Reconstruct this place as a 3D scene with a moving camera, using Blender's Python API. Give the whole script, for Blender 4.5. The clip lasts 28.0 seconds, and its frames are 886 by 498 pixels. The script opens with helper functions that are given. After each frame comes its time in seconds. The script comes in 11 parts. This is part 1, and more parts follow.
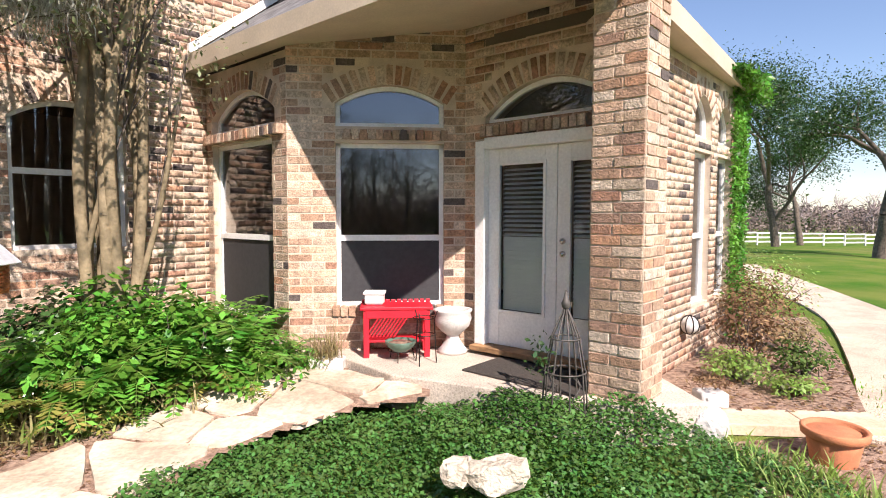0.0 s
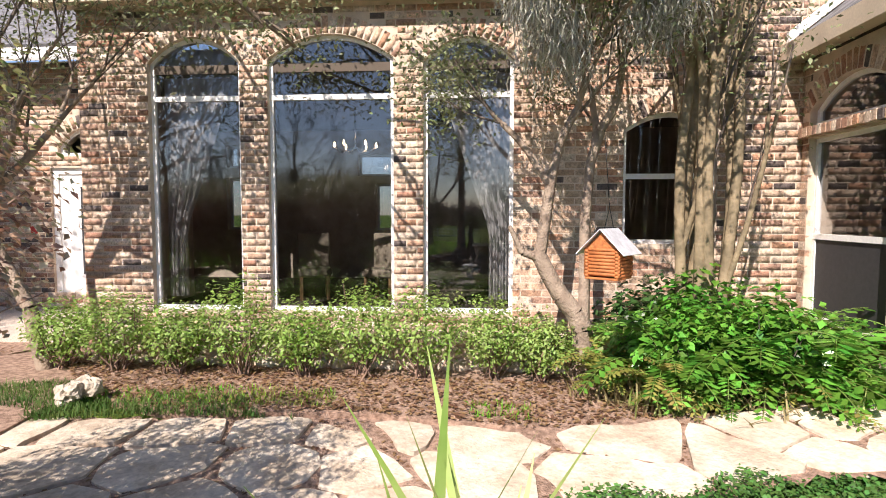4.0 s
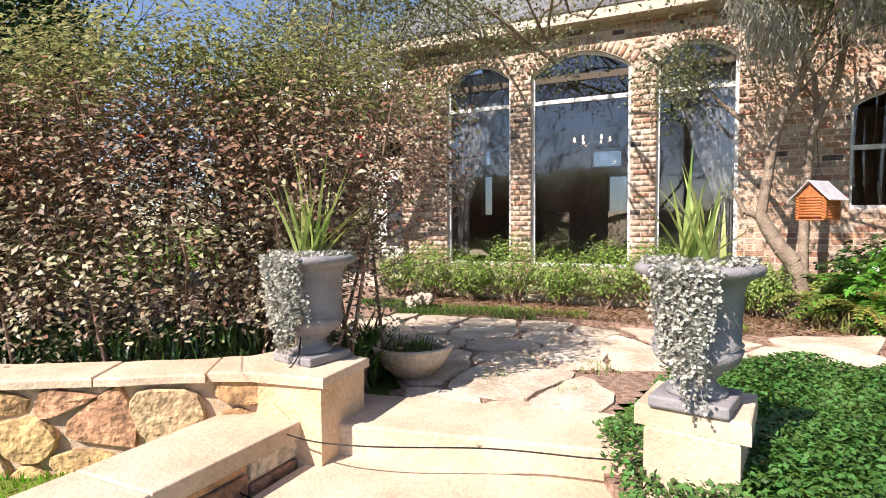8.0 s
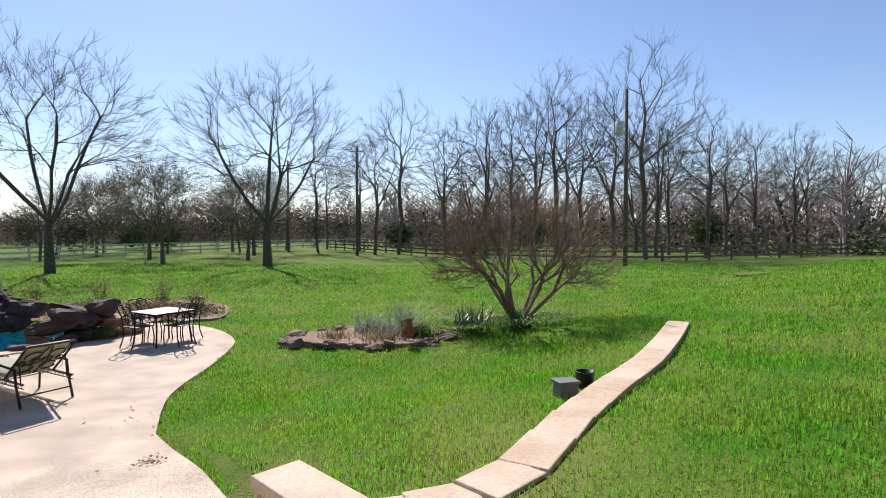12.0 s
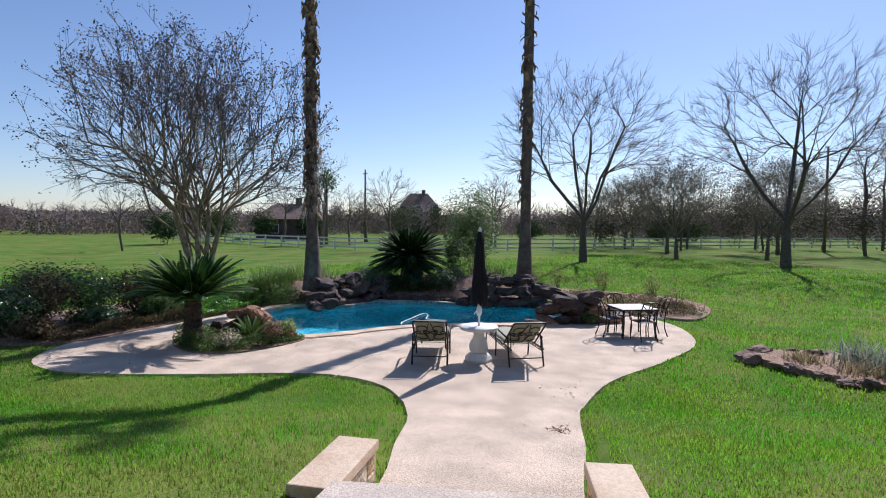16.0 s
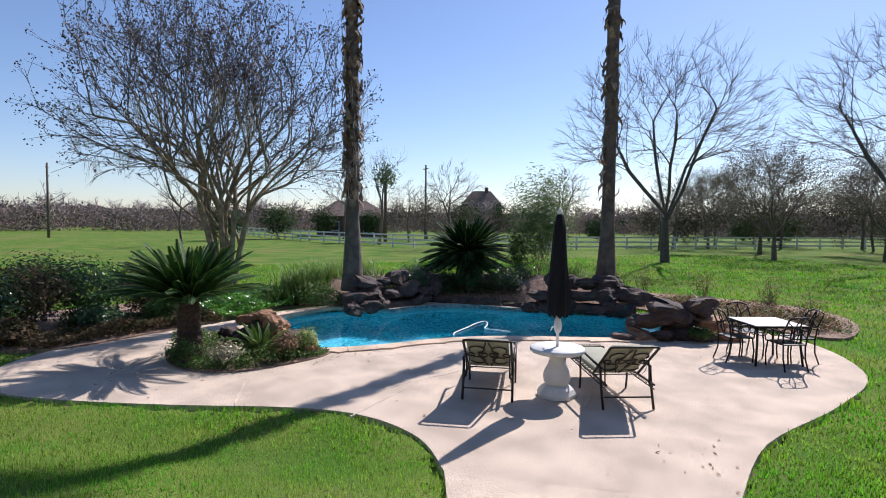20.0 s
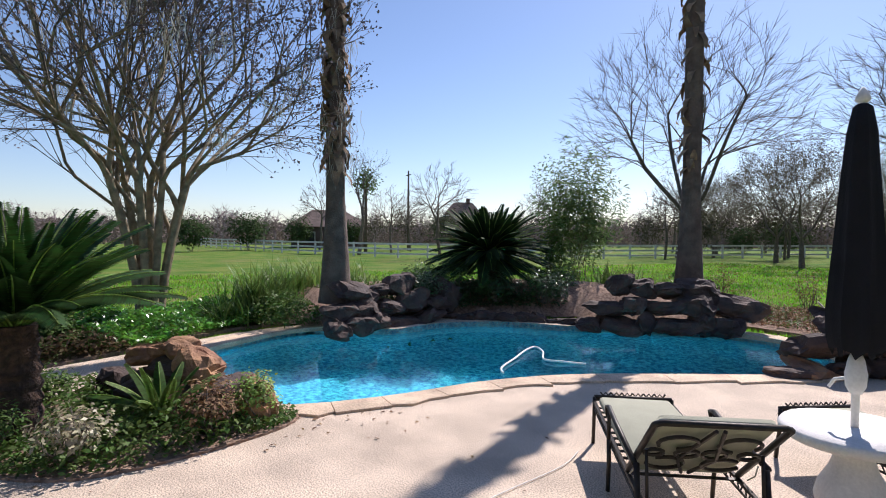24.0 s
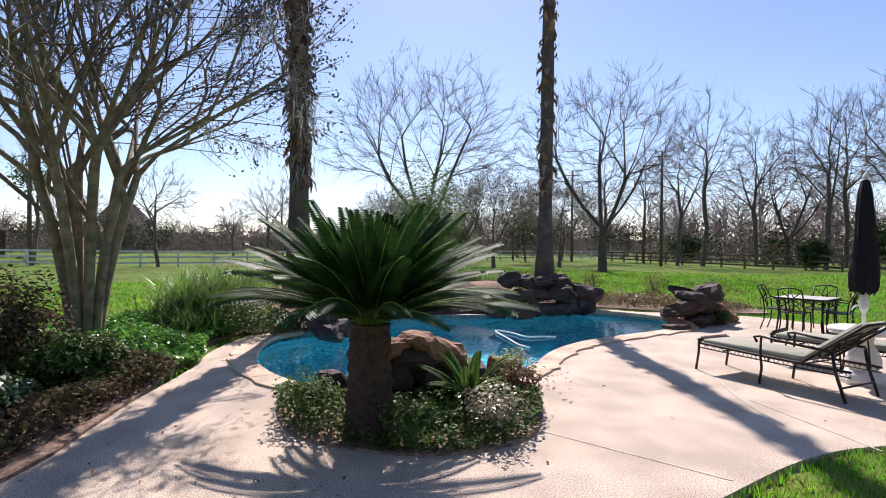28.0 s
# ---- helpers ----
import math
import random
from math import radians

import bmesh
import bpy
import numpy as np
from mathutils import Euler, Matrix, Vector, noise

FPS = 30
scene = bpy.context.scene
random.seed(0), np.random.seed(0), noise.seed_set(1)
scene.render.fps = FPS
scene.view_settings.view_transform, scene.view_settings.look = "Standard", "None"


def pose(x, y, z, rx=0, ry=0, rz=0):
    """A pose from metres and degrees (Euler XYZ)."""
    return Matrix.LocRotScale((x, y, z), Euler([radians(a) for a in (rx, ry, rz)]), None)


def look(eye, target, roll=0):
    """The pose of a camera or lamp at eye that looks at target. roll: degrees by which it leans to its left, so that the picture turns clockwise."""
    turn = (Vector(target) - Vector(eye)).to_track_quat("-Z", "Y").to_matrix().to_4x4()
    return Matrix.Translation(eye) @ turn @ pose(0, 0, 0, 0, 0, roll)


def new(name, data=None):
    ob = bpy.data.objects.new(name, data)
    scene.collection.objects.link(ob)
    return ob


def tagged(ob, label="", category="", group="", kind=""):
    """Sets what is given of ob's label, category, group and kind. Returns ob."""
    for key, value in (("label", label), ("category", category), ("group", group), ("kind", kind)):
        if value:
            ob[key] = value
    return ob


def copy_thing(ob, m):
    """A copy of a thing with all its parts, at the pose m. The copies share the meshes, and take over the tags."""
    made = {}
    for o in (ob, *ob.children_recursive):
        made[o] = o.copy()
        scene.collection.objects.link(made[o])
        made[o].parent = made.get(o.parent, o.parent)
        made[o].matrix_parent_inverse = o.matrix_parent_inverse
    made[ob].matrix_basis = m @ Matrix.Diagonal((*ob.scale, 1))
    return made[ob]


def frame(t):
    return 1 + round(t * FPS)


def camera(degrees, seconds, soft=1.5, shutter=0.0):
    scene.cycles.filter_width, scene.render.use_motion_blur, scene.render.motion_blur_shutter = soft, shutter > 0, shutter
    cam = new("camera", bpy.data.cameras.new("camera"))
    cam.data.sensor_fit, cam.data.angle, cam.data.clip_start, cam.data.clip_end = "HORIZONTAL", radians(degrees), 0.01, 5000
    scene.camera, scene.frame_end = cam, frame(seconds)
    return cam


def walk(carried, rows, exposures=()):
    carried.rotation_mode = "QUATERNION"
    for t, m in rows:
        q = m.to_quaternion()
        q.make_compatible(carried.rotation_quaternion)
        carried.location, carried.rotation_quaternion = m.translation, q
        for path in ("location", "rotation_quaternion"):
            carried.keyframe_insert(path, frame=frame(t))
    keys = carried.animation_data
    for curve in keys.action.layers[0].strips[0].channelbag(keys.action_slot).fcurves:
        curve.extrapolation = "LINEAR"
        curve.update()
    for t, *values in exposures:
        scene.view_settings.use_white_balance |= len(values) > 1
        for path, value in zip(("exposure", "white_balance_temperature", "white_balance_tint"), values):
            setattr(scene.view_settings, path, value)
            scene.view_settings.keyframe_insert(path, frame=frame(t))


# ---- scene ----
# Camera: metres along the walk, eye height over the pool deck at the start
cam = camera(77.1, 28.0, soft=1.0)
METRES, EYE = 19.5, 2.9
ROWS = [
    (0, -0.0149, 0.0138, 0.0000, 0.00, -3.40, -0.07),
    (0.5, -0.0172, 0.0131, 0.0004, 3.34, -3.43, -0.01),
    (1, -0.0200, 0.0119, 0.0005, 8.83, -3.37, -0.03),
    (1.5, -0.0216, 0.0104, 0.0012, 15.95, -3.38, -0.01),
    (2, -0.0235, 0.0086, 0.0013, 24.39, -3.34, -0.01),
    (2.5, -0.0248, 0.0079, 0.0013, 32.59, -3.25, 0.01),
    (3, -0.0264, 0.0069, 0.0008, 40.41, -3.17, -0.07),
    (3.5, -0.0281, 0.0060, 0.0009, 47.74, -3.30, -0.06),
    (4, -0.0268, 0.0052, -0.0002, 53.28, -3.55, -0.05),
    (4.5, -0.0259, 0.0038, -0.0023, 57.95, -4.05, 0.03),
    (6.5, 0.0201, -0.0413, -0.0207, 62.95, -2.93, 0.07),
    (7, 0.0338, -0.0489, -0.0215, 63.74, -2.85, 0.07),
    (7.5, 0.0465, -0.0583, -0.0232, 65.16, -2.78, 0.11),
    (8, 0.0555, -0.0630, -0.0255, 74.97, -2.63, 0.32),
    (8.5, 0.0606, -0.0698, -0.0262, 89.89, -2.56, 0.32),
    (9, 0.0628, -0.0782, -0.0266, 103.94, -2.45, 0.30),
    (9.5, 0.0650, -0.0858, -0.0263, 116.91, -2.49, 0.41),
    (10, 0.0573, -0.0884, -0.0255, 132.16, -2.34, 0.44),
    (10.5, 0.0496, -0.0820, -0.0254, 147.45, -2.20, 0.29),
    (11, 0.0419, -0.0730, -0.0248, 161.75, -2.06, 0.20),
    (11.5, 0.0293, -0.0684, -0.0251, 174.75, -1.94, 0.12),
    (12, 0.0198, -0.0654, -0.0259, 186.69, -1.87, 0.02),
    (12.5, 0.0091, -0.0624, -0.0242, 197.90, -1.89, -0.12),
    (13, -0.0026, -0.0647, -0.0242, 208.45, -1.88, -0.22),
    (13.5, -0.0118, -0.0632, -0.0234, 216.28, -1.97, -0.33),
    (15.5, -0.0460, -0.0751, -0.0175, 236.05, -2.63, -0.44),
    (16, -0.0540, -0.0770, -0.0116, 237.94, -2.78, -0.47),
    (16.5, -0.0597, -0.0773, -0.0082, 238.69, -2.80, -0.53),
    (17, -0.0629, -0.0768, -0.0045, 239.11, -2.85, -0.60),
    (17.5, -0.0571, -0.0782, -0.0045, 239.98, -2.73, -0.62),
    (18, -0.0394, -0.0805, -0.0069, 240.81, -2.73, -0.77),
    (18.5, -0.0172, -0.0930, -0.0143, 242.30, -2.93, -0.75),
    (19, 0.0110, -0.1127, -0.0219, 243.49, -2.85, -0.68),
    (19.5, 0.0453, -0.1369, -0.0249, 244.24, -2.89, -0.66),
    (20, 0.0761, -0.1576, -0.0264, 244.41, -2.90, -0.62),
    (20.5, 0.1060, -0.1781, -0.0281, 244.28, -2.85, -0.64),
    (21, 0.1309, -0.1905, -0.0383, 244.10, -2.65, -0.58),
    (21.5, 0.1548, -0.1997, -0.0497, 244.10, -2.47, -0.57),
    (23.5, 0.2763, -0.2190, -0.0595, 242.72, -1.51, -0.46),
    (24, 0.3051, -0.2178, -0.0596, 242.00, -1.33, -0.46),
    (24.5, 0.3298, -0.2052, -0.0573, 239.73, -1.15, -0.49),
    (25, 0.3546, -0.1882, -0.0584, 237.61, -0.96, -0.50),
    (25.5, 0.3716, -0.1557, -0.0566, 234.65, -0.65, -0.60),
    (26, 0.3880, -0.1232, -0.0578, 230.24, -0.51, -0.60),
    (26.5, 0.4037, -0.0826, -0.0561, 224.22, -0.45, -0.54),
    (27, 0.4202, -0.0439, -0.0593, 217.99, -0.39, -0.58),
    (27.5, 0.4379, -0.0017, -0.0609, 212.29, -0.35, -0.62),
    (28, 0.4636, 0.0348, -0.0654, 207.50, -0.27, -0.55),
]
walk(cam, [(t, pose(METRES * x, METRES * y, EYE + METRES * z, 90 + pitch, roll, yaw)) for t, x, y, z, yaw, pitch, roll in ROWS],
     exposures=[(0, 0.90, 6650, 21), (5, 0.88, 6650, 21), (8, 0.86, 6650, 21), (10, 0.84, 6600, 19), (11, 0.78, 6500, 17), (12, 0.40, 6300, 18), (13, 0.22, 6050, 19), (14, 0.17, 5950, 20), (17, 0.20, 5900, 20), (19, 0.28, 5950, 20), (24, 0.37, 6200, 21), (26, 0.42, 6230, 22), (28, 0.50, 6320, 24)])

# ---- light ----
SUN_EL, SUN_DIR = radians(42.5), Vector((0.475, -0.88, 0.0))
world = bpy.data.worlds.new("world")
scene.world = world
world.use_nodes = True
wn = world.node_tree.nodes
sky = wn.new("ShaderNodeTexSky")
sky.sky_type = "NISHITA"
sky.sun_disc = False
sky.sun_elevation = SUN_EL
sky.sun_rotation = math.atan2(SUN_DIR.x, SUN_DIR.y)
sky.air_density, sky.dust_density, sky.ozone_density = 1.0, 0.25, 3.0
wn["Background"].inputs["Strength"].default_value = 0.10
world.node_tree.links.new(sky.outputs["Color"], wn["Background"].inputs["Color"])
sun = new("sun", bpy.data.lights.new("sun", "SUN"))
sun.data.energy, sun.data.angle, sun.data.color = 5.0, radians(0.53), (1.0, 0.94, 0.84)
flat = SUN_DIR.normalized() * math.cos(SUN_EL)
sun.matrix_world = look((flat.x * 60, flat.y * 60, math.sin(SUN_EL) * 60), (0, 0, 0))


# ---- materials ----
def material(name, color, rough=0.8, metal=0.0, vary=0.25, scale=8.0, bump=0.0, bump_scale=60.0, hue=0.0, second=None, obj_random=0.0, island=0.0, spec=0.5, thin=0.0, stops=None, speck=0.0, speck_scale=160.0, drift=None, drift_scale=0.07):
    """A procedural surface: base colour with two scales of noise, grain bump, and a shift from piece to piece."""
    m = bpy.data.materials.new(name)
    m.use_nodes = True
    nt = m.node_tree
    N, L = nt.nodes, nt.links
    b = N["Principled BSDF"]
    b.inputs["Roughness"].default_value = rough
    b.inputs["Metallic"].default_value = metal
    b.inputs["Specular IOR Level"].default_value = spec
    tc = N.new("ShaderNodeTexCoord")
    geo = N.new("ShaderNodeNewGeometry")
    coarse = N.new("ShaderNodeTexNoise")
    coarse.inputs["Scale"].default_value = scale
    coarse.inputs["Detail"].default_value = 4
    L.new(geo.outputs["Position"], coarse.inputs["Vector"])
    fine = N.new("ShaderNodeTexNoise")
    fine.inputs["Scale"].default_value = bump_scale
    fine.inputs["Detail"].default_value = 3
    L.new(geo.outputs["Position"], fine.inputs["Vector"])
    mix = N.new("ShaderNodeMix")
    mix.data_type = "RGBA"
    c = list(color) + [1.0]
    s = list(second) + [1.0] if second else [min(1, k * (1 + vary)) for k in color] + [1.0]
    mix.inputs["A"].default_value = c if second else [k * (1 - vary) for k in color] + [1.0]
    mix.inputs["B"].default_value = s
    ramp = N.new("ShaderNodeMapRange")
    ramp.inputs["From Min"].default_value, ramp.inputs["From Max"].default_value = 0.36, 0.64
    L.new(coarse.outputs["Fac"], ramp.inputs["Value"])
    L.new(ramp.outputs["Result"], mix.inputs["Factor"])
    out = mix.outputs["Result"]
    if drift:
        broad = N.new("ShaderNodeTexNoise")
        broad.inputs["Scale"].default_value = drift_scale
        broad.inputs["Detail"].default_value = 5
        broad.inputs["Roughness"].default_value = 0.65
        L.new(geo.outputs["Position"], broad.inputs["Vector"])
        edge = N.new("ShaderNodeMapRange")
        edge.inputs["From Min"].default_value, edge.inputs["From Max"].default_value = 0.52, 0.74
        L.new(broad.outputs["Fac"], edge.inputs["Value"])
        dm = N.new("ShaderNodeMix")
        dm.data_type = "RGBA"
        dm.inputs["B"].default_value = (*drift, 1.0)
        L.new(edge.outputs["Result"], dm.inputs["Factor"])
        L.new(out, dm.inputs["A"])
        out = dm.outputs["Result"]
    if stops:
        pick = N.new("ShaderNodeValToRGB")
        pick.color_ramp.interpolation = "CONSTANT"
        els = pick.color_ramp.elements
        while len(els) < len(stops):
            els.new(0.5)
        for k, (el, col) in enumerate(zip(els, stops)):
            el.position = k / len(stops)
            el.color = (*col, 1.0)
        info = N.new("ShaderNodeObjectInfo")
        if island:
            L.new(geo.outputs["Random Per Island"], pick.inputs["Fac"])
        else:
            L.new(info.outputs["Random"], pick.inputs["Fac"])
        mul = N.new("ShaderNodeMix")
        mul.data_type, mul.blend_type = "RGBA", "MULTIPLY"
        mul.inputs["Factor"].default_value = 1.0
        L.new(pick.outputs["Color"], mul.inputs["A"])
        L.new(out, mul.inputs["B"])
        out = mul.outputs["Result"]
    hsv = N.new("ShaderNodeHueSaturation")
    L.new(out, hsv.inputs["Color"])
    val = N.new("ShaderNodeMapRange")
    val.inputs["To Min"].default_value, val.inputs["To Max"].default_value = 0.82, 1.18
    L.new(fine.outputs["Fac"], val.inputs["Value"])
    total = val.outputs["Result"]
    if speck:
        grit = N.new("ShaderNodeTexNoise")
        grit.inputs["Scale"].default_value = speck_scale
        grit.inputs["Detail"].default_value = 2
        L.new(geo.outputs["Position"], grit.inputs["Vector"])
        gr = N.new("ShaderNodeMapRange")
        gr.inputs["From Min"].default_value, gr.inputs["From Max"].default_value = 0.36, 0.60
        gr.inputs["To Min"].default_value, gr.inputs["To Max"].default_value = 1 - speck, 1 + speck * 0.45
        L.new(grit.outputs["Fac"], gr.inputs["Value"])
        gm = N.new("ShaderNodeMath")
        gm.operation = "MULTIPLY"
        L.new(total, gm.inputs[0])
        L.new(gr.outputs["Result"], gm.inputs[1])
        total = gm.outputs["Value"]
    if obj_random or island:
        rnd = N.new("ShaderNodeMapRange")
        k = obj_random or island
        rnd.inputs["To Min"].default_value, rnd.inputs["To Max"].default_value = 1 - k, 1 + k
        if obj_random:
            info2 = N.new("ShaderNodeObjectInfo")
            L.new(info2.outputs["Random"], rnd.inputs["Value"])
        else:
            L.new(geo.outputs["Random Per Island"], rnd.inputs["Value"])
        mm = N.new("ShaderNodeMath")
        mm.operation = "MULTIPLY"
        L.new(total, mm.inputs[0])
        L.new(rnd.outputs["Result"], mm.inputs[1])
        total = mm.outputs["Value"]
        if hue:
            hr = N.new("ShaderNodeMapRange")
            hr.inputs["To Min"].default_value, hr.inputs["To Max"].default_value = 0.5 - hue, 0.5 + hue
            if obj_random:
                L.new(info2.outputs["Random"], hr.inputs["Value"])
            else:
                L.new(geo.outputs["Random Per Island"], hr.inputs["Value"])
            L.new(hr.outputs["Result"], hsv.inputs["Hue"])
    L.new(total, hsv.inputs["Value"])
    L.new(hsv.outputs["Color"], b.inputs["Base Color"])
    if bump:
        bn = N.new("ShaderNodeBump")
        bn.inputs["Strength"].default_value = bump
        bn.inputs["Distance"].default_value = 0.02
        L.new(fine.outputs["Fac"], bn.inputs["Height"])
        L.new(bn.outputs["Normal"], b.inputs["Normal"])
    if thin:
        tr = N.new("ShaderNodeBsdfTranslucent")
        L.new(hsv.outputs["Color"], tr.inputs["Color"])
        ms = N.new("ShaderNodeMixShader")
        ms.inputs["Fac"].default_value = thin
        L.new(b.outputs["BSDF"], ms.inputs[1])
        L.new(tr.outputs["BSDF"], ms.inputs[2])
        L.new(ms.outputs["Shader"], N["Material Output"].inputs["Surface"])
    return m


BRICKS = [(0.60, 0.41, 0.28), (0.66, 0.49, 0.35), (0.55, 0.34, 0.22), (0.70, 0.55, 0.41), (0.58, 0.36, 0.24), (0.64, 0.46, 0.32), (0.73, 0.60, 0.47), (0.50, 0.27, 0.18), (0.62, 0.43, 0.30), (0.45, 0.28, 0.20), (0.67, 0.50, 0.37), (0.60, 0.33, 0.20), (0.56, 0.39, 0.28), (0.69, 0.53, 0.40), (0.52, 0.33, 0.23), (0.63, 0.42, 0.29), (0.71, 0.57, 0.44), (0.12, 0.095, 0.085), (0.58, 0.40, 0.28), (0.65, 0.46, 0.33)]
WHITE = (0.95, 0.95, 0.95)
M = {}
M["brick"] = material("brick_clay", (0.8, 0.8, 0.8), 0.9, vary=0.2, scale=14, bump=0.6, bump_scale=70, stops=BRICKS, obj_random=0.2, speck=0.25, speck_scale=45)
M["brick_far"] = material("brick_clay_joined", (0.8, 0.8, 0.8), 0.9, vary=0.2, scale=14, bump=0.6, bump_scale=70, stops=BRICKS, island=0.2, speck=0.25, speck_scale=45)
M["mortar"] = material("mortar", (0.60, 0.49, 0.38), 0.95, vary=0.15, scale=5, bump=0.5, bump_scale=140)
M["white"] = material("white_paint", (0.85, 0.84, 0.81), 0.45, vary=0.04, scale=3, bump=0.05, bump_scale=40)
M["trim"] = material("cream_trim_paint", (0.55, 0.46, 0.35), 0.6, vary=0.08, scale=2, bump=0.1, bump_scale=50)
M["shingle"] = material("asphalt_shingle", (0.16, 0.16, 0.165), 0.95, vary=0.35, scale=6, bump=0.5, bump_scale=120, island=0.2)
M["glass_dark"] = None
M["screen"] = material("window_screen", (0.035, 0.035, 0.038), 0.7, vary=0.1, scale=20)
M["concrete"] = material("concrete_deck", (0.60, 0.485, 0.37), 0.9, vary=0.17, scale=1.6, bump=0.35, bump_scale=150, speck=0.5, speck_scale=85)
M["coping"] = material("limestone_coping", (0.62, 0.47, 0.33), 0.88, vary=0.2, scale=2.2, bump=0.35, bump_scale=70, obj_random=0.04, speck=0.3, speck_scale=60)
M["patio"] = material("patio_concrete", (0.54, 0.46, 0.38), 0.9, vary=0.16, speck=0.25, speck_scale=60, scale=2, bump=0.3, bump_scale=120)
M["flag"] = material("flagstone", (0.46, 0.37, 0.27), 0.9, second=(0.66, 0.57, 0.45), scale=3.2, bump=0.5, bump_scale=40, obj_random=0.1, speck=0.16, speck_scale=22)
M["cap"] = material("limestone_cap", (0.53, 0.39, 0.265), 0.88, second=(0.66, 0.53, 0.39), scale=2, speck=0.10, speck_scale=26, bump=0.3, bump_scale=60, obj_random=0.02)
M["sandstone"] = material("sandstone", (0.8, 0.8, 0.8), 0.92, vary=0.30, scale=6, bump=0.9, bump_scale=30, speck=0.3, speck_scale=24, stops=[(0.70, 0.48, 0.25), (0.62, 0.38, 0.18), (0.75, 0.61, 0.42), (0.64, 0.28, 0.13), (0.70, 0.50, 0.28), (0.46, 0.25, 0.15), (0.66, 0.44, 0.20), (0.76, 0.64, 0.47), (0.58, 0.32, 0.18), (0.70, 0.49, 0.26)], obj_random=0.12)
M["stone_joint"] = material("sandy_stone_joint", (0.56, 0.43, 0.30), 0.95, vary=0.25, scale=9, bump=0.5, bump_scale=120)
M["plinth_stone"] = material("orange_sandstone", (0.60, 0.39, 0.22), 0.92, second=(0.70, 0.52, 0.34), scale=4, bump=0.6, bump_scale=40)
M["soil"] = material("leaf_mulch", (0.20, 0.125, 0.085), 1.0, second=(0.42, 0.285, 0.205), scale=18, bump=1.0, bump_scale=70)
M["lawn"] = material("lawn_turf", (0.060, 0.150, 0.015), 1.0, second=(0.150, 0.190, 0.038), scale=0.6, bump=1.0, bump_scale=55, spec=0.1, drift=(0.19, 0.175, 0.065), drift_scale=0.12)
M["water"] = None
M["rock"] = material("dark_rock", (0.10, 0.060, 0.044), 0.85, second=(0.045, 0.031, 0.028), scale=3.5, bump=1.0, bump_scale=22, obj_random=0.25)
M["rock_orange"] = material("ochre_rock", (0.40, 0.22, 0.11), 0.85, second=(0.24, 0.12, 0.07), scale=4, bump=1.0, bump_scale=24, obj_random=0.2)
M["bark"] = material("grey_bark", (0.17, 0.135, 0.105), 0.95, second=(0.09, 0.07, 0.055), scale=9, bump=1.0, bump_scale=40)
M["crape_bark"] = material("smooth_tan_bark", (0.30, 0.235, 0.14), 0.8, second=(0.15, 0.12, 0.07), scale=7, bump=0.4, bump_scale=30)
M["black"] = material("black_iron", (0.02, 0.018, 0.016), 0.45, metal=0.6, vary=0.3, scale=20, bump=0.1)
M["red"] = material("red_paint", (0.62, 0.015, 0.03), 0.45, vary=0.1, scale=6, bump=0.05)
M["stone_grey"] = material("grey_cast_stone", (0.30, 0.29, 0.29), 0.85, second=(0.20, 0.20, 0.21), scale=6, bump=0.3, bump_scale=80)
M["rock_bed"] = material("reddish_edging_rock", (0.24, 0.155, 0.11), 0.9, second=(0.13, 0.085, 0.065), scale=5, bump=1.0, bump_scale=24, obj_random=0.25)
M["terracotta"] = material("terracotta", (0.50, 0.19, 0.09), 0.85, vary=0.15, scale=9, bump=0.2, bump_scale=90)


def glass(name, tint, clear, rough=0.02):
    """Window glass: a mirror sheen by Fresnel over a clear pane."""
    m = bpy.data.materials.new(name)
    m.use_nodes = True
    N, L = m.node_tree.nodes, m.node_tree.links
    N.remove(N["Principled BSDF"])
    gl = N.new("ShaderNodeBsdfGlossy")
    gl.inputs["Roughness"].default_value = rough
    gl.inputs["Color"].default_value = (0.95, 0.97, 1.0, 1)
    tr = N.new("ShaderNodeBsdfTransparent")
    tr.inputs["Color"].default_value = (*tint, 1)
    fr = N.new("ShaderNodeFresnel")
    fr.inputs["IOR"].default_value = clear
    mx = N.new("ShaderNodeMixShader")
    L.new(fr.outputs["Fac"], mx.inputs["Fac"])
    L.new(tr.outputs["BSDF"], mx.inputs[1])
    L.new(gl.outputs["BSDF"], mx.inputs[2])
    L.new(mx.outputs["Shader"], N["Material Output"].inputs["Surface"])
    return m


M["glass"] = glass("window_glass", (0.48, 0.51, 0.54), 2.1)
# Floor and ceiling colour with the room's dimness painted in
M["room"] = material("interior_painted_dim", (0.10, 0.08, 0.06), 0.9, vary=0.1, scale=1)


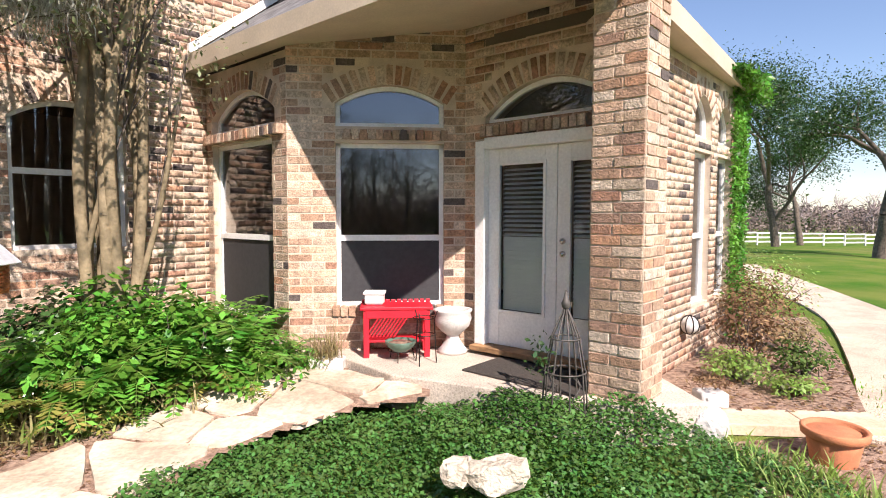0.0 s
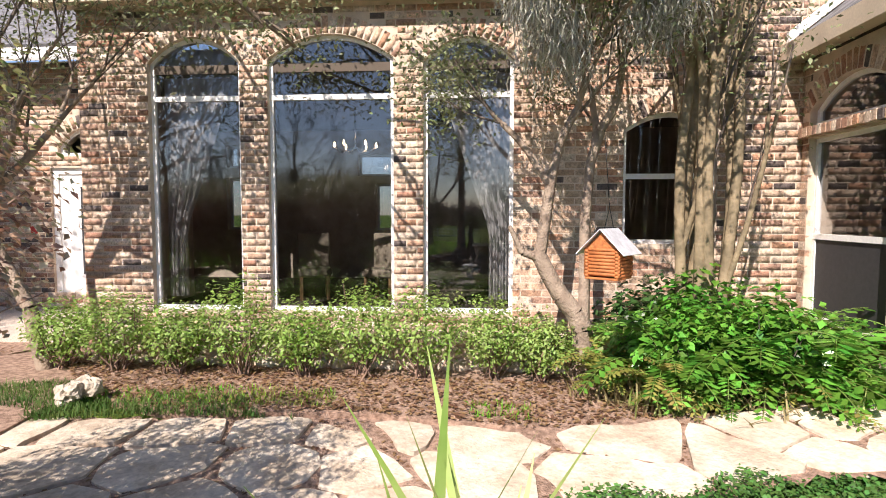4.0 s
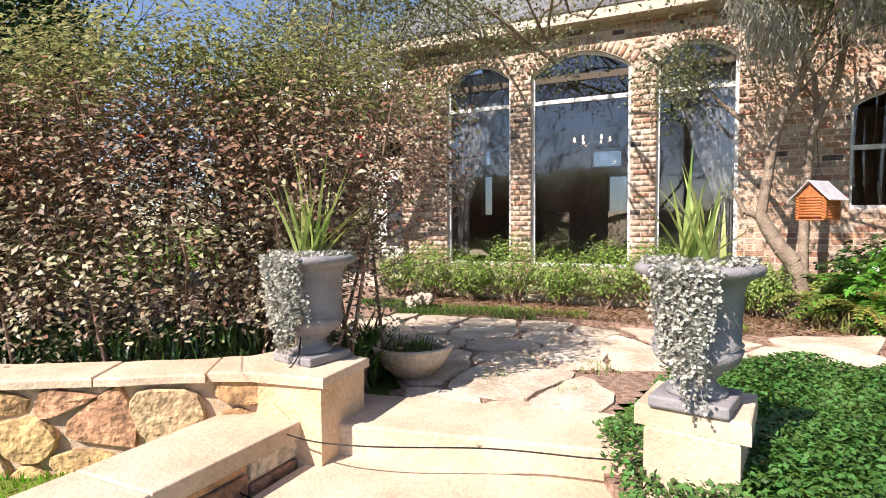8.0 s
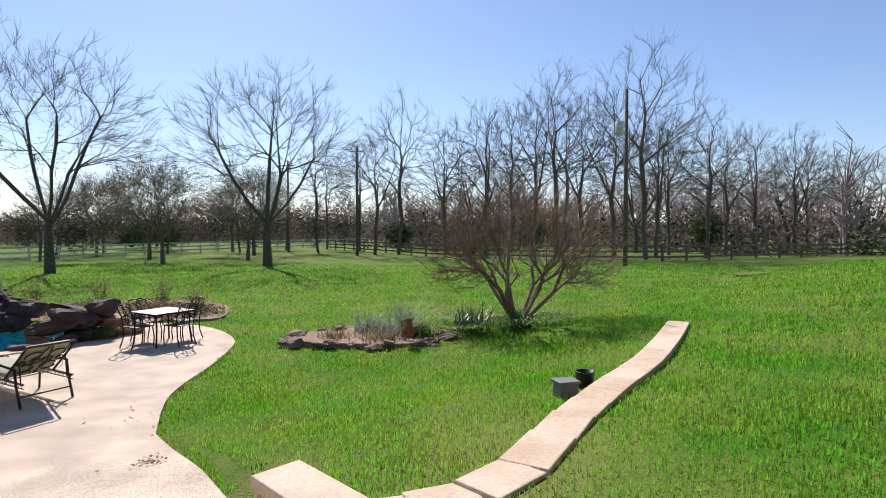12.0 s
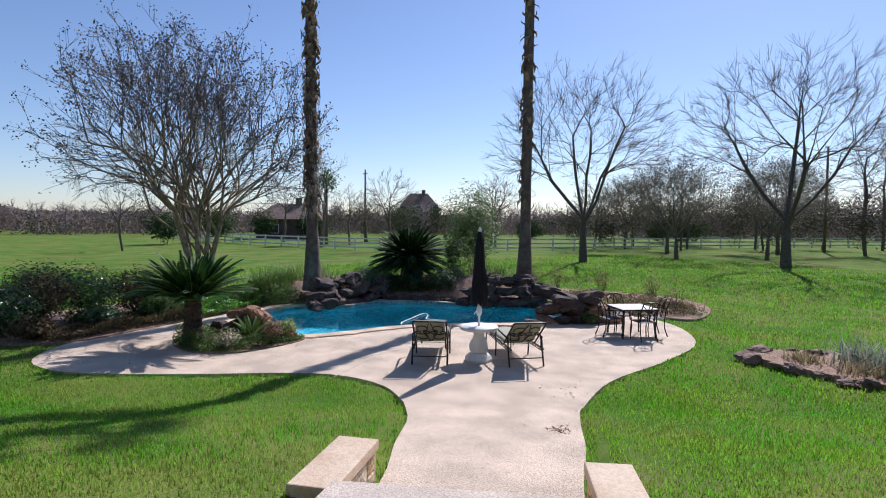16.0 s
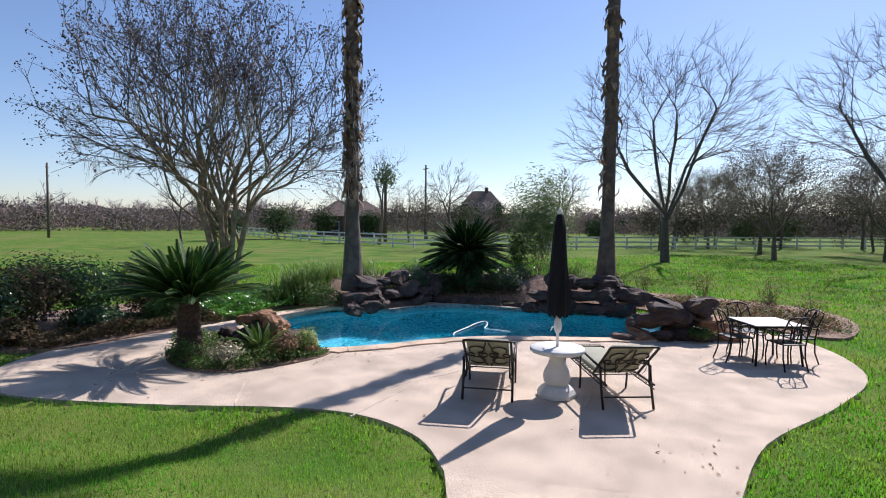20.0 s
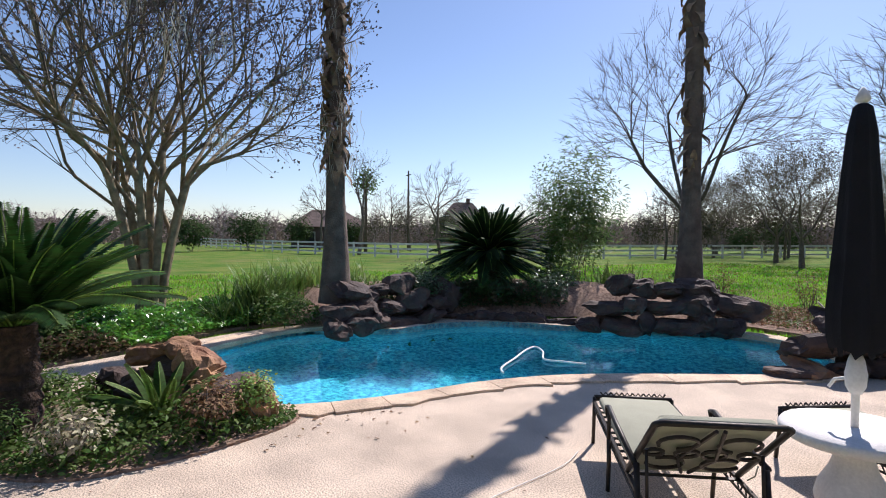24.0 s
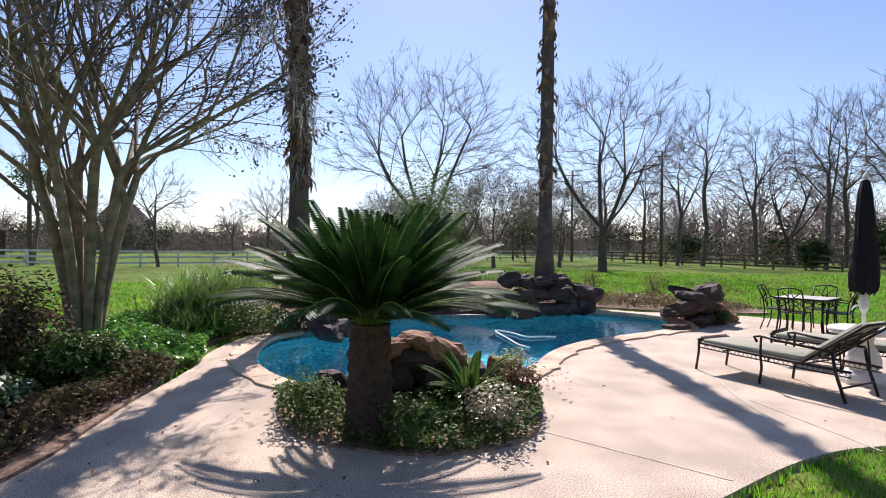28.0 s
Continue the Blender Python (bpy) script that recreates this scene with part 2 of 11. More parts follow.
def water():
    m = bpy.data.materials.new("pool_water")
    m.use_nodes = True
    N, L = m.node_tree.nodes, m.node_tree.links
    b = N["Principled BSDF"]
    N.remove(b)
    gl = N.new("ShaderNodeBsdfGlossy")
    gl.inputs["Roughness"].default_value = 0.03
    tr = N.new("ShaderNodeBsdfRefraction")
    tr.inputs["IOR"].default_value = 1.33
    tr.inputs["Roughness"].default_value = 0.0
    tr.inputs["Color"].default_value = (0.22, 0.62, 0.76, 1)
    fr = N.new("ShaderNodeFresnel")
    fr.inputs["IOR"].default_value = 1.33
    mx = N.new("ShaderNodeMixShader")
    nz = N.new("ShaderNodeTexNoise")
    nz.inputs["Scale"].default_value = 5.0
    nz.inputs["Detail"].default_value = 3
    g = N.new("ShaderNodeNewGeometry")
    L.new(g.outputs["Position"], nz.inputs["Vector"])
    bp = N.new("ShaderNodeBump")
    bp.inputs["Strength"].default_value, bp.inputs["Distance"].default_value = 0.10, 0.03
    L.new(nz.outputs["Fac"], bp.inputs["Height"])
    L.new(bp.outputs["Normal"], gl.inputs["Normal"])
    L.new(bp.outputs["Normal"], fr.inputs["Normal"])
    L.new(bp.outputs["Normal"], tr.inputs["Normal"])
    L.new(fr.outputs["Fac"], mx.inputs["Fac"])
    L.new(tr.outputs["BSDF"], mx.inputs[1])
    L.new(gl.outputs["BSDF"], mx.inputs[2])
    L.new(mx.outputs["Shader"], N["Material Output"].inputs["Surface"])
    return m


M["water"] = water()
# Blue plaster; its bright turquoise mottles are sun caustics painted into the colour
M["pool_plaster"] = material("plaster_with_caustics", (0.04, 0.27, 0.40), 0.7, second=(0.30, 0.78, 0.78), scale=13.0, bump=0.2, bump_scale=30)


# ---- building helpers ----
def raw(name, verts, faces, mat, parent=None, smooth=False):
    """One mesh object from arrays of corners and faces."""
    me = bpy.data.meshes.new(name)
    me.from_pydata([tuple(v) for v in verts], [], [tuple(f) for f in faces])
    me.materials.append(mat)
    if smooth:
        me.polygons.foreach_set("use_smooth", [True] * len(me.polygons))
    me.update()
    ob = new(name, me)
    ob.parent = parent
    return ob


def fast(name, verts, faces, mat, parent=None, smooth=False):
    """One mesh object from numpy arrays; faces all of one size."""
    verts = np.asarray(verts, dtype=np.float32).reshape(-1, 3)
    faces = np.asarray(faces, dtype=np.int32)
    k = faces.shape[1]
    me = bpy.data.meshes.new(name)
    me.vertices.add(len(verts))
    me.vertices.foreach_set("co", verts.ravel())
    me.loops.add(faces.size)
    me.loops.foreach_set("vertex_index", faces.ravel())
    me.polygons.add(len(faces))
    me.polygons.foreach_set("loop_start", np.arange(0, faces.size, k, dtype=np.int32))
    me.polygons.foreach_set("loop_total", np.full(len(faces), k, dtype=np.int32))
    if smooth:
        me.polygons.foreach_set("use_smooth", np.ones(len(faces), dtype=bool))
    me.materials.append(mat)
    me.update(calc_edges=True)
    ob = new(name, me)
    ob.parent = parent
    return ob


def part(name, bm, mat, parent=None, label="", smooth=False):
    me = bpy.data.meshes.new(name)
    bm.to_mesh(me)
    bm.free()
    me.materials.append(mat)
    if smooth:
        me.polygons.foreach_set("use_smooth", [True] * len(me.polygons))
    ob = new(name, me)
    ob.parent = parent
    if label:
        ob["label"] = label
    return ob


def empty(name, m=None):
    ob = new(name)
    if m is not None:
        ob.matrix_basis = m
    return ob


def add_box(bm, size, at=(0, 0, 0), turn=None, bevel=0.0):
    """A box of that size round a centre."""
    made = bmesh.ops.create_cube(bm, size=1.0)["verts"]
    bmesh.ops.scale(bm, vec=size, verts=made)
    if bevel:
        edges = list({e for v in made for e in v.link_edges})
        res = bmesh.ops.bevel(bm, geom=edges, offset=bevel, segments=2, affect="EDGES", profile=0.5)
        made = [v for v in {v for f in res["faces"] for v in f.verts}]
    if turn is not None:
        bmesh.ops.transform(bm, matrix=turn, verts=made)
    bmesh.ops.translate(bm, vec=at, verts=made)
    return made


def box_part(name, size, at, mat, parent=None, turn=None, bevel=0.004, label=""):
    bm = bmesh.new()
    add_box(bm, size, at, turn, bevel)
    return part(name, bm, mat, parent, label)


def add_tube(bm, points, radius, sides=6, taper=None):
    """A tube along points, closed at both ends."""
    pts = [Vector(p) for p in points]
    rings = []
    for i, p in enumerate(pts):
        d = (pts[min(i + 1, len(pts) - 1)] - pts[max(i - 1, 0)]).normalized()
        a = d.orthogonal().normalized()
        if i:
            a = (prev - d * prev.dot(d)).normalized()
        prev = a
        b = d.cross(a)
        r = radius if taper is None else radius + (taper - radius) * i / (len(pts) - 1)
        rings.append([bm.verts.new(p + (a * math.cos(k * 2 * math.pi / sides) + b * math.sin(k * 2 * math.pi / sides)) * r) for k in range(sides)])
    for r0, r1 in zip(rings, rings[1:]):
        for k in range(sides):
            bm.faces.new((r0[k], r0[(k + 1) % sides], r1[(k + 1) % sides], r1[k]))
    bm.faces.new(rings[0][::-1])
    bm.faces.new(rings[-1])


def tube_part(name, points, radius, mat, parent=None, sides=6, taper=None, label=""):
    bm = bmesh.new()
    add_tube(bm, points, radius, sides, taper)
    return part(name, bm, mat, parent, label, smooth=True)


def add_lathe(bm, profile, sides=32, at=(0, 0, 0)):
    """A turned body from (radius, height) pairs."""
    rings = []
    for r, z in profile:
        rings.append([bm.verts.new((at[0] + r * math.cos(k * 2 * math.pi / sides), at[1] + r * math.sin(k * 2 * math.pi / sides), at[2] + z)) for k in range(sides)])
    for r0, r1 in zip(rings, rings[1:]):
        for k in range(sides):
            bm.faces.new((r0[k], r0[(k + 1) % sides], r1[(k + 1) % sides], r1[k]))
    bm.faces.new(rings[0][::-1])
    bm.faces.new(rings[-1])


def lathe_part(name, profile, mat, parent=None, sides=32, at=(0, 0, 0), label=""):
    bm = bmesh.new()
    add_lathe(bm, profile, sides, at)
    return part(name, bm, mat, parent, label, smooth=True)


def smooth_loop(points, n=8):
    """A closed Catmull-Rom curve through plan points."""
    out = []
    k = len(points)
    for i in range(k):
        p0, p1, p2, p3 = (Vector(points[(i + j - 1) % k]) for j in range(4))
        for s in range(n):
            t = s / n
            out.append(0.5 * ((2 * p1) + (p2 - p0) * t + (2 * p0 - 5 * p1 + 4 * p2 - p3) * t * t + (3 * p1 - p0 - 3 * p2 + p3) * t ** 3))
    return out


def smooth_line(points, n=8):
    out = []
    k = len(points)
    for i in range(k - 1):
        p0, p1, p2, p3 = (Vector(points[min(max(i + j - 1, 0), k - 1)]) for j in range(4))
        for s in range(n):
            t = s / n
            out.append(0.5 * ((2 * p1) + (p2 - p0) * t + (2 * p0 - 5 * p1 + 4 * p2 - p3) * t * t + (3 * p1 - p0 - 3 * p2 + p3) * t ** 3))
    return out + [Vector(points[-1])]


def slab(name, loop, z0, z1, mat, parent=None, bevel=0.0):
    """An upright prism over a plan outline."""
    bm = bmesh.new()
    vs = [bm.verts.new((p[0], p[1], z0)) for p in loop]
    f = bm.faces.new(vs)
    f.normal_update()
    if f.normal.z > 0:
        f.normal_flip()
    ex = bmesh.ops.extrude_face_region(bm, geom=[f])
    top = [v for v in ex["geom"] if isinstance(v, bmesh.types.BMVert)]
    bmesh.ops.translate(bm, vec=(0, 0, z1 - z0), verts=top)
    if bevel:
        tf = [e for e in bm.edges if all(v.co.z > z1 - 1e-4 for v in e.verts)]
        bmesh.ops.bevel(bm, geom=tf, offset=bevel, segments=2, affect="EDGES", profile=0.5)
    bmesh.ops.recalc_face_normals(bm, faces=bm.faces)
    big = [f for f in bm.faces if len(f.verts) > 4]
    bmesh.ops.triangulate(bm, faces=big)
    return part(name, bm, mat, parent)


def inside(x, y, loop):
    """Which of the points lie within a closed outline (arrays)."""
    x, y = np.asarray(x, float), np.asarray(y, float)
    hit = np.zeros(x.shape, bool)
    k = len(loop)
    for i in range(k):
        x0, y0 = loop[i][0], loop[i][1]
        x1, y1 = loop[(i + 1) % k][0], loop[(i + 1) % k][1]
        if y0 == y1:
            continue
        hit ^= ((y0 > y) != (y1 > y)) & (x < (x1 - x0) * (y - y0) / (y1 - y0) + x0)
    return hit


# The house's own axes: u along its long wall, n into the house
def hu(u, n, z=0.0):
    return Vector((0.656 * u - 0.755 * n, 0.755 * u + 0.656 * n, z))


TERRACE, PATIO, LANDING = 1.2, 1.5, 0.78


# ---- ground ----
S_KEYS = [-3.0, 0.5, 2.2, 3.8, 5.3, 6.5, 8.0, 60.0]
Z_KEYS = [1.06, 0.99, 0.84, 0.62, 0.40, 0.18, -0.03, -0.05]
WALL_LINE = smooth_line([(-2.06, -1.11), (-2.27, -1.59), (-2.34, -2.25), (-2.5, -3.06), (-2.88, -3.92), (-3.2, -4.5), (-3.85, -5.12), (-4.7, -5.45), (-6.0, -5.6), (-8.0, -5.4)], 6)
UPPER = [(p.x + (q - p).normalized().y * 0.3, p.y - (q - p).normalized().x * 0.3) for p, q in zip(WALL_LINE, WALL_LINE[1:])] + [(-30, 0), (-30, 40), (12, 40), (6.8, 10.9), (5.0, 7.2), (3.1, 4.9), (1.3, 2.7), (0.2, 1.3), (-1.25, 0.42)]


def ground_z(x, y):
    """Height of the soil and turf over the plan (arrays)."""
    x, y = np.asarray(x, float), np.asarray(y, float)
    s = 0.82 * x - 0.57 * y
    z = np.interp(s, S_KEYS, Z_KEYS)
    south = np.clip((-y - 9.0) / 5.0, 0, 1) * np.clip((7.0 - x) / 5.0, 0, 1)
    z = z + 0.22 * south
    z = np.where(y > 2, np.minimum(z + 0.25 * np.clip((y - 2) / 4, 0, 1), 1.2), z)
    r = np.hypot(x - 5, y + 5)
    z = z * np.clip((70 - r) / 40, 0, 1)
    return z


def ground_full(x, y):
    z = ground_z(x, y)
    up = inside(x, y, UPPER)
    z = np.where(inside(x, y, LANE_WIDE), np.minimum(z, walk_z(0.82 * x - 0.57 * y) - 0.015), z)
    z = np.where(inside(x, y, DECK_WIDE), np.minimum(z, -0.015), z)
    return np.where(up, TERRACE - 0.02, z)

# pool and deck outlines in plan
POOL = [tuple(p) for p in smooth_loop([(11.74, -5.26), (11.5, -5.75), (11.42, -6.64), (11.47, -7.8), (11.25, -8.95), (10.65, -10.2), (10.1, -11.3), (9.95, -12.4), (10.6, -13.35), (11.8, -13.75), (12.9, -13.2), (14.2, -11.7), (15.4, -10.6), (15.75, -9.4), (15.5, -8.3), (16.1, -7.3), (16.1, -6.5), (15.5, -5.6), (14.7, -4.8), (13.6, -4.3), (12.5, -4.45)], 5)]
DECK = [tuple(p) for p in smooth_line([(4.5, -7.3), (5.3, -8.85), (5.72, -10.9), (6.4, -12.9), (7.9, -14.35), (9.4, -14.7), (11.2, -14.2), (13.1, -13.9), (14.9, -12.1), (16.2, -10.9), (16.55, -9.4), (16.45, -8.2), (16.75, -6.9), (16.1, -5.3), (15.2, -4.1), (14.3, -2.6), (13.4, -1.1), (12.0, -0.45), (10.8, -0.85), (10.0, -1.8), (9.28, -3.0), (8.52, -4.45), (7.85, -5.15), (7.0, -5.45), (6.15, -5.35)], 5)]
WALK_L = smooth_line([(6.15, -5.35), (5.3, -4.95), (4.4, -4.3), (3.6, -3.78), (2.5, -2.9)], 6)
WALK_R = smooth_line([(4.5, -7.3), (3.9, -6.7), (3.2, -6.05), (2.3, -5.08), (1.3, -4.2)], 6)
HEDGE_BED = [(-2.5, -1.4), (-2.65, -2.3), (-2.8, -3.1), (-3.2, -3.9), (-3.6, -4.5), (-4.2, -5.0), (-8.0, -5.2), (-8.5, -2.5), (-5.0, -1.2), (-3.2, -0.6), (-2.75, -0.8)]


def widen(loop, by):
    """A closed outline pushed outwards."""
    pts = [Vector(p[:2]) for p in loop]
    n = len(pts)
    turn = sum(a.x * b.y - b.x * a.y for a, b in zip(pts, pts[1:] + pts[:1]))
    out = []
    for i in range(n):
        d = (pts[(i + 1) % n] - pts[i - 1]).normalized()
        o = Vector((d.y, -d.x)) if turn > 0 else Vector((-d.y, d.x))
        out.append(tuple(pts[i] + o * by))
    return out


DECK_WIDE = widen(DECK, 0.24)
LANE_WIDE = [(p.x + 0.137, p.y + 0.197) for p in WALK_L] + [(p.x - 0.137, p.y - 0.197) for p in reversed(WALK_R)]


def walk_z(s):
    return np.interp(s, [4.4, 5.2, 8.0], [0.34, 0.28, 0.0])


def ground_sheet():
    near_x = np.arange(-14, 30.01, 0.2)
    near_y = np.arange(-24, 14.01, 0.2)
    far = np.array([1, 2.5, 5, 9, 15, 24, 38, 60, 95, 150, 260, 450, 800, 1500.0])
    xs = np.concatenate([-14 - far[::-1], near_x, 30 + far])
    ys = np.concatenate([-24 - far[::-1], near_y, 14 + far])
    X, Y = np.meshgrid(xs, ys)
    Z = ground_full(X, Y)
    Z = Z + 0.012 * np.sin(X * 1.9 + np.sin(Y * 1.3)) * np.cos(Y * 1.7)
    Z = np.where(inside(X, Y, DECK), -0.12, Z)
    mid = [(p[0] + (13 - p[0]) * -0.02, p[1] + (-9 - p[1]) * -0.02) for p in POOL]
    Z = np.where(inside(X, Y, mid), -3.0, Z)
    lane = [(p.x, p.y) for p in WALK_L] + [(p.x, p.y) for p in reversed(WALK_R)]
    Z = np.where(inside(X, Y, lane), walk_z(0.82 * X - 0.57 * Y) - 0.1, Z)
    Z = np.where(inside(X, Y, [(-2.4, -0.95), (-1.6, 0.42), (0.4, -0.1), (1.6, -1.7), (3.6, -3.6), (2.2, -5.0), (1.5, -4.5), (0.4, -4.3), (-0.8, -2.9)]), 0.25, Z)
    idx = np.arange(X.size).reshape(X.shape)
    F = np.stack([idx[:-1, :-1], idx[:-1, 1:], idx[1:, 1:], idx[1:, :-1]], -1).reshape(-1, 4)
    ob = fast("ground", np.stack([X, Y, Z], -1), F, M["lawn"], smooth=True)
    return tagged(ob, "gently sloping green winter lawn reaching the far trees", "lawn", kind="structure")


ground_sheet()


def deck_sheet():
    """The flat deck with the pool's hole, and its sloping walk."""
    bm = bmesh.new()
    loops = []
    for lp in (DECK, POOL):
        vs = [bm.verts.new((p[0], p[1], 0.0)) for p in lp]
        loops.append([bm.edges.new((vs[i], vs[(i + 1) % len(vs)])) for i in range(len(vs))])
    bmesh.ops.triangle_fill(bm, use_beauty=True, use_dissolve=False, edges=loops[0] + loops[1])
    for f in bm.faces:
        f.normal_update()
        if f.normal.z < 0:
            f.normal_flip()
    ex = bmesh.ops.extrude_face_region(bm, geom=list(bm.faces))
    bmesh.ops.translate(bm, vec=(0, 0, -0.12), verts=[v for v in ex["geom"] if isinstance(v, bmesh.types.BMVert)])
    bmesh.ops.recalc_face_normals(bm, faces=bm.faces)
    ob = part("pavement", bm, M["concrete"])
    tagged(ob, "tan exposed-aggregate concrete pool deck with a curved edge", "pool deck", kind="structure")
    bm = bmesh.new()
    prev = None
    k = 20
    for i in range(k + 1):
        l, r = WALK_L[min(len(WALK_L) - 1, round(i / k * (len(WALK_L) - 1)))], WALK_R[min(len(WALK_R) - 1, round(i / k * (len(WALK_R) - 1)))]
        row = []
        for j in range(5):
            p = Vector((l.x, l.y)).lerp(Vector((r.x, r.y)), j / 4)
            row.append(bm.verts.new((p.x, p.y, float(walk_z(0.82 * p.x - 0.57 * p.y)))))
        if prev:
            for j in range(4):
                bm.faces.new((prev[j], prev[j + 1], row[j + 1], row[j]))
        prev = row
    ex = bmesh.ops.extrude_face_region(bm, geom=list(bm.faces))
    bmesh.ops.translate(bm, vec=(0, 0, -0.15), verts=[v for v in ex["geom"] if isinstance(v, bmesh.types.BMVert)])
    bmesh.ops.recalc_face_normals(bm, faces=bm.faces)
    ob = part("pavement_walk", bm, M["concrete"])
    tagged(ob, "tan exposed-aggregate concrete walk sloping to the deck", "walkway", kind="structure")


deck_sheet()


def pool():
    """The basin's wall and floor, and the water."""
    ctr = Vector((13.2, -8.8))
    rings = []
    for k, (f, z) in enumerate(((1.0, 0.0), (1.0, -1.25), (0.95, -1.55), (0.7, -2.1), (0.0, -2.4))):
        ring = [(ctr.x + (p[0] - ctr.x) * f, ctr.y + (p[1] - ctr.y) * f) for p in POOL]
        rings.append([(x, y, z * (0.65 + 0.33 * min(max((0.6 * (x - y) - 10.5) / 4.5, 0.0), 1.0))) for x, y in ring])
    n = len(POOL)
    V = [v for r in rings for v in r]
    F = []
    for k in range(len(rings) - 1):
        for i in range(n):
            F.append((k * n + i, k * n + (i + 1) % n, (k + 1) * n + (i + 1) % n, (k + 1) * n + i))
    body = empty("swimming_pool", pose(0, 0, 0))
    tagged(body, "free-form swimming pool with clear turquoise water", "swimming pool", kind="structure")
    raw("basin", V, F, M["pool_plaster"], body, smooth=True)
    bm = bmesh.new()
    vs = [bm.verts.new((p[0], p[1], -0.11)) for p in POOL]
    f = bm.faces.new(vs)
    f.normal_update()
    if f.normal.z < 0:
        f.normal_flip()
    bmesh.ops.triangulate(bm, faces=[f])
    w = part("water", bm, M["water"], body, "clear rippled blue water")
    w.visible_shadow = False
    return body


POOL_THING = pool()


# ---- walls with openings and bricks ----
COURSE, BRICK_L, JOINT = 0.083, 0.245, 0.015


def arch_top(o, a):
    mid, half = (o["a0"] + o["a1"]) / 2, (o["a1"] - o["a0"]) / 2
    return o["zt"] + o.get("rise", 0) * (1 - ((a - mid) / half) ** 2)


def unit_brick(seed):
    """One brick mesh of unit size, shared by all single bricks."""
    bm = bmesh.new()
    add_box(bm, (1, 1, 1))
    bmesh.ops.subdivide_edges(bm, edges=[e for e in bm.edges if abs(e.verts[0].co.x - e.verts[1].co.x) > 0.5], cuts=2)
    for v in bm.verts:
        j = noise.noise_vector(v.co * 3.1 + Vector((seed * 7.3, seed * 3.1, seed)))
        v.co += Vector((j.x * 0.03, j.y * 0.016, j.z * 0.08))
    bmesh.ops.bevel(bm, geom=[e for e in bm.edges if e.calc_face_angle(0) > 0.8], offset=0.03, segments=1, affect="EDGES")
    me = bpy.data.meshes.new("brick")
    bm.to_mesh(me)
    bm.free()
    me.materials.append(M["brick"])
    return me


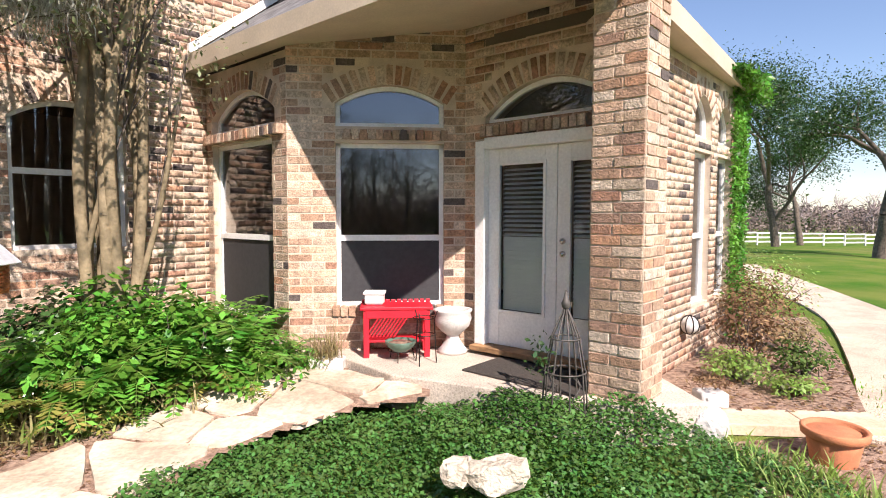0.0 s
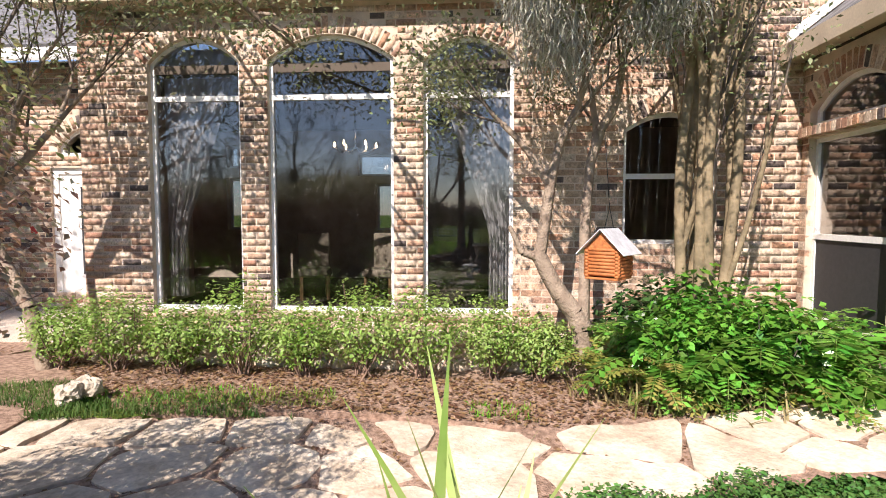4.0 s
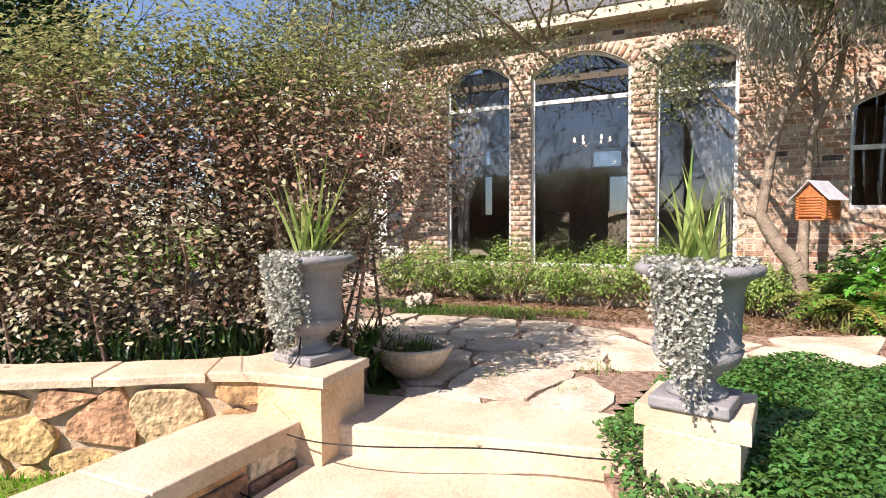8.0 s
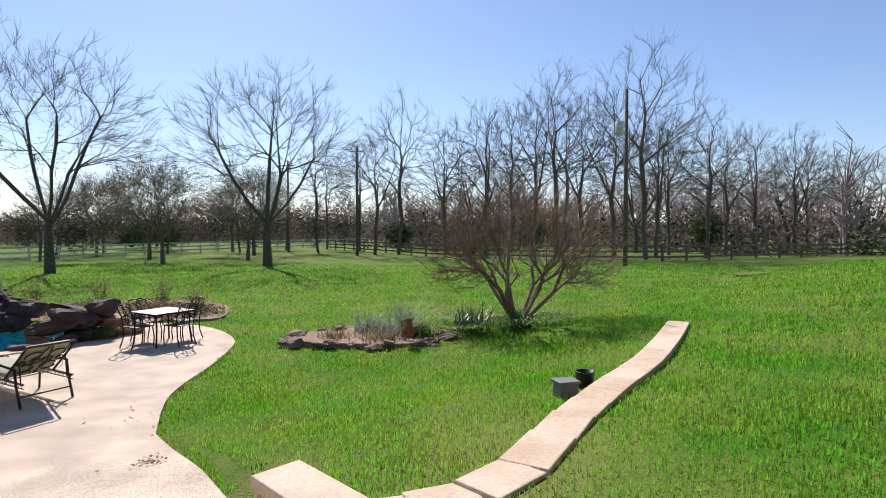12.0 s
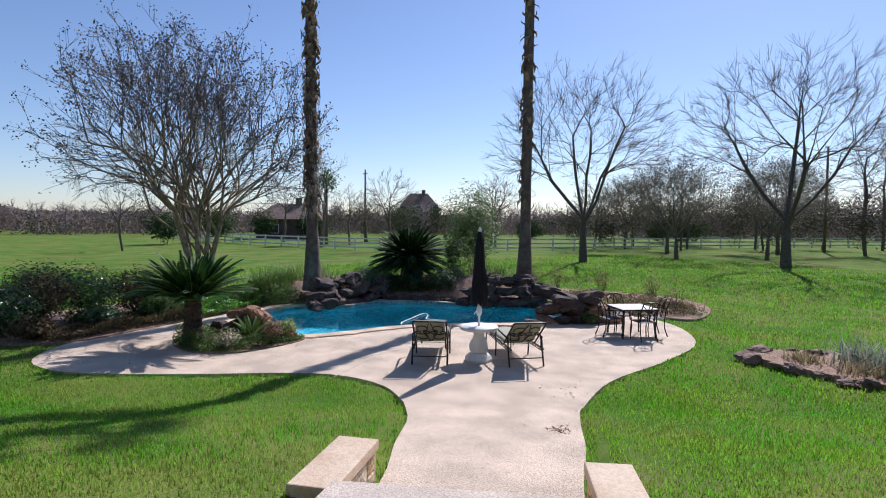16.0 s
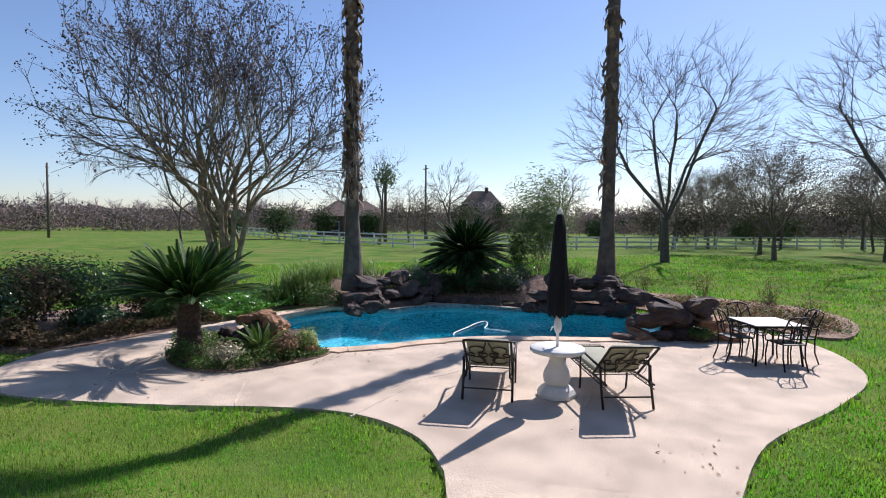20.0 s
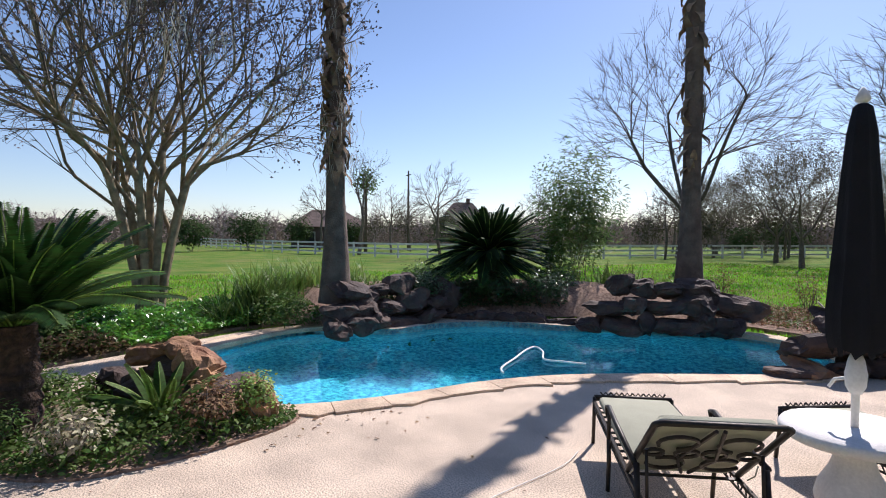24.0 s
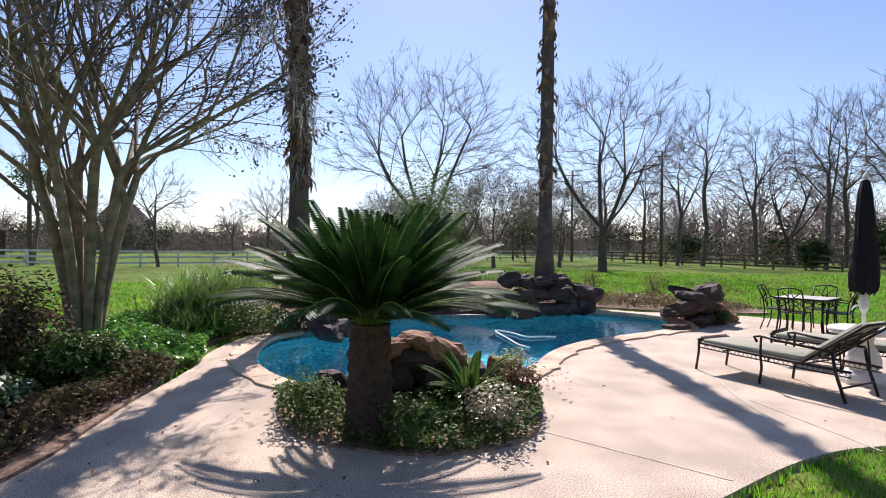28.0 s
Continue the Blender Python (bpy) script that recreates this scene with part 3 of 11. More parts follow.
def wall(name, p, q, z0, z1, openings=(), thick=0.28, label="", singles=0, near=0.0, soldier=False, seed=1, clip=None, bricks=True):
    """A brick wall from plan point p to q with its outer face to the right of that way; openings go through it."""
    rng = random.Random(seed)
    p, q = Vector(p).to_2d(), Vector(q).to_2d()
    along = (q - p).normalized()
    length = (q - p).length
    out = Vector((along.y, -along.x))
    cuts = {0.0, length}
    for o in openings:
        n = 14 if o.get("rise") else 1
        for i in range(n + 1):
            cuts.add(o["a0"] + (o["a1"] - o["a0"]) * i / n)
    cuts = sorted(cuts)

    def P(a, d, z):
        v = p + along * a + out * d
        return (v.x, v.y, z)

    V, F = [], []

    def quad(*pts):
        k = len(V)
        V.extend(pts)
        F.append(tuple(range(k, k + len(pts))))

    for a, b in zip(cuts, cuts[1:]):
        if b - a < 1e-6:
            continue
        mid = (a + b) / 2
        spans = []
        la, lb = z0, z0
        for o in sorted((o for o in openings if o["a0"] < mid < o["a1"]), key=lambda o: o["zb"]):
            ta, tb = arch_top(o, a), arch_top(o, b)
            spans.append((la, lb, o["zb"], o["zb"]))
            la, lb = ta, tb
            quad(P(a, 0, o["zb"]), P(b, 0, o["zb"]), P(b, -thick, o["zb"]), P(a, -thick, o["zb"]))
            quad(P(a, 0, ta), P(a, -thick, ta), P(b, -thick, tb), P(b, 0, tb))
        spans.append((la, lb, z1, z1))
        for (la, lb, ha, hb) in spans:
            quad(P(a, 0, la), P(b, 0, lb), P(b, 0, hb), P(a, 0, ha))
            quad(P(a, -thick, la), P(a, -thick, ha), P(b, -thick, hb), P(b, -thick, lb))
    for o in openings:
        for a, s in ((o["a0"], 1), (o["a1"], -1)):
            t = o["zt"]
            f = [P(a, 0, o["zb"]), P(a, -thick, o["zb"]), P(a, -thick, t), P(a, 0, t)]
            quad(*(f if s > 0 else f[::-1]))
    for a, s in ((0.0, -1), (length, 1)):
        f = [P(a, 0, z0), P(a, -thick, z0), P(a, -thick, z1), P(a, 0, z1)]
        quad(*(f if s < 0 else f[::-1]))
    quad(P(0, 0, z1), P(length, 0, z1), P(length, -thick, z1), P(0, -thick, z1))
    w = raw(name, V, F, M["mortar"])
    tagged(w, label or "brick house wall in mixed red, tan and charred bricks", "wall", kind="structure")
    if not bricks:
        return w
    # the bricks: (centre along, depth, height, length, height, turn)
    todo = []
    row = 0
    z = z0
    while z + COURSE <= z1 + 0.001:
        zc = z + COURSE / 2
        a = -BRICK_L / 2 if row % 2 else 0.0
        while a < length:
            l, r = max(a + JOINT / 2, 0.0), min(a + BRICK_L - JOINT / 2, length)
            a += BRICK_L
            pieces = [(l, r)]
            for o in openings:
                ring = 0.21 if o.get("rise") else 0.0
                nxt = []
                for l2, r2 in pieces:
                    if zc < o["zb"] - 0.02 or r2 <= o["a0"] - 0.02 or l2 >= o["a1"] + 0.02:
                        nxt.append((l2, r2))
                        continue
                    # how far the opening and its arch reach at this height
                    half = (o["a1"] - o["a0"]) / 2
                    mid = (o["a0"] + o["a1"]) / 2
                    top = zc - COURSE / 2
                    if top < o["zt"]:
                        e0, e1 = o["a0"], o["a1"]
                        if o.get("rise") and zc > o["zt"] - 0.06:
                            e0, e1 = e0 - ring * 0.6, e1 + ring * 0.6
                    else:
                        k = 1 - (top - o["zt"] - ring) / max(o.get("rise", 0), 0.001)
                        if k <= 0 or not o.get("rise"):
                            nxt.append((l2, r2))
                            continue
                        w2 = min(1.0, math.sqrt(k)) * half + ring * 0.6
                        e0, e1 = mid - w2, mid + w2
                    if l2 < e0:
                        nxt.append((l2, min(r2, e0)))
                    if r2 > e1:
                        nxt.append((max(l2, e1), r2))
                pieces = nxt
            for l2, r2 in pieces:
                if r2 - l2 > 0.03:
                    todo.append(((l2 + r2) / 2, zc, r2 - l2, COURSE - JOINT, 0.0))
        z += COURSE
        row += 1
    for o in openings:
        if o.get("rise"):
            n = int((o["a1"] - o["a0"]) / 0.078)
            for i in range(n + 1):
                a = o["a0"] + (o["a1"] - o["a0"]) * i / n
                mid, half = (o["a0"] + o["a1"]) / 2, (o["a1"] - o["a0"]) / 2
                slope = -2 * o["rise"] * (a - mid) / half ** 2
                t = math.atan(slope)
                zc = arch_top(o, a) + 0.10 * math.cos(t) + 0.005
                todo.append((a - 0.10 * math.sin(t), zc, 0.066, 0.195, t))
    if soldier:
        for i in range(int(length / 0.083)):
            todo.append((i * 0.083 + 0.04, z1 - 0.1, 0.071, 0.2, 0.0))
    todo = [b for b in todo if clip is None or clip(b[0], b[1])]
    todo.sort(key=lambda b: abs(b[0] - near) + 0.3 * abs(b[1] - 2.6))
    dep = 0.05
    turn = math.atan2(along.y, along.x)
    for c, zc, l, h, t in todo[:singles]:
        b = new("brick", rng.choice(UNITS))
        v = p + along * c + out * (0.003 - dep / 2 + rng.uniform(-0.001, 0.0015))
        b.matrix_basis = Matrix.Translation((v.x, v.y, zc)) @ Matrix.Rotation(turn, 4, "Z") @ Matrix.Rotation(-t, 4, "Y") @ Matrix.Diagonal((l, dep, h, 1))
        b.parent = w
    rest = todo[singles:]
    if rest:
        V, F = [], []
        for c, zc, l, h, t in rest:
            k = len(V)
            f = 0.003 + rng.uniform(-0.001, 0.0015)
            ct, st = math.cos(t), math.sin(t)
            for dx, dz, d in ((-l / 2, -h / 2, f), (l / 2, -h / 2, f), (l / 2, h / 2, f), (-l / 2, h / 2, f), (-l / 2, -h / 2, -0.01), (l / 2, -h / 2, -0.01), (l / 2, h / 2, -0.01), (-l / 2, h / 2, -0.01)):
                V.append(P(c + dx * ct - dz * st * -1 * -1, d, zc + dz * ct + dx * st))
            F += [(k, k + 1, k + 2, k + 3), (k, k + 4, k + 5, k + 1), (k + 1, k + 5, k + 6, k + 2), (k + 2, k + 6, k + 7, k + 3), (k + 3, k + 7, k + 4, k)]
        ob = fast("bricks", V, F, M["brick_far"], w)
        ob["kind"] = "stuff"
    return w


def window(name, p, q, o, depth=0.10, bars=(), screen=None, label="", sill=True, frame_w=0.045, two=None):
    """Frame, panes and bars set into an opening of the wall p to q."""
    p, q = Vector(p).to_2d(), Vector(q).to_2d()
    along = (q - p).normalized()
    out = Vector((along.y, -along.x))

    def P(a, d, z):
        v = p + along * a - out * (depth - d)
        return (v.x, v.y, z)

    w = empty(name, None)
    tagged(w, label or "dark-glazed window in a white frame", "window", kind="structure")

    def bar(nm, a0, za, a1, zb, width=frame_w, thick=0.05, mat=None, d=0.0):
        # an upright or level bar between two corners
        V = []
        if abs(a1 - a0) > abs(zb - za):
            c = [(a0, za - width / 2), (a1, zb - width / 2), (a1, zb + width / 2), (a0, za + width / 2)]
        else:
            c = [(a0 - width / 2, za), (a0 + width / 2, za), (a1 + width / 2, zb), (a1 - width / 2, zb)]
        V = [P(a, d + thick / 2, z) for a, z in c] + [P(a, d - thick / 2, z) for a, z in c]
        F = [(0, 1, 2, 3), (7, 6, 5, 4), (0, 4, 5, 1), (1, 5, 6, 2), (2, 6, 7, 3), (3, 7, 4, 0)]
        return raw(nm, V, F, mat or M["white"], w)

    a0, a1, zb, zt = o["a0"], o["a1"], o["zb"], o["zt"]
    h = frame_w / 2
    bar("window_frame", a0 + h, zb, a0 + h, zt)
    bar("window_frame", a1 - h, zb, a1 - h, zt)
    bar("window_sill", a0, zb + h, a1, zb + h, frame_w, 0.07)
    n = 14 if o.get("rise") else 1
    V, F = [], []
    for i in range(n + 1):
        a = a0 + (a1 - a0) * i / n
        t = arch_top(o, a)
        V += [P(a, 0.025, t), P(a, 0.025, t - frame_w), P(a, -0.025, t), P(a, -0.025, t - frame_w)]
    for i in range(n):
        k = i * 4
        F += [(k, k + 1, k + 5, k + 4), (k + 1, k + 3, k + 7, k + 5), (k + 2, k + 6, k + 7, k + 3), (k, k + 4, k + 6, k + 2)]
    raw("window_frame", V, F, M["white"], w)
    levels = [zb] + [b for b in bars] + [None]
    for b in bars:
        bar("transom_bar", a0, b, a1, b, 0.06, 0.06)
    for lo, hi in zip(levels, levels[1:]):
        V = []
        if hi is None:
            m = 14 if o.get("rise") else 1
            V = [P(a0 + 0.02, -0.005, lo), P(a1 - 0.02, -0.005, lo)] + [P(a0 + 0.02 + (a1 - a0 - 0.04) * (m - i) / m, -0.005, arch_top(o, a0 + 0.02 + (a1 - a0 - 0.04) * (m - i) / m) - 0.02) for i in range(m + 1)]
        else:
            V = [P(a0 + 0.02, -0.005, lo), P(a1 - 0.02, -0.005, lo), P(a1 - 0.02, -0.005, hi), P(a0 + 0.02, -0.005, hi)]
        g = raw("pane", V, [tuple(range(len(V)))], M["glass"], w)
        g.visible_shadow = False
    if screen:
        V = [P(a0 + 0.04, 0.012, screen[0]), P(a1 - 0.04, 0.012, screen[0]), P(a1 - 0.04, 0.012, screen[1]), P(a0 + 0.04, 0.012, screen[1])]
        V += [P(a0 + 0.04, 0.006, screen[0]), P(a1 - 0.04, 0.006, screen[0]), P(a1 - 0.04, 0.006, screen[1]), P(a0 + 0.04, 0.006, screen[1])]
        raw("insect_screen", V, [(0, 1, 2, 3), (7, 6, 5, 4), (0, 4, 5, 1), (1, 5, 6, 2), (2, 6, 7, 3), (3, 7, 4, 0)], M["screen"], w)
    return w


UNITS = [unit_brick(k) for k in range(6)]

# the house: long wall T, return S, chamfer C, door wall D, side wall R
T0, T1 = hu(-5.23, 7.02), hu(3.27, 7.02)
S1 = Vector((-1.81, 6.01, 0))
S0 = hu(3.27, 7.02)
S1h = hu(3.27, 5.33)
C0, C1 = S1h, Vector((-0.06, 6.13, 0))
D0, D1 = Vector((-0.06, 6.13, 0)), hu(4.62, 2.38)
R0, R1 = D1, hu(8.5, 2.38)
uT = lambda u: u + 5.23
TALL = [dict(a0=uT(-4.35), a1=uT(-3.20), zb=1.72, zt=4.72, rise=0.30), dict(a0=uT(-2.86), a1=uT(-1.34), zb=1.72, zt=4.74, rise=0.28), dict(a0=uT(-0.99), a1=uT(0.07), zb=1.72, zt=4.68, rise=0.28), dict(a0=uT(1.32), a1=uT(2.36), zb=2.56, zt=3.86, rise=0.20)]
wall("wall_long", T0, T1, 1.1, 5.4, TALL, singles=300, near=uT(1.0), seed=3)
for i, o in enumerate(TALL):
    window("window_%d" % (i + 1), T0, T1, o, bars=(4.30,) if i < 3 else (3.34,), label=("tall arched window with dark glass and a white transom" if i < 3 else "small arched window with a white meeting rail"))
wall("wall_upper", hu(0.95, 7.02), hu(3.27, 7.02), 5.4, 8.0, seed=23)
wall("wall_gable", hu(3.27, 7.02), hu(6.2, 7.02), 4.6, 8.0, seed=24)
LS = (Vector(S1h) - Vector(S0)).length
WS = [dict(a0=0.14, a1=1.42, zb=1.75, zt=3.72), dict(a0=0.14, a1=1.48, zb=3.85, zt=4.02, rise=0.27)]
wall("wall_return", S0, S1h, 1.1, 4.57, WS, singles=150, near=1.4, seed=5)
window("window_5", S0, S1h, WS[0], bars=(2.66,), screen=(1.8, 2.64), label="narrow window with a screened lower half")
window("window_6", S0, S1h, WS[1], label="small arched transom window over a narrow window")
LC = (C1 - C0).length
WC = [dict(a0=0.485, a1=1.605, zb=1.95, zt=3.65), dict(a0=0.485, a1=1.605, zb=3.815, zt=4.06, rise=0.18)]
wall("wall_chamfer", C0, C1, 1.1, 4.90, WC, singles=300, near=0.2, seed=7)
window("window_7", C0, C1, WC[0], bars=(2.67,), screen=(2.0, 2.65), label="wide window with a dark screened lower half")
window("window_8", C0, C1, WC[1], label="arched transom window with draped fabric behind")
WD = [dict(a0=0.24, a1=1.66, zb=1.59, zt=3.65), dict(a0=0.26, a1=1.66, zb=3.83, zt=3.90, rise=0.30)]
wall("wall_door", D0, D1, 1.1, 4.92, WD, singles=60, near=0.0, seed=9)
window("window_9", D0, D1, WD[1], label="arched transom window over the double door")
WR = [dict(a0=1.95, a1=2.60, zb=1.88, zt=3.64), dict(a0=1.95, a1=2.60, zb=3.80, zt=4.05, rise=0.24), dict(a0=2.86, a1=3.50, zb=1.88, zt=3.64), dict(a0=2.86, a1=3.50, zb=3.80, zt=4.05, rise=0.24)]
wall("wall_side", R0, R1, 1.1, 4.57, WR, singles=60, near=0.8, seed=11)
for i, o in enumerate(WR):
    window("window_%d" % (10 + i), R0, R1, o, bars=(2.67,) if i % 2 == 0 else (), label="white-framed window on the sunny side wall")
BACK_WIN = [(-5.62, -5.32, 2.58, 3.64), (-5.60, -5.38, 3.86, 4.30), (-2.48, -2.0, 2.57, 3.52), (-2.85, -2.14, 3.68, 4.12)]
wall("wall_far_end", R1, hu(8.5, 12), 1.1, 4.57, bricks=False)
wall("wall_west", hu(-5.23, 9.1), T0, 1.1, 5.4, bricks=False)
wall("wall_wing_end", hu(-12, 12), hu(-12, 9.1), 1.1, 5.35, bricks=False)
BACK = [dict(a0=8.5 - BU[1], a1=8.5 - BU[0], zb=BU[2], zt=BU[3]) for BU in BACK_WIN]
wall("wall_north", hu(8.5, 12), hu(-12, 12), 1.1, 5.4, BACK, bricks=False)
for i, o in enumerate(BACK):
    window("window_%d" % (20 + i), hu(8.5, 12), hu(-12, 12), o, label="bright back window seen through the house")
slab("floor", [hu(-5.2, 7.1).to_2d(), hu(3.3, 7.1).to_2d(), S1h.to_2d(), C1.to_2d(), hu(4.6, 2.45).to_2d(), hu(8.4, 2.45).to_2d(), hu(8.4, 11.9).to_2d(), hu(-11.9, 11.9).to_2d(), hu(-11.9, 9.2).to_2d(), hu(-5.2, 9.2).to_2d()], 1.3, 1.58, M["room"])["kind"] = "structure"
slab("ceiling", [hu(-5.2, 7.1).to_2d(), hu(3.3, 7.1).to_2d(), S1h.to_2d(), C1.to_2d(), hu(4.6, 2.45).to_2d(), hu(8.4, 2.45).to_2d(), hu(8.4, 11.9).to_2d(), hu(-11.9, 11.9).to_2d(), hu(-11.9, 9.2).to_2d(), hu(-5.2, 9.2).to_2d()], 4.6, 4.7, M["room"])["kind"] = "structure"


def pillar():
    """The square brick porch pillar."""
    a, w = Vector((0.85, 4.57)), 0.42
    r, d = Vector((0.755, -0.656)) * w, Vector((0.656, 0.755)) * w
    pts = [a, a + r, a + r + d, a + d]
    ob = slab("pillar", pts, 1.1, 4.84, M["mortar"])
    tagged(ob, "square porch pillar of mixed red and tan bricks", "pillar", kind="structure")
    rng = random.Random(4)
    for k in range(4):
        p, q = pts[k], pts[(k + 1) % 4]
        al = (q - p).normalized()
        ou = Vector((al.y, -al.x))
        z, row = 1.1, 0
        while z < 4.76:
            cuts = [0, 0.245, 0.42] if (row + k) % 2 else [0, 0.175, 0.42]
            for l, r in zip(cuts, cuts[1:]):
                v = p + al * ((l + r) / 2) + ou * (rng.uniform(0.002, 0.010) - 0.02)
                b = new("brick", rng.choice(UNITS))
                b.matrix_basis = Matrix.Translation((v.x, v.y, z + COURSE / 2)) @ Matrix.Rotation(math.atan2(al.y, al.x), 4, "Z") @ Matrix.Diagonal((r - l - JOINT, 0.045, COURSE - JOINT, 1))
                b.parent = ob
            z += COURSE
            row += 1
    return ob


pillar()


def roofs():
    def sheet(name, pts, mat, label, cat="roof", thick=0.05):
        V = [tuple(p) for p in pts] + [(p[0], p[1], p[2] - thick) for p in pts]
        n = len(pts)
        F = [tuple(range(n)), tuple(range(2 * n - 1, n - 1, -1))] + [(i, n + i, n + (i + 1) % n, (i + 1) % n) for i in range(n)]
        ob = raw(name, V, F, mat)
        return tagged(ob, label, cat, kind="structure")

    e0, e1, e2 = hu(3.03, 7.02, 4.74), hu(3.03, 2.02, 4.74), hu(9.1, 2.34, 4.74)
    # porch and side roof: two slopes up to a ridge
    r0, r1 = hu(6.0, 7.02, 7.1), hu(6.0, 4.5, 7.1)
    sheet("roof_porch", [e0, e1, r1, r0], M["shingle"], "grey asphalt-shingle roof over the porch")
    sheet("roof_side", [e1, e2, hu(9.1, 4.5, 7.1), r1], M["shingle"], "grey asphalt-shingle roof over the side wall")
    sheet("trim_soffit", [hu(3.05, 7.0, 4.59), hu(3.05, 2.04, 4.59), hu(4.75, 2.12, 4.87), hu(4.75, 6.98, 4.87)], M["trim"], "cream painted porch soffit sloping up to the wall", "soffit", 0.02)
    sheet("trim_soffit_side", [hu(4.0, 2.09, 4.60), hu(9.1, 2.36, 4.60), hu(9.1, 2.9, 4.60), hu(4.78, 2.9, 4.60)], M["trim"], "cream painted soffit along the side wall", "soffit", 0.02)

    def fascia(a, b, z0, z1, t=0.03):
        a, b = a.to_2d(), b.to_2d()
        d = (b - a).normalized()
        o = Vector((d.y, -d.x)) * t
        return slab("trim_fascia", [a, b, b + o, a + o], z0, z1, M["trim"])

    for a, b in ((e0, e1), (e1, e2)):
        f = fascia(a, b, 4.56, 4.76)
        tagged(f, "cream painted wooden fascia board", "fascia", kind="structure")
    a, b = hu(-5.7, 6.77), hu(0.95, 6.77)
    f = fascia(a, b, 5.36, 5.56)
    tagged(f, "cream painted wooden fascia board", "fascia", kind="structure")
    sheet("trim_soffit_long", [hu(-5.7, 6.78, 5.40), hu(0.95, 6.78, 5.40), hu(0.95, 7.05, 5.40), hu(-5.7, 7.05, 5.40)], M["trim"], "cream painted soffit of the long wall", "soffit", 0.02)
    sheet("roof_long", [hu(-5.7, 6.72, 5.57), hu(0.98, 6.72, 5.57), hu(0.98, 7.3, 6.07), hu(3.6, 7.3, 6.07), hu(3.6, 11, 8.6), hu(-5.7, 11, 8.6)], M["shingle"], "grey asphalt-shingle roof of the main house")
    sheet("roof_back", [hu(9.1, 4.5, 7.1), hu(9.1, 12.3, 5.3), hu(3.6, 12.3, 5.3), hu(3.6, 4.5, 7.1)], M["shingle"], "grey asphalt-shingle back roof")
    sheet("roof_north", [hu(3.6, 11, 8.6), hu(3.6, 12.5, 5.4), hu(-5.7, 12.5, 5.4), hu(-5.7, 11, 8.6)], M["shingle"], "grey asphalt-shingle back roof")

    fl = slab("trim_flashing", [hu(3.05, 6.94).to_2d(), hu(6.0, 6.94).to_2d(), hu(6.0, 7.0).to_2d(), hu(3.05, 7.0).to_2d()], 0.0, 0.12, M["white"])
    for v in fl.data.vertices:
        u = 0.656 * v.co.x + 0.755 * v.co.y
        v.co.z += 4.76 + (u - 3.03) * 0.795
    tagged(fl, "white metal flashing where the porch roof meets the wall", "flashing", kind="structure")


roofs()

# terrace, patio and steps
patio = slab("pavement_patio", [(-1.5, 5.95), (-0.75, 5.12), (0.3, 4.62), (0.95, 4.30), (1.7, 4.35), (1.6, 5.2), (0.3, 6.3), (-0.1, 6.3), (-1.5, 6.2)], 1.1, PATIO, M["patio"], bevel=0.015)
tagged(patio, "raised concrete porch slab with a worn edge", "patio", kind="structure")


# ---- hardscape ----
def cells(outline, seeds, gap, rng, rough=0.02):
    """Irregular paving outlines: the nearest-seed regions of an outline, drawn in by a gap."""
    out = []
    for i, a in enumerate(seeds):
        poly = [Vector(p) for p in outline]
        for j, b in enumerate(seeds):
            if i == j:
                continue
            m, d = (a + b) / 2, (b - a)
            if d.length > 3:
                continue
            d = d.normalized()
            lim = d.dot(m) - gap / 2
            nxt = []
            for k in range(len(poly)):
                p, q = poly[k], poly[(k + 1) % len(poly)]
                sp, sq = d.dot(p) - lim, d.dot(q) - lim
                if sp <= 0:
                    nxt.append(p)
                if sp * sq < 0:
                    nxt.append(p + (q - p) * (sp / (sp - sq)))
            poly = nxt
            if len(poly) < 3:
                break
        if len(poly) < 3:
            continue
        # split long sides and shake the corners
        fin = []
        for k in range(len(poly)):
            p, q = poly[k], poly[(k + 1) % len(poly)]
            n = max(1, int((q - p).length / 0.16))
            for s in range(n):
                v = p.lerp(q, (s + 0.25) / n if n > 1 else 0.2)
                fin.append(v + Vector((rng.uniform(-rough, rough), rng.uniform(-rough, rough))))
        if len(fin) >= 4:
            out.append(fin)
    return out


FLAG_AREA = [(-1.75, -0.2), (-2.15, -0.65), (-2.9, -0.45), (-3.7, -0.45), (-4.6, -0.6), (-5.7, -0.8), (-6.3, -0.5), (-6.05, 0.1), (-5.5, 0.85), (-4.55, 2.2), (-3.4, 3.15), (-2.6, 4.3), (-2.1, 5.2), (-1.6, 5.75), (-0.85, 5.2), (-0.4, 4.95), (-0.6, 4.8), (-1.15, 4.55), (-1.8, 3.95), (-2.5, 2.6), (-2.65, 1.6), (-2.2, 0.9), (-1.75, 0.35)]


def path_z(y):
    """The path climbs a little towards the porch slab."""
    return TERRACE + 0.21 * np.clip((np.asarray(y, float) - 2.8) / 2.2, 0, 1)


def round_off(poly, times=2, cut=0.22):
    """Cuts the corners of a closed outline."""
    for _ in range(times):
        poly = [p.lerp(q, f) for p, q in zip(poly, poly[1:] + poly[:1]) for f in (cut, 1 - cut)]
    return poly


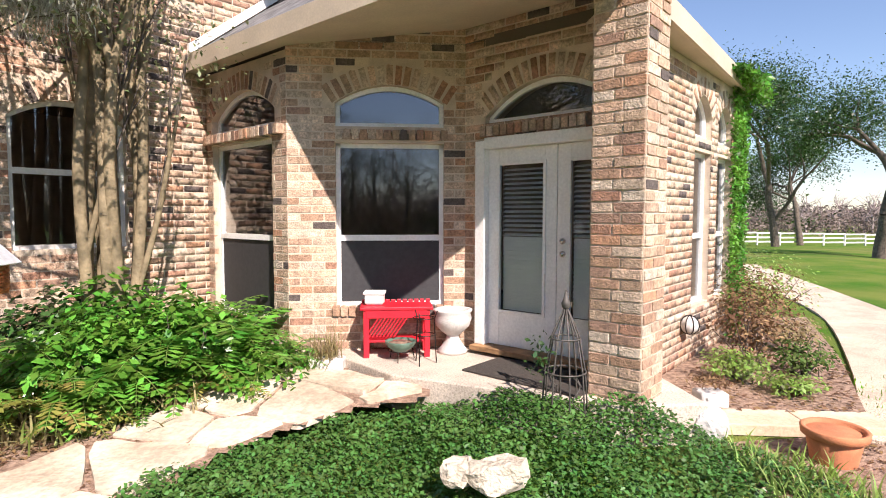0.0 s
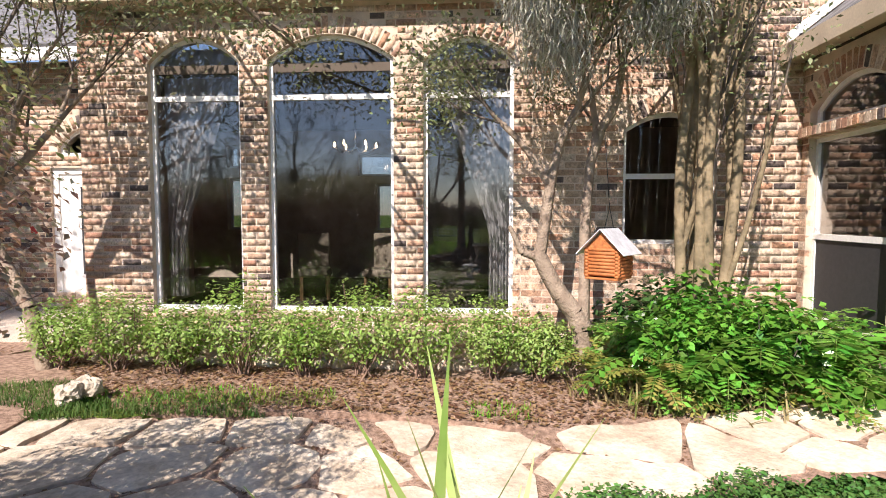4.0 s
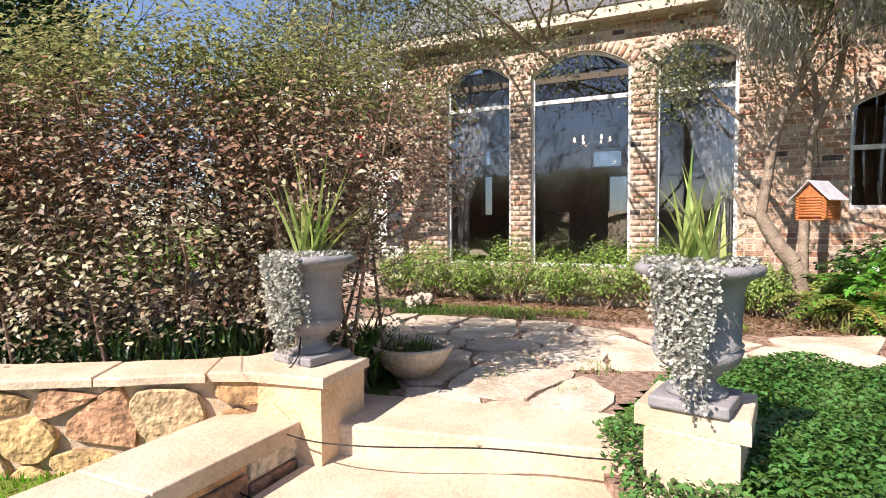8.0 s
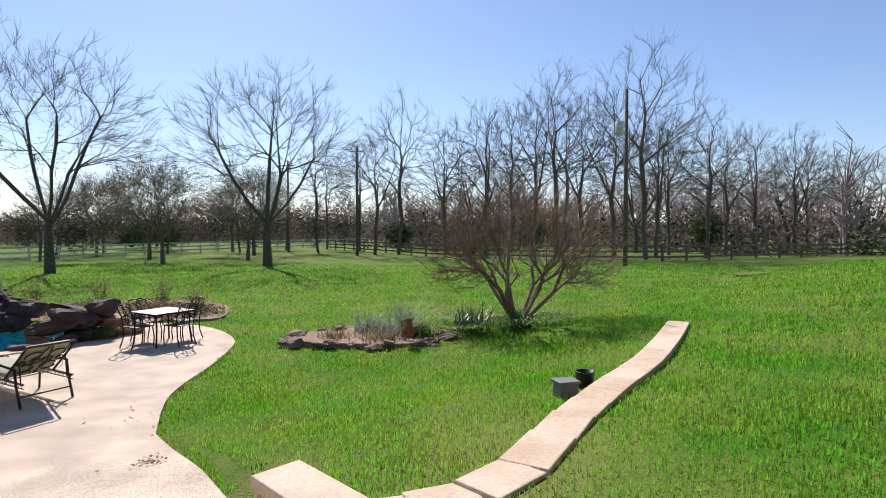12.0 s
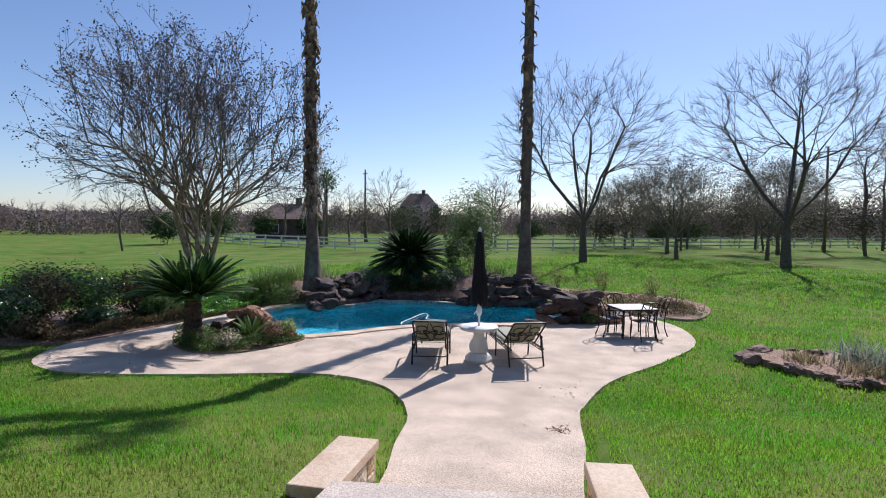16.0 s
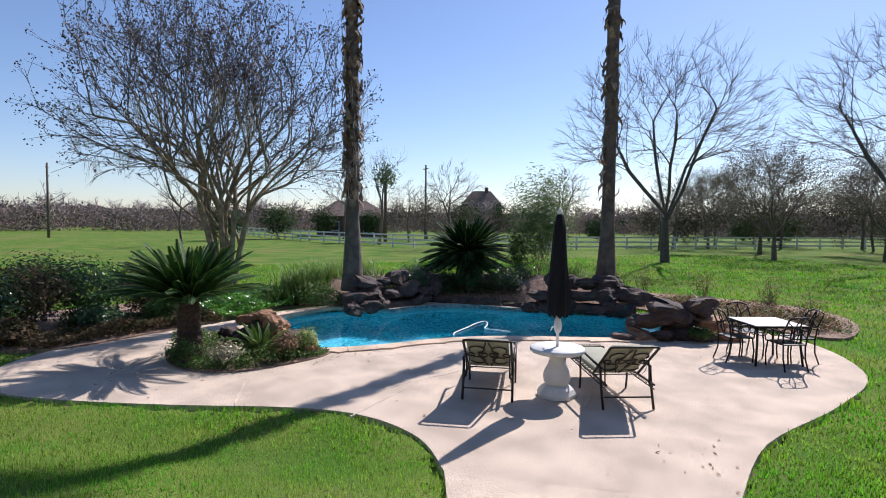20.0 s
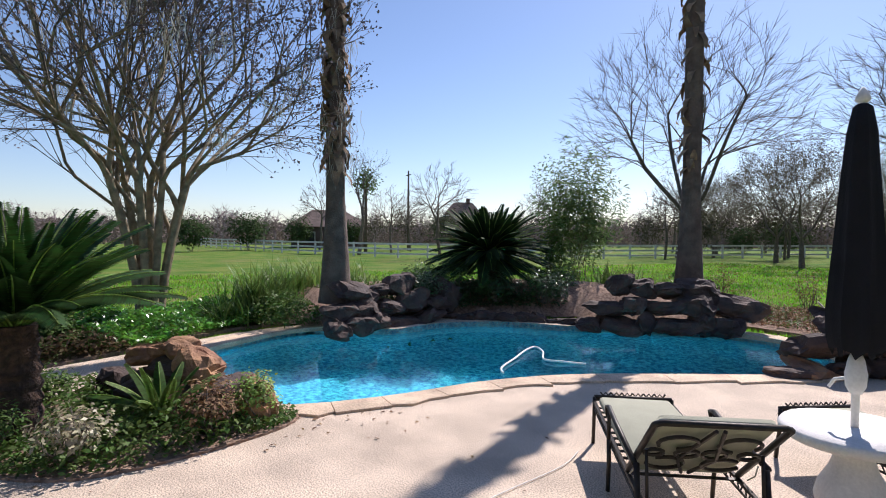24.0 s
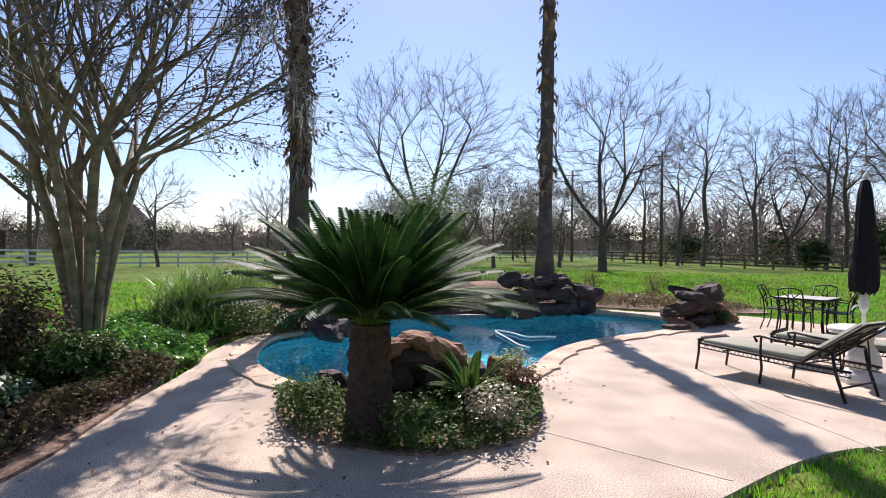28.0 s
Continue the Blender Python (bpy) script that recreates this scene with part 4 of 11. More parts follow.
def flagstones():
    rng = random.Random(12)
    xs, ys = np.arange(-6.6, -0.39, 0.1), np.arange(-1.0, 6.01, 0.1)
    X, Y = np.meshgrid(xs, ys)
    ok = inside(X, Y, FLAG_AREA)
    idx = np.arange(X.size).reshape(X.shape)
    F = np.stack([idx[:-1, :-1], idx[:-1, 1:], idx[1:, 1:], idx[1:, :-1]], -1)
    use = (ok[:-1, :-1] | ok[:-1, 1:] | ok[1:, 1:] | ok[1:, :-1])
    base = fast("pavement_bed", np.stack([X, Y, path_z(Y) + 0.012 + 0.008 * np.sin(X * 7) * np.cos(Y * 6)], -1), F[use], M["soil"], smooth=True)
    tagged(base, "brown leaf litter and soil between the flagstones", "path bed", kind="structure")
    path = empty("flagstone_path", pose(0, 0, 0))
    tagged(path, "path of irregular pale flagstones with leafy joints", "path", kind="structure")
    # convex pieces of the outline, each cut on its own
    quads = [[(-1.75, -0.2), (-1.75, 0.35), (-2.2, 0.9), (-3.0, 0.9), (-3.7, -0.45), (-2.9, -0.45), (-2.15, -0.65)], [(-3.7, -0.45), (-3.0, 0.9), (-2.65, 1.6), (-2.9, 1.95), (-4.2, 2.1), (-4.75, 1.9), (-5.5, 0.85), (-6.05, 0.1), (-6.3, -0.5), (-5.7, -0.8), (-4.6, -0.6)], [(-2.9, 1.95), (-2.5, 2.6), (-1.8, 3.95), (-2.75, 4.05), (-3.4, 3.15), (-4.4, 2.3)], [(-1.8, 3.95), (-1.15, 4.55), (-0.5, 4.85), (-0.4, 4.97), (-0.85, 5.18), (-1.6, 5.75), (-2.1, 5.2), (-2.7, 4.1)]]
    for q in quads:
        q = [Vector(p) for p in q]
        xs, ys = [p.x for p in q], [p.y for p in q]
        seeds = []
        for k in range(900):
            s = Vector((rng.uniform(min(xs), max(xs)), rng.uniform(min(ys), max(ys))))
            far = 1.0 if k < 300 else 0.58
            if inside([s.x], [s.y], q)[0] and all((s - o).length > far for o in seeds):
                seeds.append(s)
        for poly in cells(q, seeds, 0.03, rng, 0.030):
            poly = round_off(poly, 1, 0.08)
            cx, cy = sum(p.x for p in poly) / len(poly), sum(p.y for p in poly) / len(poly)
            bm = bmesh.new()
            vs = [bm.verts.new((p.x - cx, p.y - cy, 0)) for p in poly]
            f = bm.faces.new(vs)
            f.normal_update()
            if f.normal.z < 0:
                f.normal_flip()
            ex = bmesh.ops.extrude_face_region(bm, geom=[f])
            up = [v for v in ex["geom"] if isinstance(v, bmesh.types.BMVert)]
            bmesh.ops.translate(bm, vec=(0, 0, 0.055), verts=up)
            bmesh.ops.scale(bm, vec=(0.985, 0.985, 1), verts=up)
            bmesh.ops.recalc_face_normals(bm, faces=bm.faces)
            bmesh.ops.triangulate(bm, faces=[f for f in bm.faces if len(f.verts) > 4])
            ob = part("flagstone", bm, M["flag"], path)
            slope = math.degrees(math.atan(0.21 / 2.2)) if 2.8 < cy < 5.0 else 0
            ob.matrix_basis = pose(cx, cy, float(path_z(cy)) - 0.022 + rng.uniform(-0.006, 0.008), slope + rng.uniform(-0.5, 0.5), rng.uniform(-0.5, 0.5), 0)


flagstones()


def bar_stone(name, a, b, width, z0, z1, mat, parent=None, bevel=0.015, side=0.5):
    """A straight stone block from plan point a to b; side: how much of its width lies to the left."""
    a, b = Vector(a), Vector(b)
    d = (b - a).normalized()
    o = Vector((-d.y, d.x))
    return slab(name, [a + o * width * side, b + o * width * side, b - o * width * (1 - side), a - o * width * (1 - side)], z0, z1, mat, parent, bevel)


def steps():
    """The stone steps between the urn plinths, down to the landing, with their cheek walls."""
    A, B = Vector((-2.2, -1.12)), Vector((-1.28, 0.45))
    edges = [(A, B, TERRACE + 0.05), (Vector((-1.62, -1.55)), Vector((-1.0, 0.32)), 1.07), (Vector((-1.15, -2.0)), Vector((-0.5, 0.1)), 0.93)]
    st = empty("stone_steps", pose(0, 0, LANDING))
    tagged(st, "wide pale limestone steps between the urn plinths", "steps", kind="structure")
    for k, (a, b, z) in enumerate(edges):
        back = Vector((-0.5, 0.3)) if k == 0 else Vector((-0.75, 0.6))
        ob = slab("tread", [a, b, b + back, a + back], z - 0.18, z, M["cap"], st, 0.015)
        ob.matrix_basis = pose(0, 0, -LANDING)
    land = slab("pavement_landing", [(-1.2, -2.1), (-0.4, 0.2), (0.5, -0.1), (1.6, -1.7), (2.75, -2.95), (1.5, -4.45), (0.5, -4.2), (-0.7, -2.85)], LANDING - 0.2, LANDING, M["patio"], bevel=0.01)
    tagged(land, "pale concrete landing below the stone steps", "landing", kind="structure")
    # lower steps
    d, o = Vector((0.70, -0.714)), Vector((0.714, 0.70))
    st2 = empty("lower_steps", pose(0, 0, 0.3))
    tagged(st2, "low limestone steps down to the pool walk", "steps", kind="structure")
    for k, z in enumerate((0.64, 0.49)):
        c = Vector((1.98, -3.58)) + d * (0.30 * (k + 1))
        ob = bar_stone("tread", c - o * 0.93 - d * 0.2, c + o * 0.93 - d * 0.2, 0.42, 0.1, z, M["cap"], st2)
        ob.matrix_basis = pose(0, 0, -0.3)
    return st


steps()


def low_wall(name, a, b, width, z0, z1, label, cap=0.09, over=0.025, n=5, seed=1):
    """A low mortared stone wall with a cap of slabs."""
    rng = random.Random(seed)
    a, b = Vector(a), Vector(b)
    w = empty(name, pose(0, 0, 0))
    tagged(w, label, "garden wall", kind="structure")
    bar_stone("core", a, b, width - 0.05, z0, z1 - cap, M["stone_joint"], w)
    d = (b - a).normalized()
    o = Vector((-d.y, d.x))
    length = (b - a).length
    # face stones
    for side in (1, -1):
        x = 0.0
        while x < length - 0.05:
            l = min(rng.uniform(0.22, 0.5), length - x)
            z = z0
            while z < z1 - cap - 0.03:
                h = min(rng.uniform(0.12, 0.28), z1 - cap - z)
                c = a + d * (x + l / 2) + o * side * (width / 2 - 0.035)
                box_part("stone", (l - 0.02, 0.07, h - 0.015), (c.x, c.y, z + h / 2), M["sandstone"], w, turn=Matrix.Rotation(math.atan2(d.y, d.x), 4, "Z"), bevel=0.012)
                z += h
            x += l
    for end, e in ((a, -1), (b, 1)):
        c = end + d * e * 0.01
        box_part("end_stone", (0.05, width - 0.01, z1 - cap - z0), (c.x, c.y, (z0 + z1 - cap) / 2), M["cap"], w, turn=Matrix.Rotation(math.atan2(d.y, d.x), 4, "Z"), bevel=0.01)
    for i in range(n):
        p, q = a + d * (length * i / n - (over if i == 0 else -0.003)), a + d * (length * (i + 1) / n + (over if i == n - 1 else -0.003))
        bar_stone("cap_stone", p, q, width + 2 * over, z1 - cap, z1, M["cap"], w, 0.012)
    return w


low_wall("cheek_wall", (-2.33, -1.32), (-0.74, -2.68), 0.46, 0.7, 1.31, "stepped limestone cheek wall beside the steps", n=2, seed=2)
low_wall("cheek_wall", (2.95, -2.85), (3.62, -3.52), 0.34, 0.2, 0.68, "short limestone pier beside the lower steps", n=1, seed=3)
low_wall("cheek_wall", (1.3, -4.5), (2.04, -5.08), 0.34, 0.2, 0.68, "short limestone pier beside the lower steps", n=1, seed=4)


def retaining_wall():
    """The curved sandstone wall of the hedge bed, stone by stone, with its cap."""
    rng = random.Random(21)
    w = empty("retaining_wall", pose(0, 0, 0))
    tagged(w, "curved retaining wall of tan and rust sandstone blocks", "garden wall", kind="structure")
    line = [Vector(p) for p in WALL_LINE]
    run = [0.0]
    for p, q in zip(line, line[1:]):
        run.append(run[-1] + (q - p).length)

    def on(s):
        s = min(max(s, 0), run[-1] - 1e-4)
        i = max(k for k in range(len(run)) if run[k] <= s)
        i = min(i, len(line) - 2)
        t = (s - run[i]) / (run[i + 1] - run[i])
        d = (line[i + 1] - line[i]).normalized()
        return line[i].lerp(line[i + 1], t), d

    V, F = [], []
    n = 60
    for i in range(n + 1):
        p, d = on(run[-1] * i / n)
        o = Vector((-d.y, d.x))
        for off, z in ((-0.06, 0.6), (-0.06, 1.505), (-0.36, 1.505), (-0.36, 0.6)):
            v = p + o * off
            V.append((v.x, v.y, z))
    for i in range(n):
        for k in range(3):
            a = i * 4 + k
            F.append((a, a + 1, a + 5, a + 4))
    raw("core", V, F, M["stone_joint"], w)
    # tight irregular face stones
    area = [Vector((0.3, 0.62)), Vector((run[-1] - 0.1, 0.62)), Vector((run[-1] - 0.1, 1.505)), Vector((0.3, 1.505))]
    seeds = []
    for k in range(2600):
        v = Vector((rng.uniform(0.3, run[-1] - 0.1), rng.uniform(0.62, 1.5)))
        far = 0.40 if k < 500 else 0.26
        if all((v - o).length > far for o in seeds):
            seeds.append(v)
    wide = 1.35
    area = [Vector((v.x / wide, v.y)) for v in area]
    seeds = [Vector((v.x / wide, v.y)) for v in seeds]
    for poly in cells(area, seeds, 0.009, rng, 0.035):
        poly = round_off([Vector((v.x * wide, v.y)) for v in poly], 1, 0.20)
        proud = rng.uniform(0.022, 0.055)
        cs, cz = sum(p.x for p in poly) / len(poly), sum(p.y for p in poly) / len(poly)
        V = []
        for f, dep in ((1.0, -0.07), (1.0, proud - 0.072), (0.955, proud - 0.056)):
            for q in poly:
                p, d = on(cs + (q.x - cs) * f)
                o = Vector((-d.y, d.x))
                w2 = p + o * (dep + (0.020 * noise.noise(Vector((q.x * 7, q.y * 7, 1))) if f < 1 else 0))
                V.append((w2.x, w2.y, cz + (q.y - cz) * f))
        n2 = len(poly)
        pc, d = on(cs)
        o = Vector((-d.y, d.x))
        w2 = pc + o * (proud - 0.05)
        V.append((w2.x, w2.y, cz))
        F2 = [(r * n2 + i, r * n2 + (i + 1) % n2, (r + 1) * n2 + (i + 1) % n2, (r + 1) * n2 + i) for r in range(2) for i in range(n2)]
        F2 += [(2 * n2 + i, 2 * n2 + (i + 1) % n2, 3 * n2) for i in range(n2)]
        raw("stone", V, F2, M["sandstone"], w)
    s = 0.0
    while s < run[-1] - 0.05:
        l = min(rng.uniform(0.55, 1.0), run[-1] - s)
        k = 4
        outer, inner = [], []
        for i in range(k + 1):
            p, d = on(s + 0.004 + (l - 0.008) * i / k)
            o = Vector((-d.y, d.x))
            outer.append(p + o * rng.uniform(-0.015, 0.025))
            inner.append(p - o * (0.40 + rng.uniform(-0.02, 0.02)))
        slab("cap_stone", outer + inner[::-1], 1.508, 1.562 + rng.uniform(-0.006, 0.004), M["cap"], w, 0.012)
        s += l
    return w


retaining_wall()
PA = slab("plinth", [(-1.99, -1.10), (-2.36, -0.82), (-2.82, -1.2), (-2.58, -1.53), (-2.22, -1.44)], 1.0, 1.51, M["plinth_stone"], bevel=0.012)
tagged(PA, "tan sandstone plinth at the wall's end under an urn", "plinth", kind="structure")
slab("top_slab", [(-1.965, -1.09), (-2.375, -0.785), (-2.85, -1.2), (-2.6, -1.56), (-2.21, -1.475)], 1.51, 1.566, M["cap"], PA, 0.012)
PB = slab("plinth", [(-1.11, 0.31), (-0.80, 0.56), (-1.10, 0.90), (-1.40, 0.62)], 0.9, 1.47, M["cap"], bevel=0.012)
tagged(PB, "two-tier limestone plinth in the ivy under an urn", "plinth", kind="structure")
part_ob = slab("top_slab", [(-1.155, 0.29), (-0.77, 0.585), (-1.10, 0.94), (-1.45, 0.63)], 1.47, 1.565, M["cap"], PB, 0.012)


def mow_strip():
    """The long stone edging through the lawn."""
    w = empty("stone_edging", pose(0, 0, 0))
    tagged(w, "curving strip of pale limestone slabs edging the lawn", "edging", kind="structure")
    mid = smooth_line([(1.25, -4.42), (0.42, -4.9), (-0.2, -6.35), (-0.75, -7.5), (-1.4, -8.7), (-2.1, -10.3), (-2.75, -11.95)], 5)
    for i, (p, q) in enumerate(zip(mid[::2], mid[2::2])):
        z = float(ground_z(p.x, p.y))
        p2, q2 = Vector((p.x, p.y)), Vector((q.x, q.y))
        g = (q2 - p2).normalized() * 0.004
        zz = max(0.72, z + 0.06)
        bar_stone("slab", p2 + g, q2 - g * -6, 0.38, 0.2, min(zz, 0.80) + (i % 2) * 0.003, M["cap"], w, 0.012)
    return w


mow_strip()


def coping():
    """Flat coping stones round the pool's near edge."""
    cp = empty("pool_coping", pose(0, 0, 0))
    tagged(cp, "ring of flat tan coping stones at the pool's edge", "coping", kind="structure")
    rng = random.Random(8)
    pts = [Vector(p) for p in POOL]
    n = len(pts)
    i = 0
    c = Vector((13.2, -8.8))
    ledges = [Vector((15.95, -8.35)), Vector((13.6, -12.85)), Vector((15.85, -10.6)), Vector((14.6, -11.7))]
    while i < n:
        k = 3
        seg = [pts[(i + j) % n] for j in range(k + 1)]
        inner, outer = [], []
        for j, p in enumerate(seg):
            a, b = pts[(i + j - 1) % n], pts[(i + j + 1) % n]
            d = (b - a).normalized()
            o = Vector((d.y, -d.x))
            if (p + o - c).length < (p - c).length:
                o = -o
            e = d * (0.002 if j == 0 else -0.002 if j == k else 0)
            inner.append(p - o * 0.03 + e)
            outer.append(p + o * (0.32 + rng.uniform(-0.05, 0.06)) + e)
        i += k
        if min((seg[1] - q).length for q in ledges) < 1.15:
            continue
        slab("coping_stone", inner + outer[::-1], -0.05, 0.028, M["coping"], cp, 0.008)
    return cp


coping()

# raised walk and planting on the far side of the porch
slab_walk = slab("pavement_side", [tuple(p) for p in smooth_line([(2.9, 4.4), (4.4, 6.6), (6.2, 9.8), (7.4, 13.5), (9.5, 20)], 5)] + [(10.7, 19.6), (8.7, 13.2), (7.4, 9.3), (5.4, 6.0), (3.7, 3.9)], 0.95, 1.22, M["concrete"])
tagged(slab_walk, "pale concrete garden walk curving past the house", "walkway", kind="structure")
low_wall("garden_wall", (1.95, 4.72), (3.2, 4.62), 0.32, 0.75, 1.28, "low tan stone wall of the side bed", n=2, seed=6)
low_wall("garden_wall", (1.75, 4.5), (2.05, 4.28), 0.42, 0.75, 1.12, "low stone step beside the side bed", n=1, seed=7)
slab_bed = slab("ground_side_bed", [(1.8, 4.85), (3.2, 4.75), (4.3, 6.6), (5.6, 9.2), (4.4, 9.2), (1.5, 5.6)], 0.9, 1.27, M["soil"])
tagged(slab_bed, "mulched planting bed along the side wall", "flower bed", kind="structure")
slab_house_bed = slab("ground_house_bed", [(-6.6, 0.4), (-5.5, 1.0), (-4.55, 2.25), (-3.4, 3.2), (-2.6, 4.4), (-2.1, 5.3), (-1.6, 5.85), (-1.95, 6.1), (-3.25, 7.2), (-8.8, 0.75), (-8.6, -0.6), (-5.8, -0.9), (-5.75, -0.15)], 1.0, TERRACE + 0.06, M["soil"])
tagged(slab_house_bed, "leaf-strewn brown mulch bed under the house windows", "flower bed", kind="structure")
slab("ground_hedge_bed", HEDGE_BED, 1.0, 1.40, M["soil"])
tagged(bpy.data.objects["ground_hedge_bed"], "dark soil bed held by the curved wall", "flower bed", kind="structure")


def planter_front():
    """The long low white-rock planter wall under the tall windows."""
    rng = random.Random(31)
    w = empty("planter_wall", pose(0, 0, 0))
    tagged(w, "low dry wall of rough white limestone under the windows", "garden wall", kind="structure")
    a, b = hu(-4.6, 6.35).to_2d(), hu(0.6, 6.35).to_2d()
    d = (b - a).normalized()
    bar_stone("core", a, b, 0.2, 1.2, 1.62, M["mortar"], w)
    for row in range(3):
        x = rng.uniform(0, 0.2)
        while x < (b - a).length:
            l = rng.uniform(0.16, 0.38)
            c = a + d * (x + l / 2) + Vector((d.y, -d.x)) * 0.1
            bm = bmesh.new()
            bmesh.ops.create_icosphere(bm, subdivisions=2, radius=1.0)
            for v in bm.verts:
                m = max(abs(v.co.x), abs(v.co.y), abs(v.co.z))
                v.co *= 0.6 + 0.36 / m
                v.co += noise.noise_vector(v.co * 1.5 + Vector((x * 8, row * 5, 0))) * 0.22
                v.co = Vector((v.co.x * l * 0.47, v.co.y * 0.09, v.co.z * 0.075))
            bmesh.ops.transform(bm, matrix=Matrix.Translation((c.x, c.y, 1.3 + row * 0.145)) @ Matrix.Rotation(math.atan2(d.y, d.x), 4, "Z"), verts=bm.verts)
            part("stone", bm, M["flag"], w)
            x += l
    return w


planter_front()

# wing of the house beyond the hedge
WG = [dict(a0=4.65, a1=5.8, zb=1.6, zt=3.65), dict(a0=4.8, a1=5.75, zb=3.85, zt=4.0, rise=0.3)]
wall("wall_wing", hu(-12, 9.1), hu(-5.26, 9.1), 1.1, 5.35, WG, seed=15)
window("window_14", hu(-12, 9.1), hu(-5.26, 9.1), WG[1], label="arched transom window over the wing's door")


def simple_door(name, p, q, a0, a1, z0, z1, label):
    p, q = Vector(p).to_2d(), Vector(q).to_2d()
    d = (q - p).normalized()
    o = Vector((d.y, -d.x))
    th = empty(name, pose(0, 0, 0))
    tagged(th, label, "door", kind="structure")
    for nm, l, r, lo, hi, dep, mat in (("door_frame", a0, a0 + 0.1, z0, z1, 0.1, "white"), ("door_frame", a1 - 0.1, a1, z0, z1, 0.1, "white"), ("door_frame", a0 + 0.1, a1 - 0.1, z1 - 0.1, z1, 0.1, "white"), ("leaf", a0 + 0.1, a1 - 0.1, z0, z1 - 0.1, 0.05, "white"), ("pane", a0 + 0.46, a1 - 0.24, z0 + 0.3, z1 - 0.3, 0.06, "screen")):
        c = p + d * ((l + r) / 2) - o * 0.1
        box_part(nm, (r - l, dep, hi - lo), (c.x, c.y, (lo + hi) / 2), M[mat], th, turn=Matrix.Rotation(math.atan2(d.y, d.x), 4, "Z"), bevel=0)
    return th


simple_door("door_2", hu(-12, 9.1), hu(-5.26, 9.1), 4.65, 5.8, 1.6, 3.65, "white glazed door of the wing, closed")
for nm, pts, mat, lab in (("roof_wing", [hu(-12.5, 8.5, 5.45), hu(-5.2, 8.5, 5.45), hu(-5.2, 12, 7.6), hu(-12.5, 12, 7.6)], "shingle", "grey asphalt-shingle roof of the wing"), ("trim_wing", [hu(-12.5, 8.5, 5.25), hu(-5.2, 8.5, 5.25), hu(-5.2, 8.53, 5.46), hu(-12.5, 8.53, 5.46)], "white", "white painted eave of the wing")):
    V = [tuple(p) for p in pts] + [(p[0], p[1] + 0.03, p[2] - 0.04) for p in pts]
    tagged(raw(nm, V, [(0, 1, 2, 3), (7, 6, 5, 4), (0, 4, 5, 1), (1, 5, 6, 2), (2, 6, 7, 3), (3, 7, 4, 0)], M[mat]), lab, "roof", kind="structure")
slab_wing = slab("pavement_wing", [hu(-11.5, 7.0).to_2d(), hu(-5.8, 7.2).to_2d(), hu(-5.3, 9.1).to_2d(), hu(-11.5, 9.1).to_2d()], 1.0, 1.32, M["patio"])
tagged(slab_wing, "sunlit concrete patio of the wing", "patio", kind="structure")


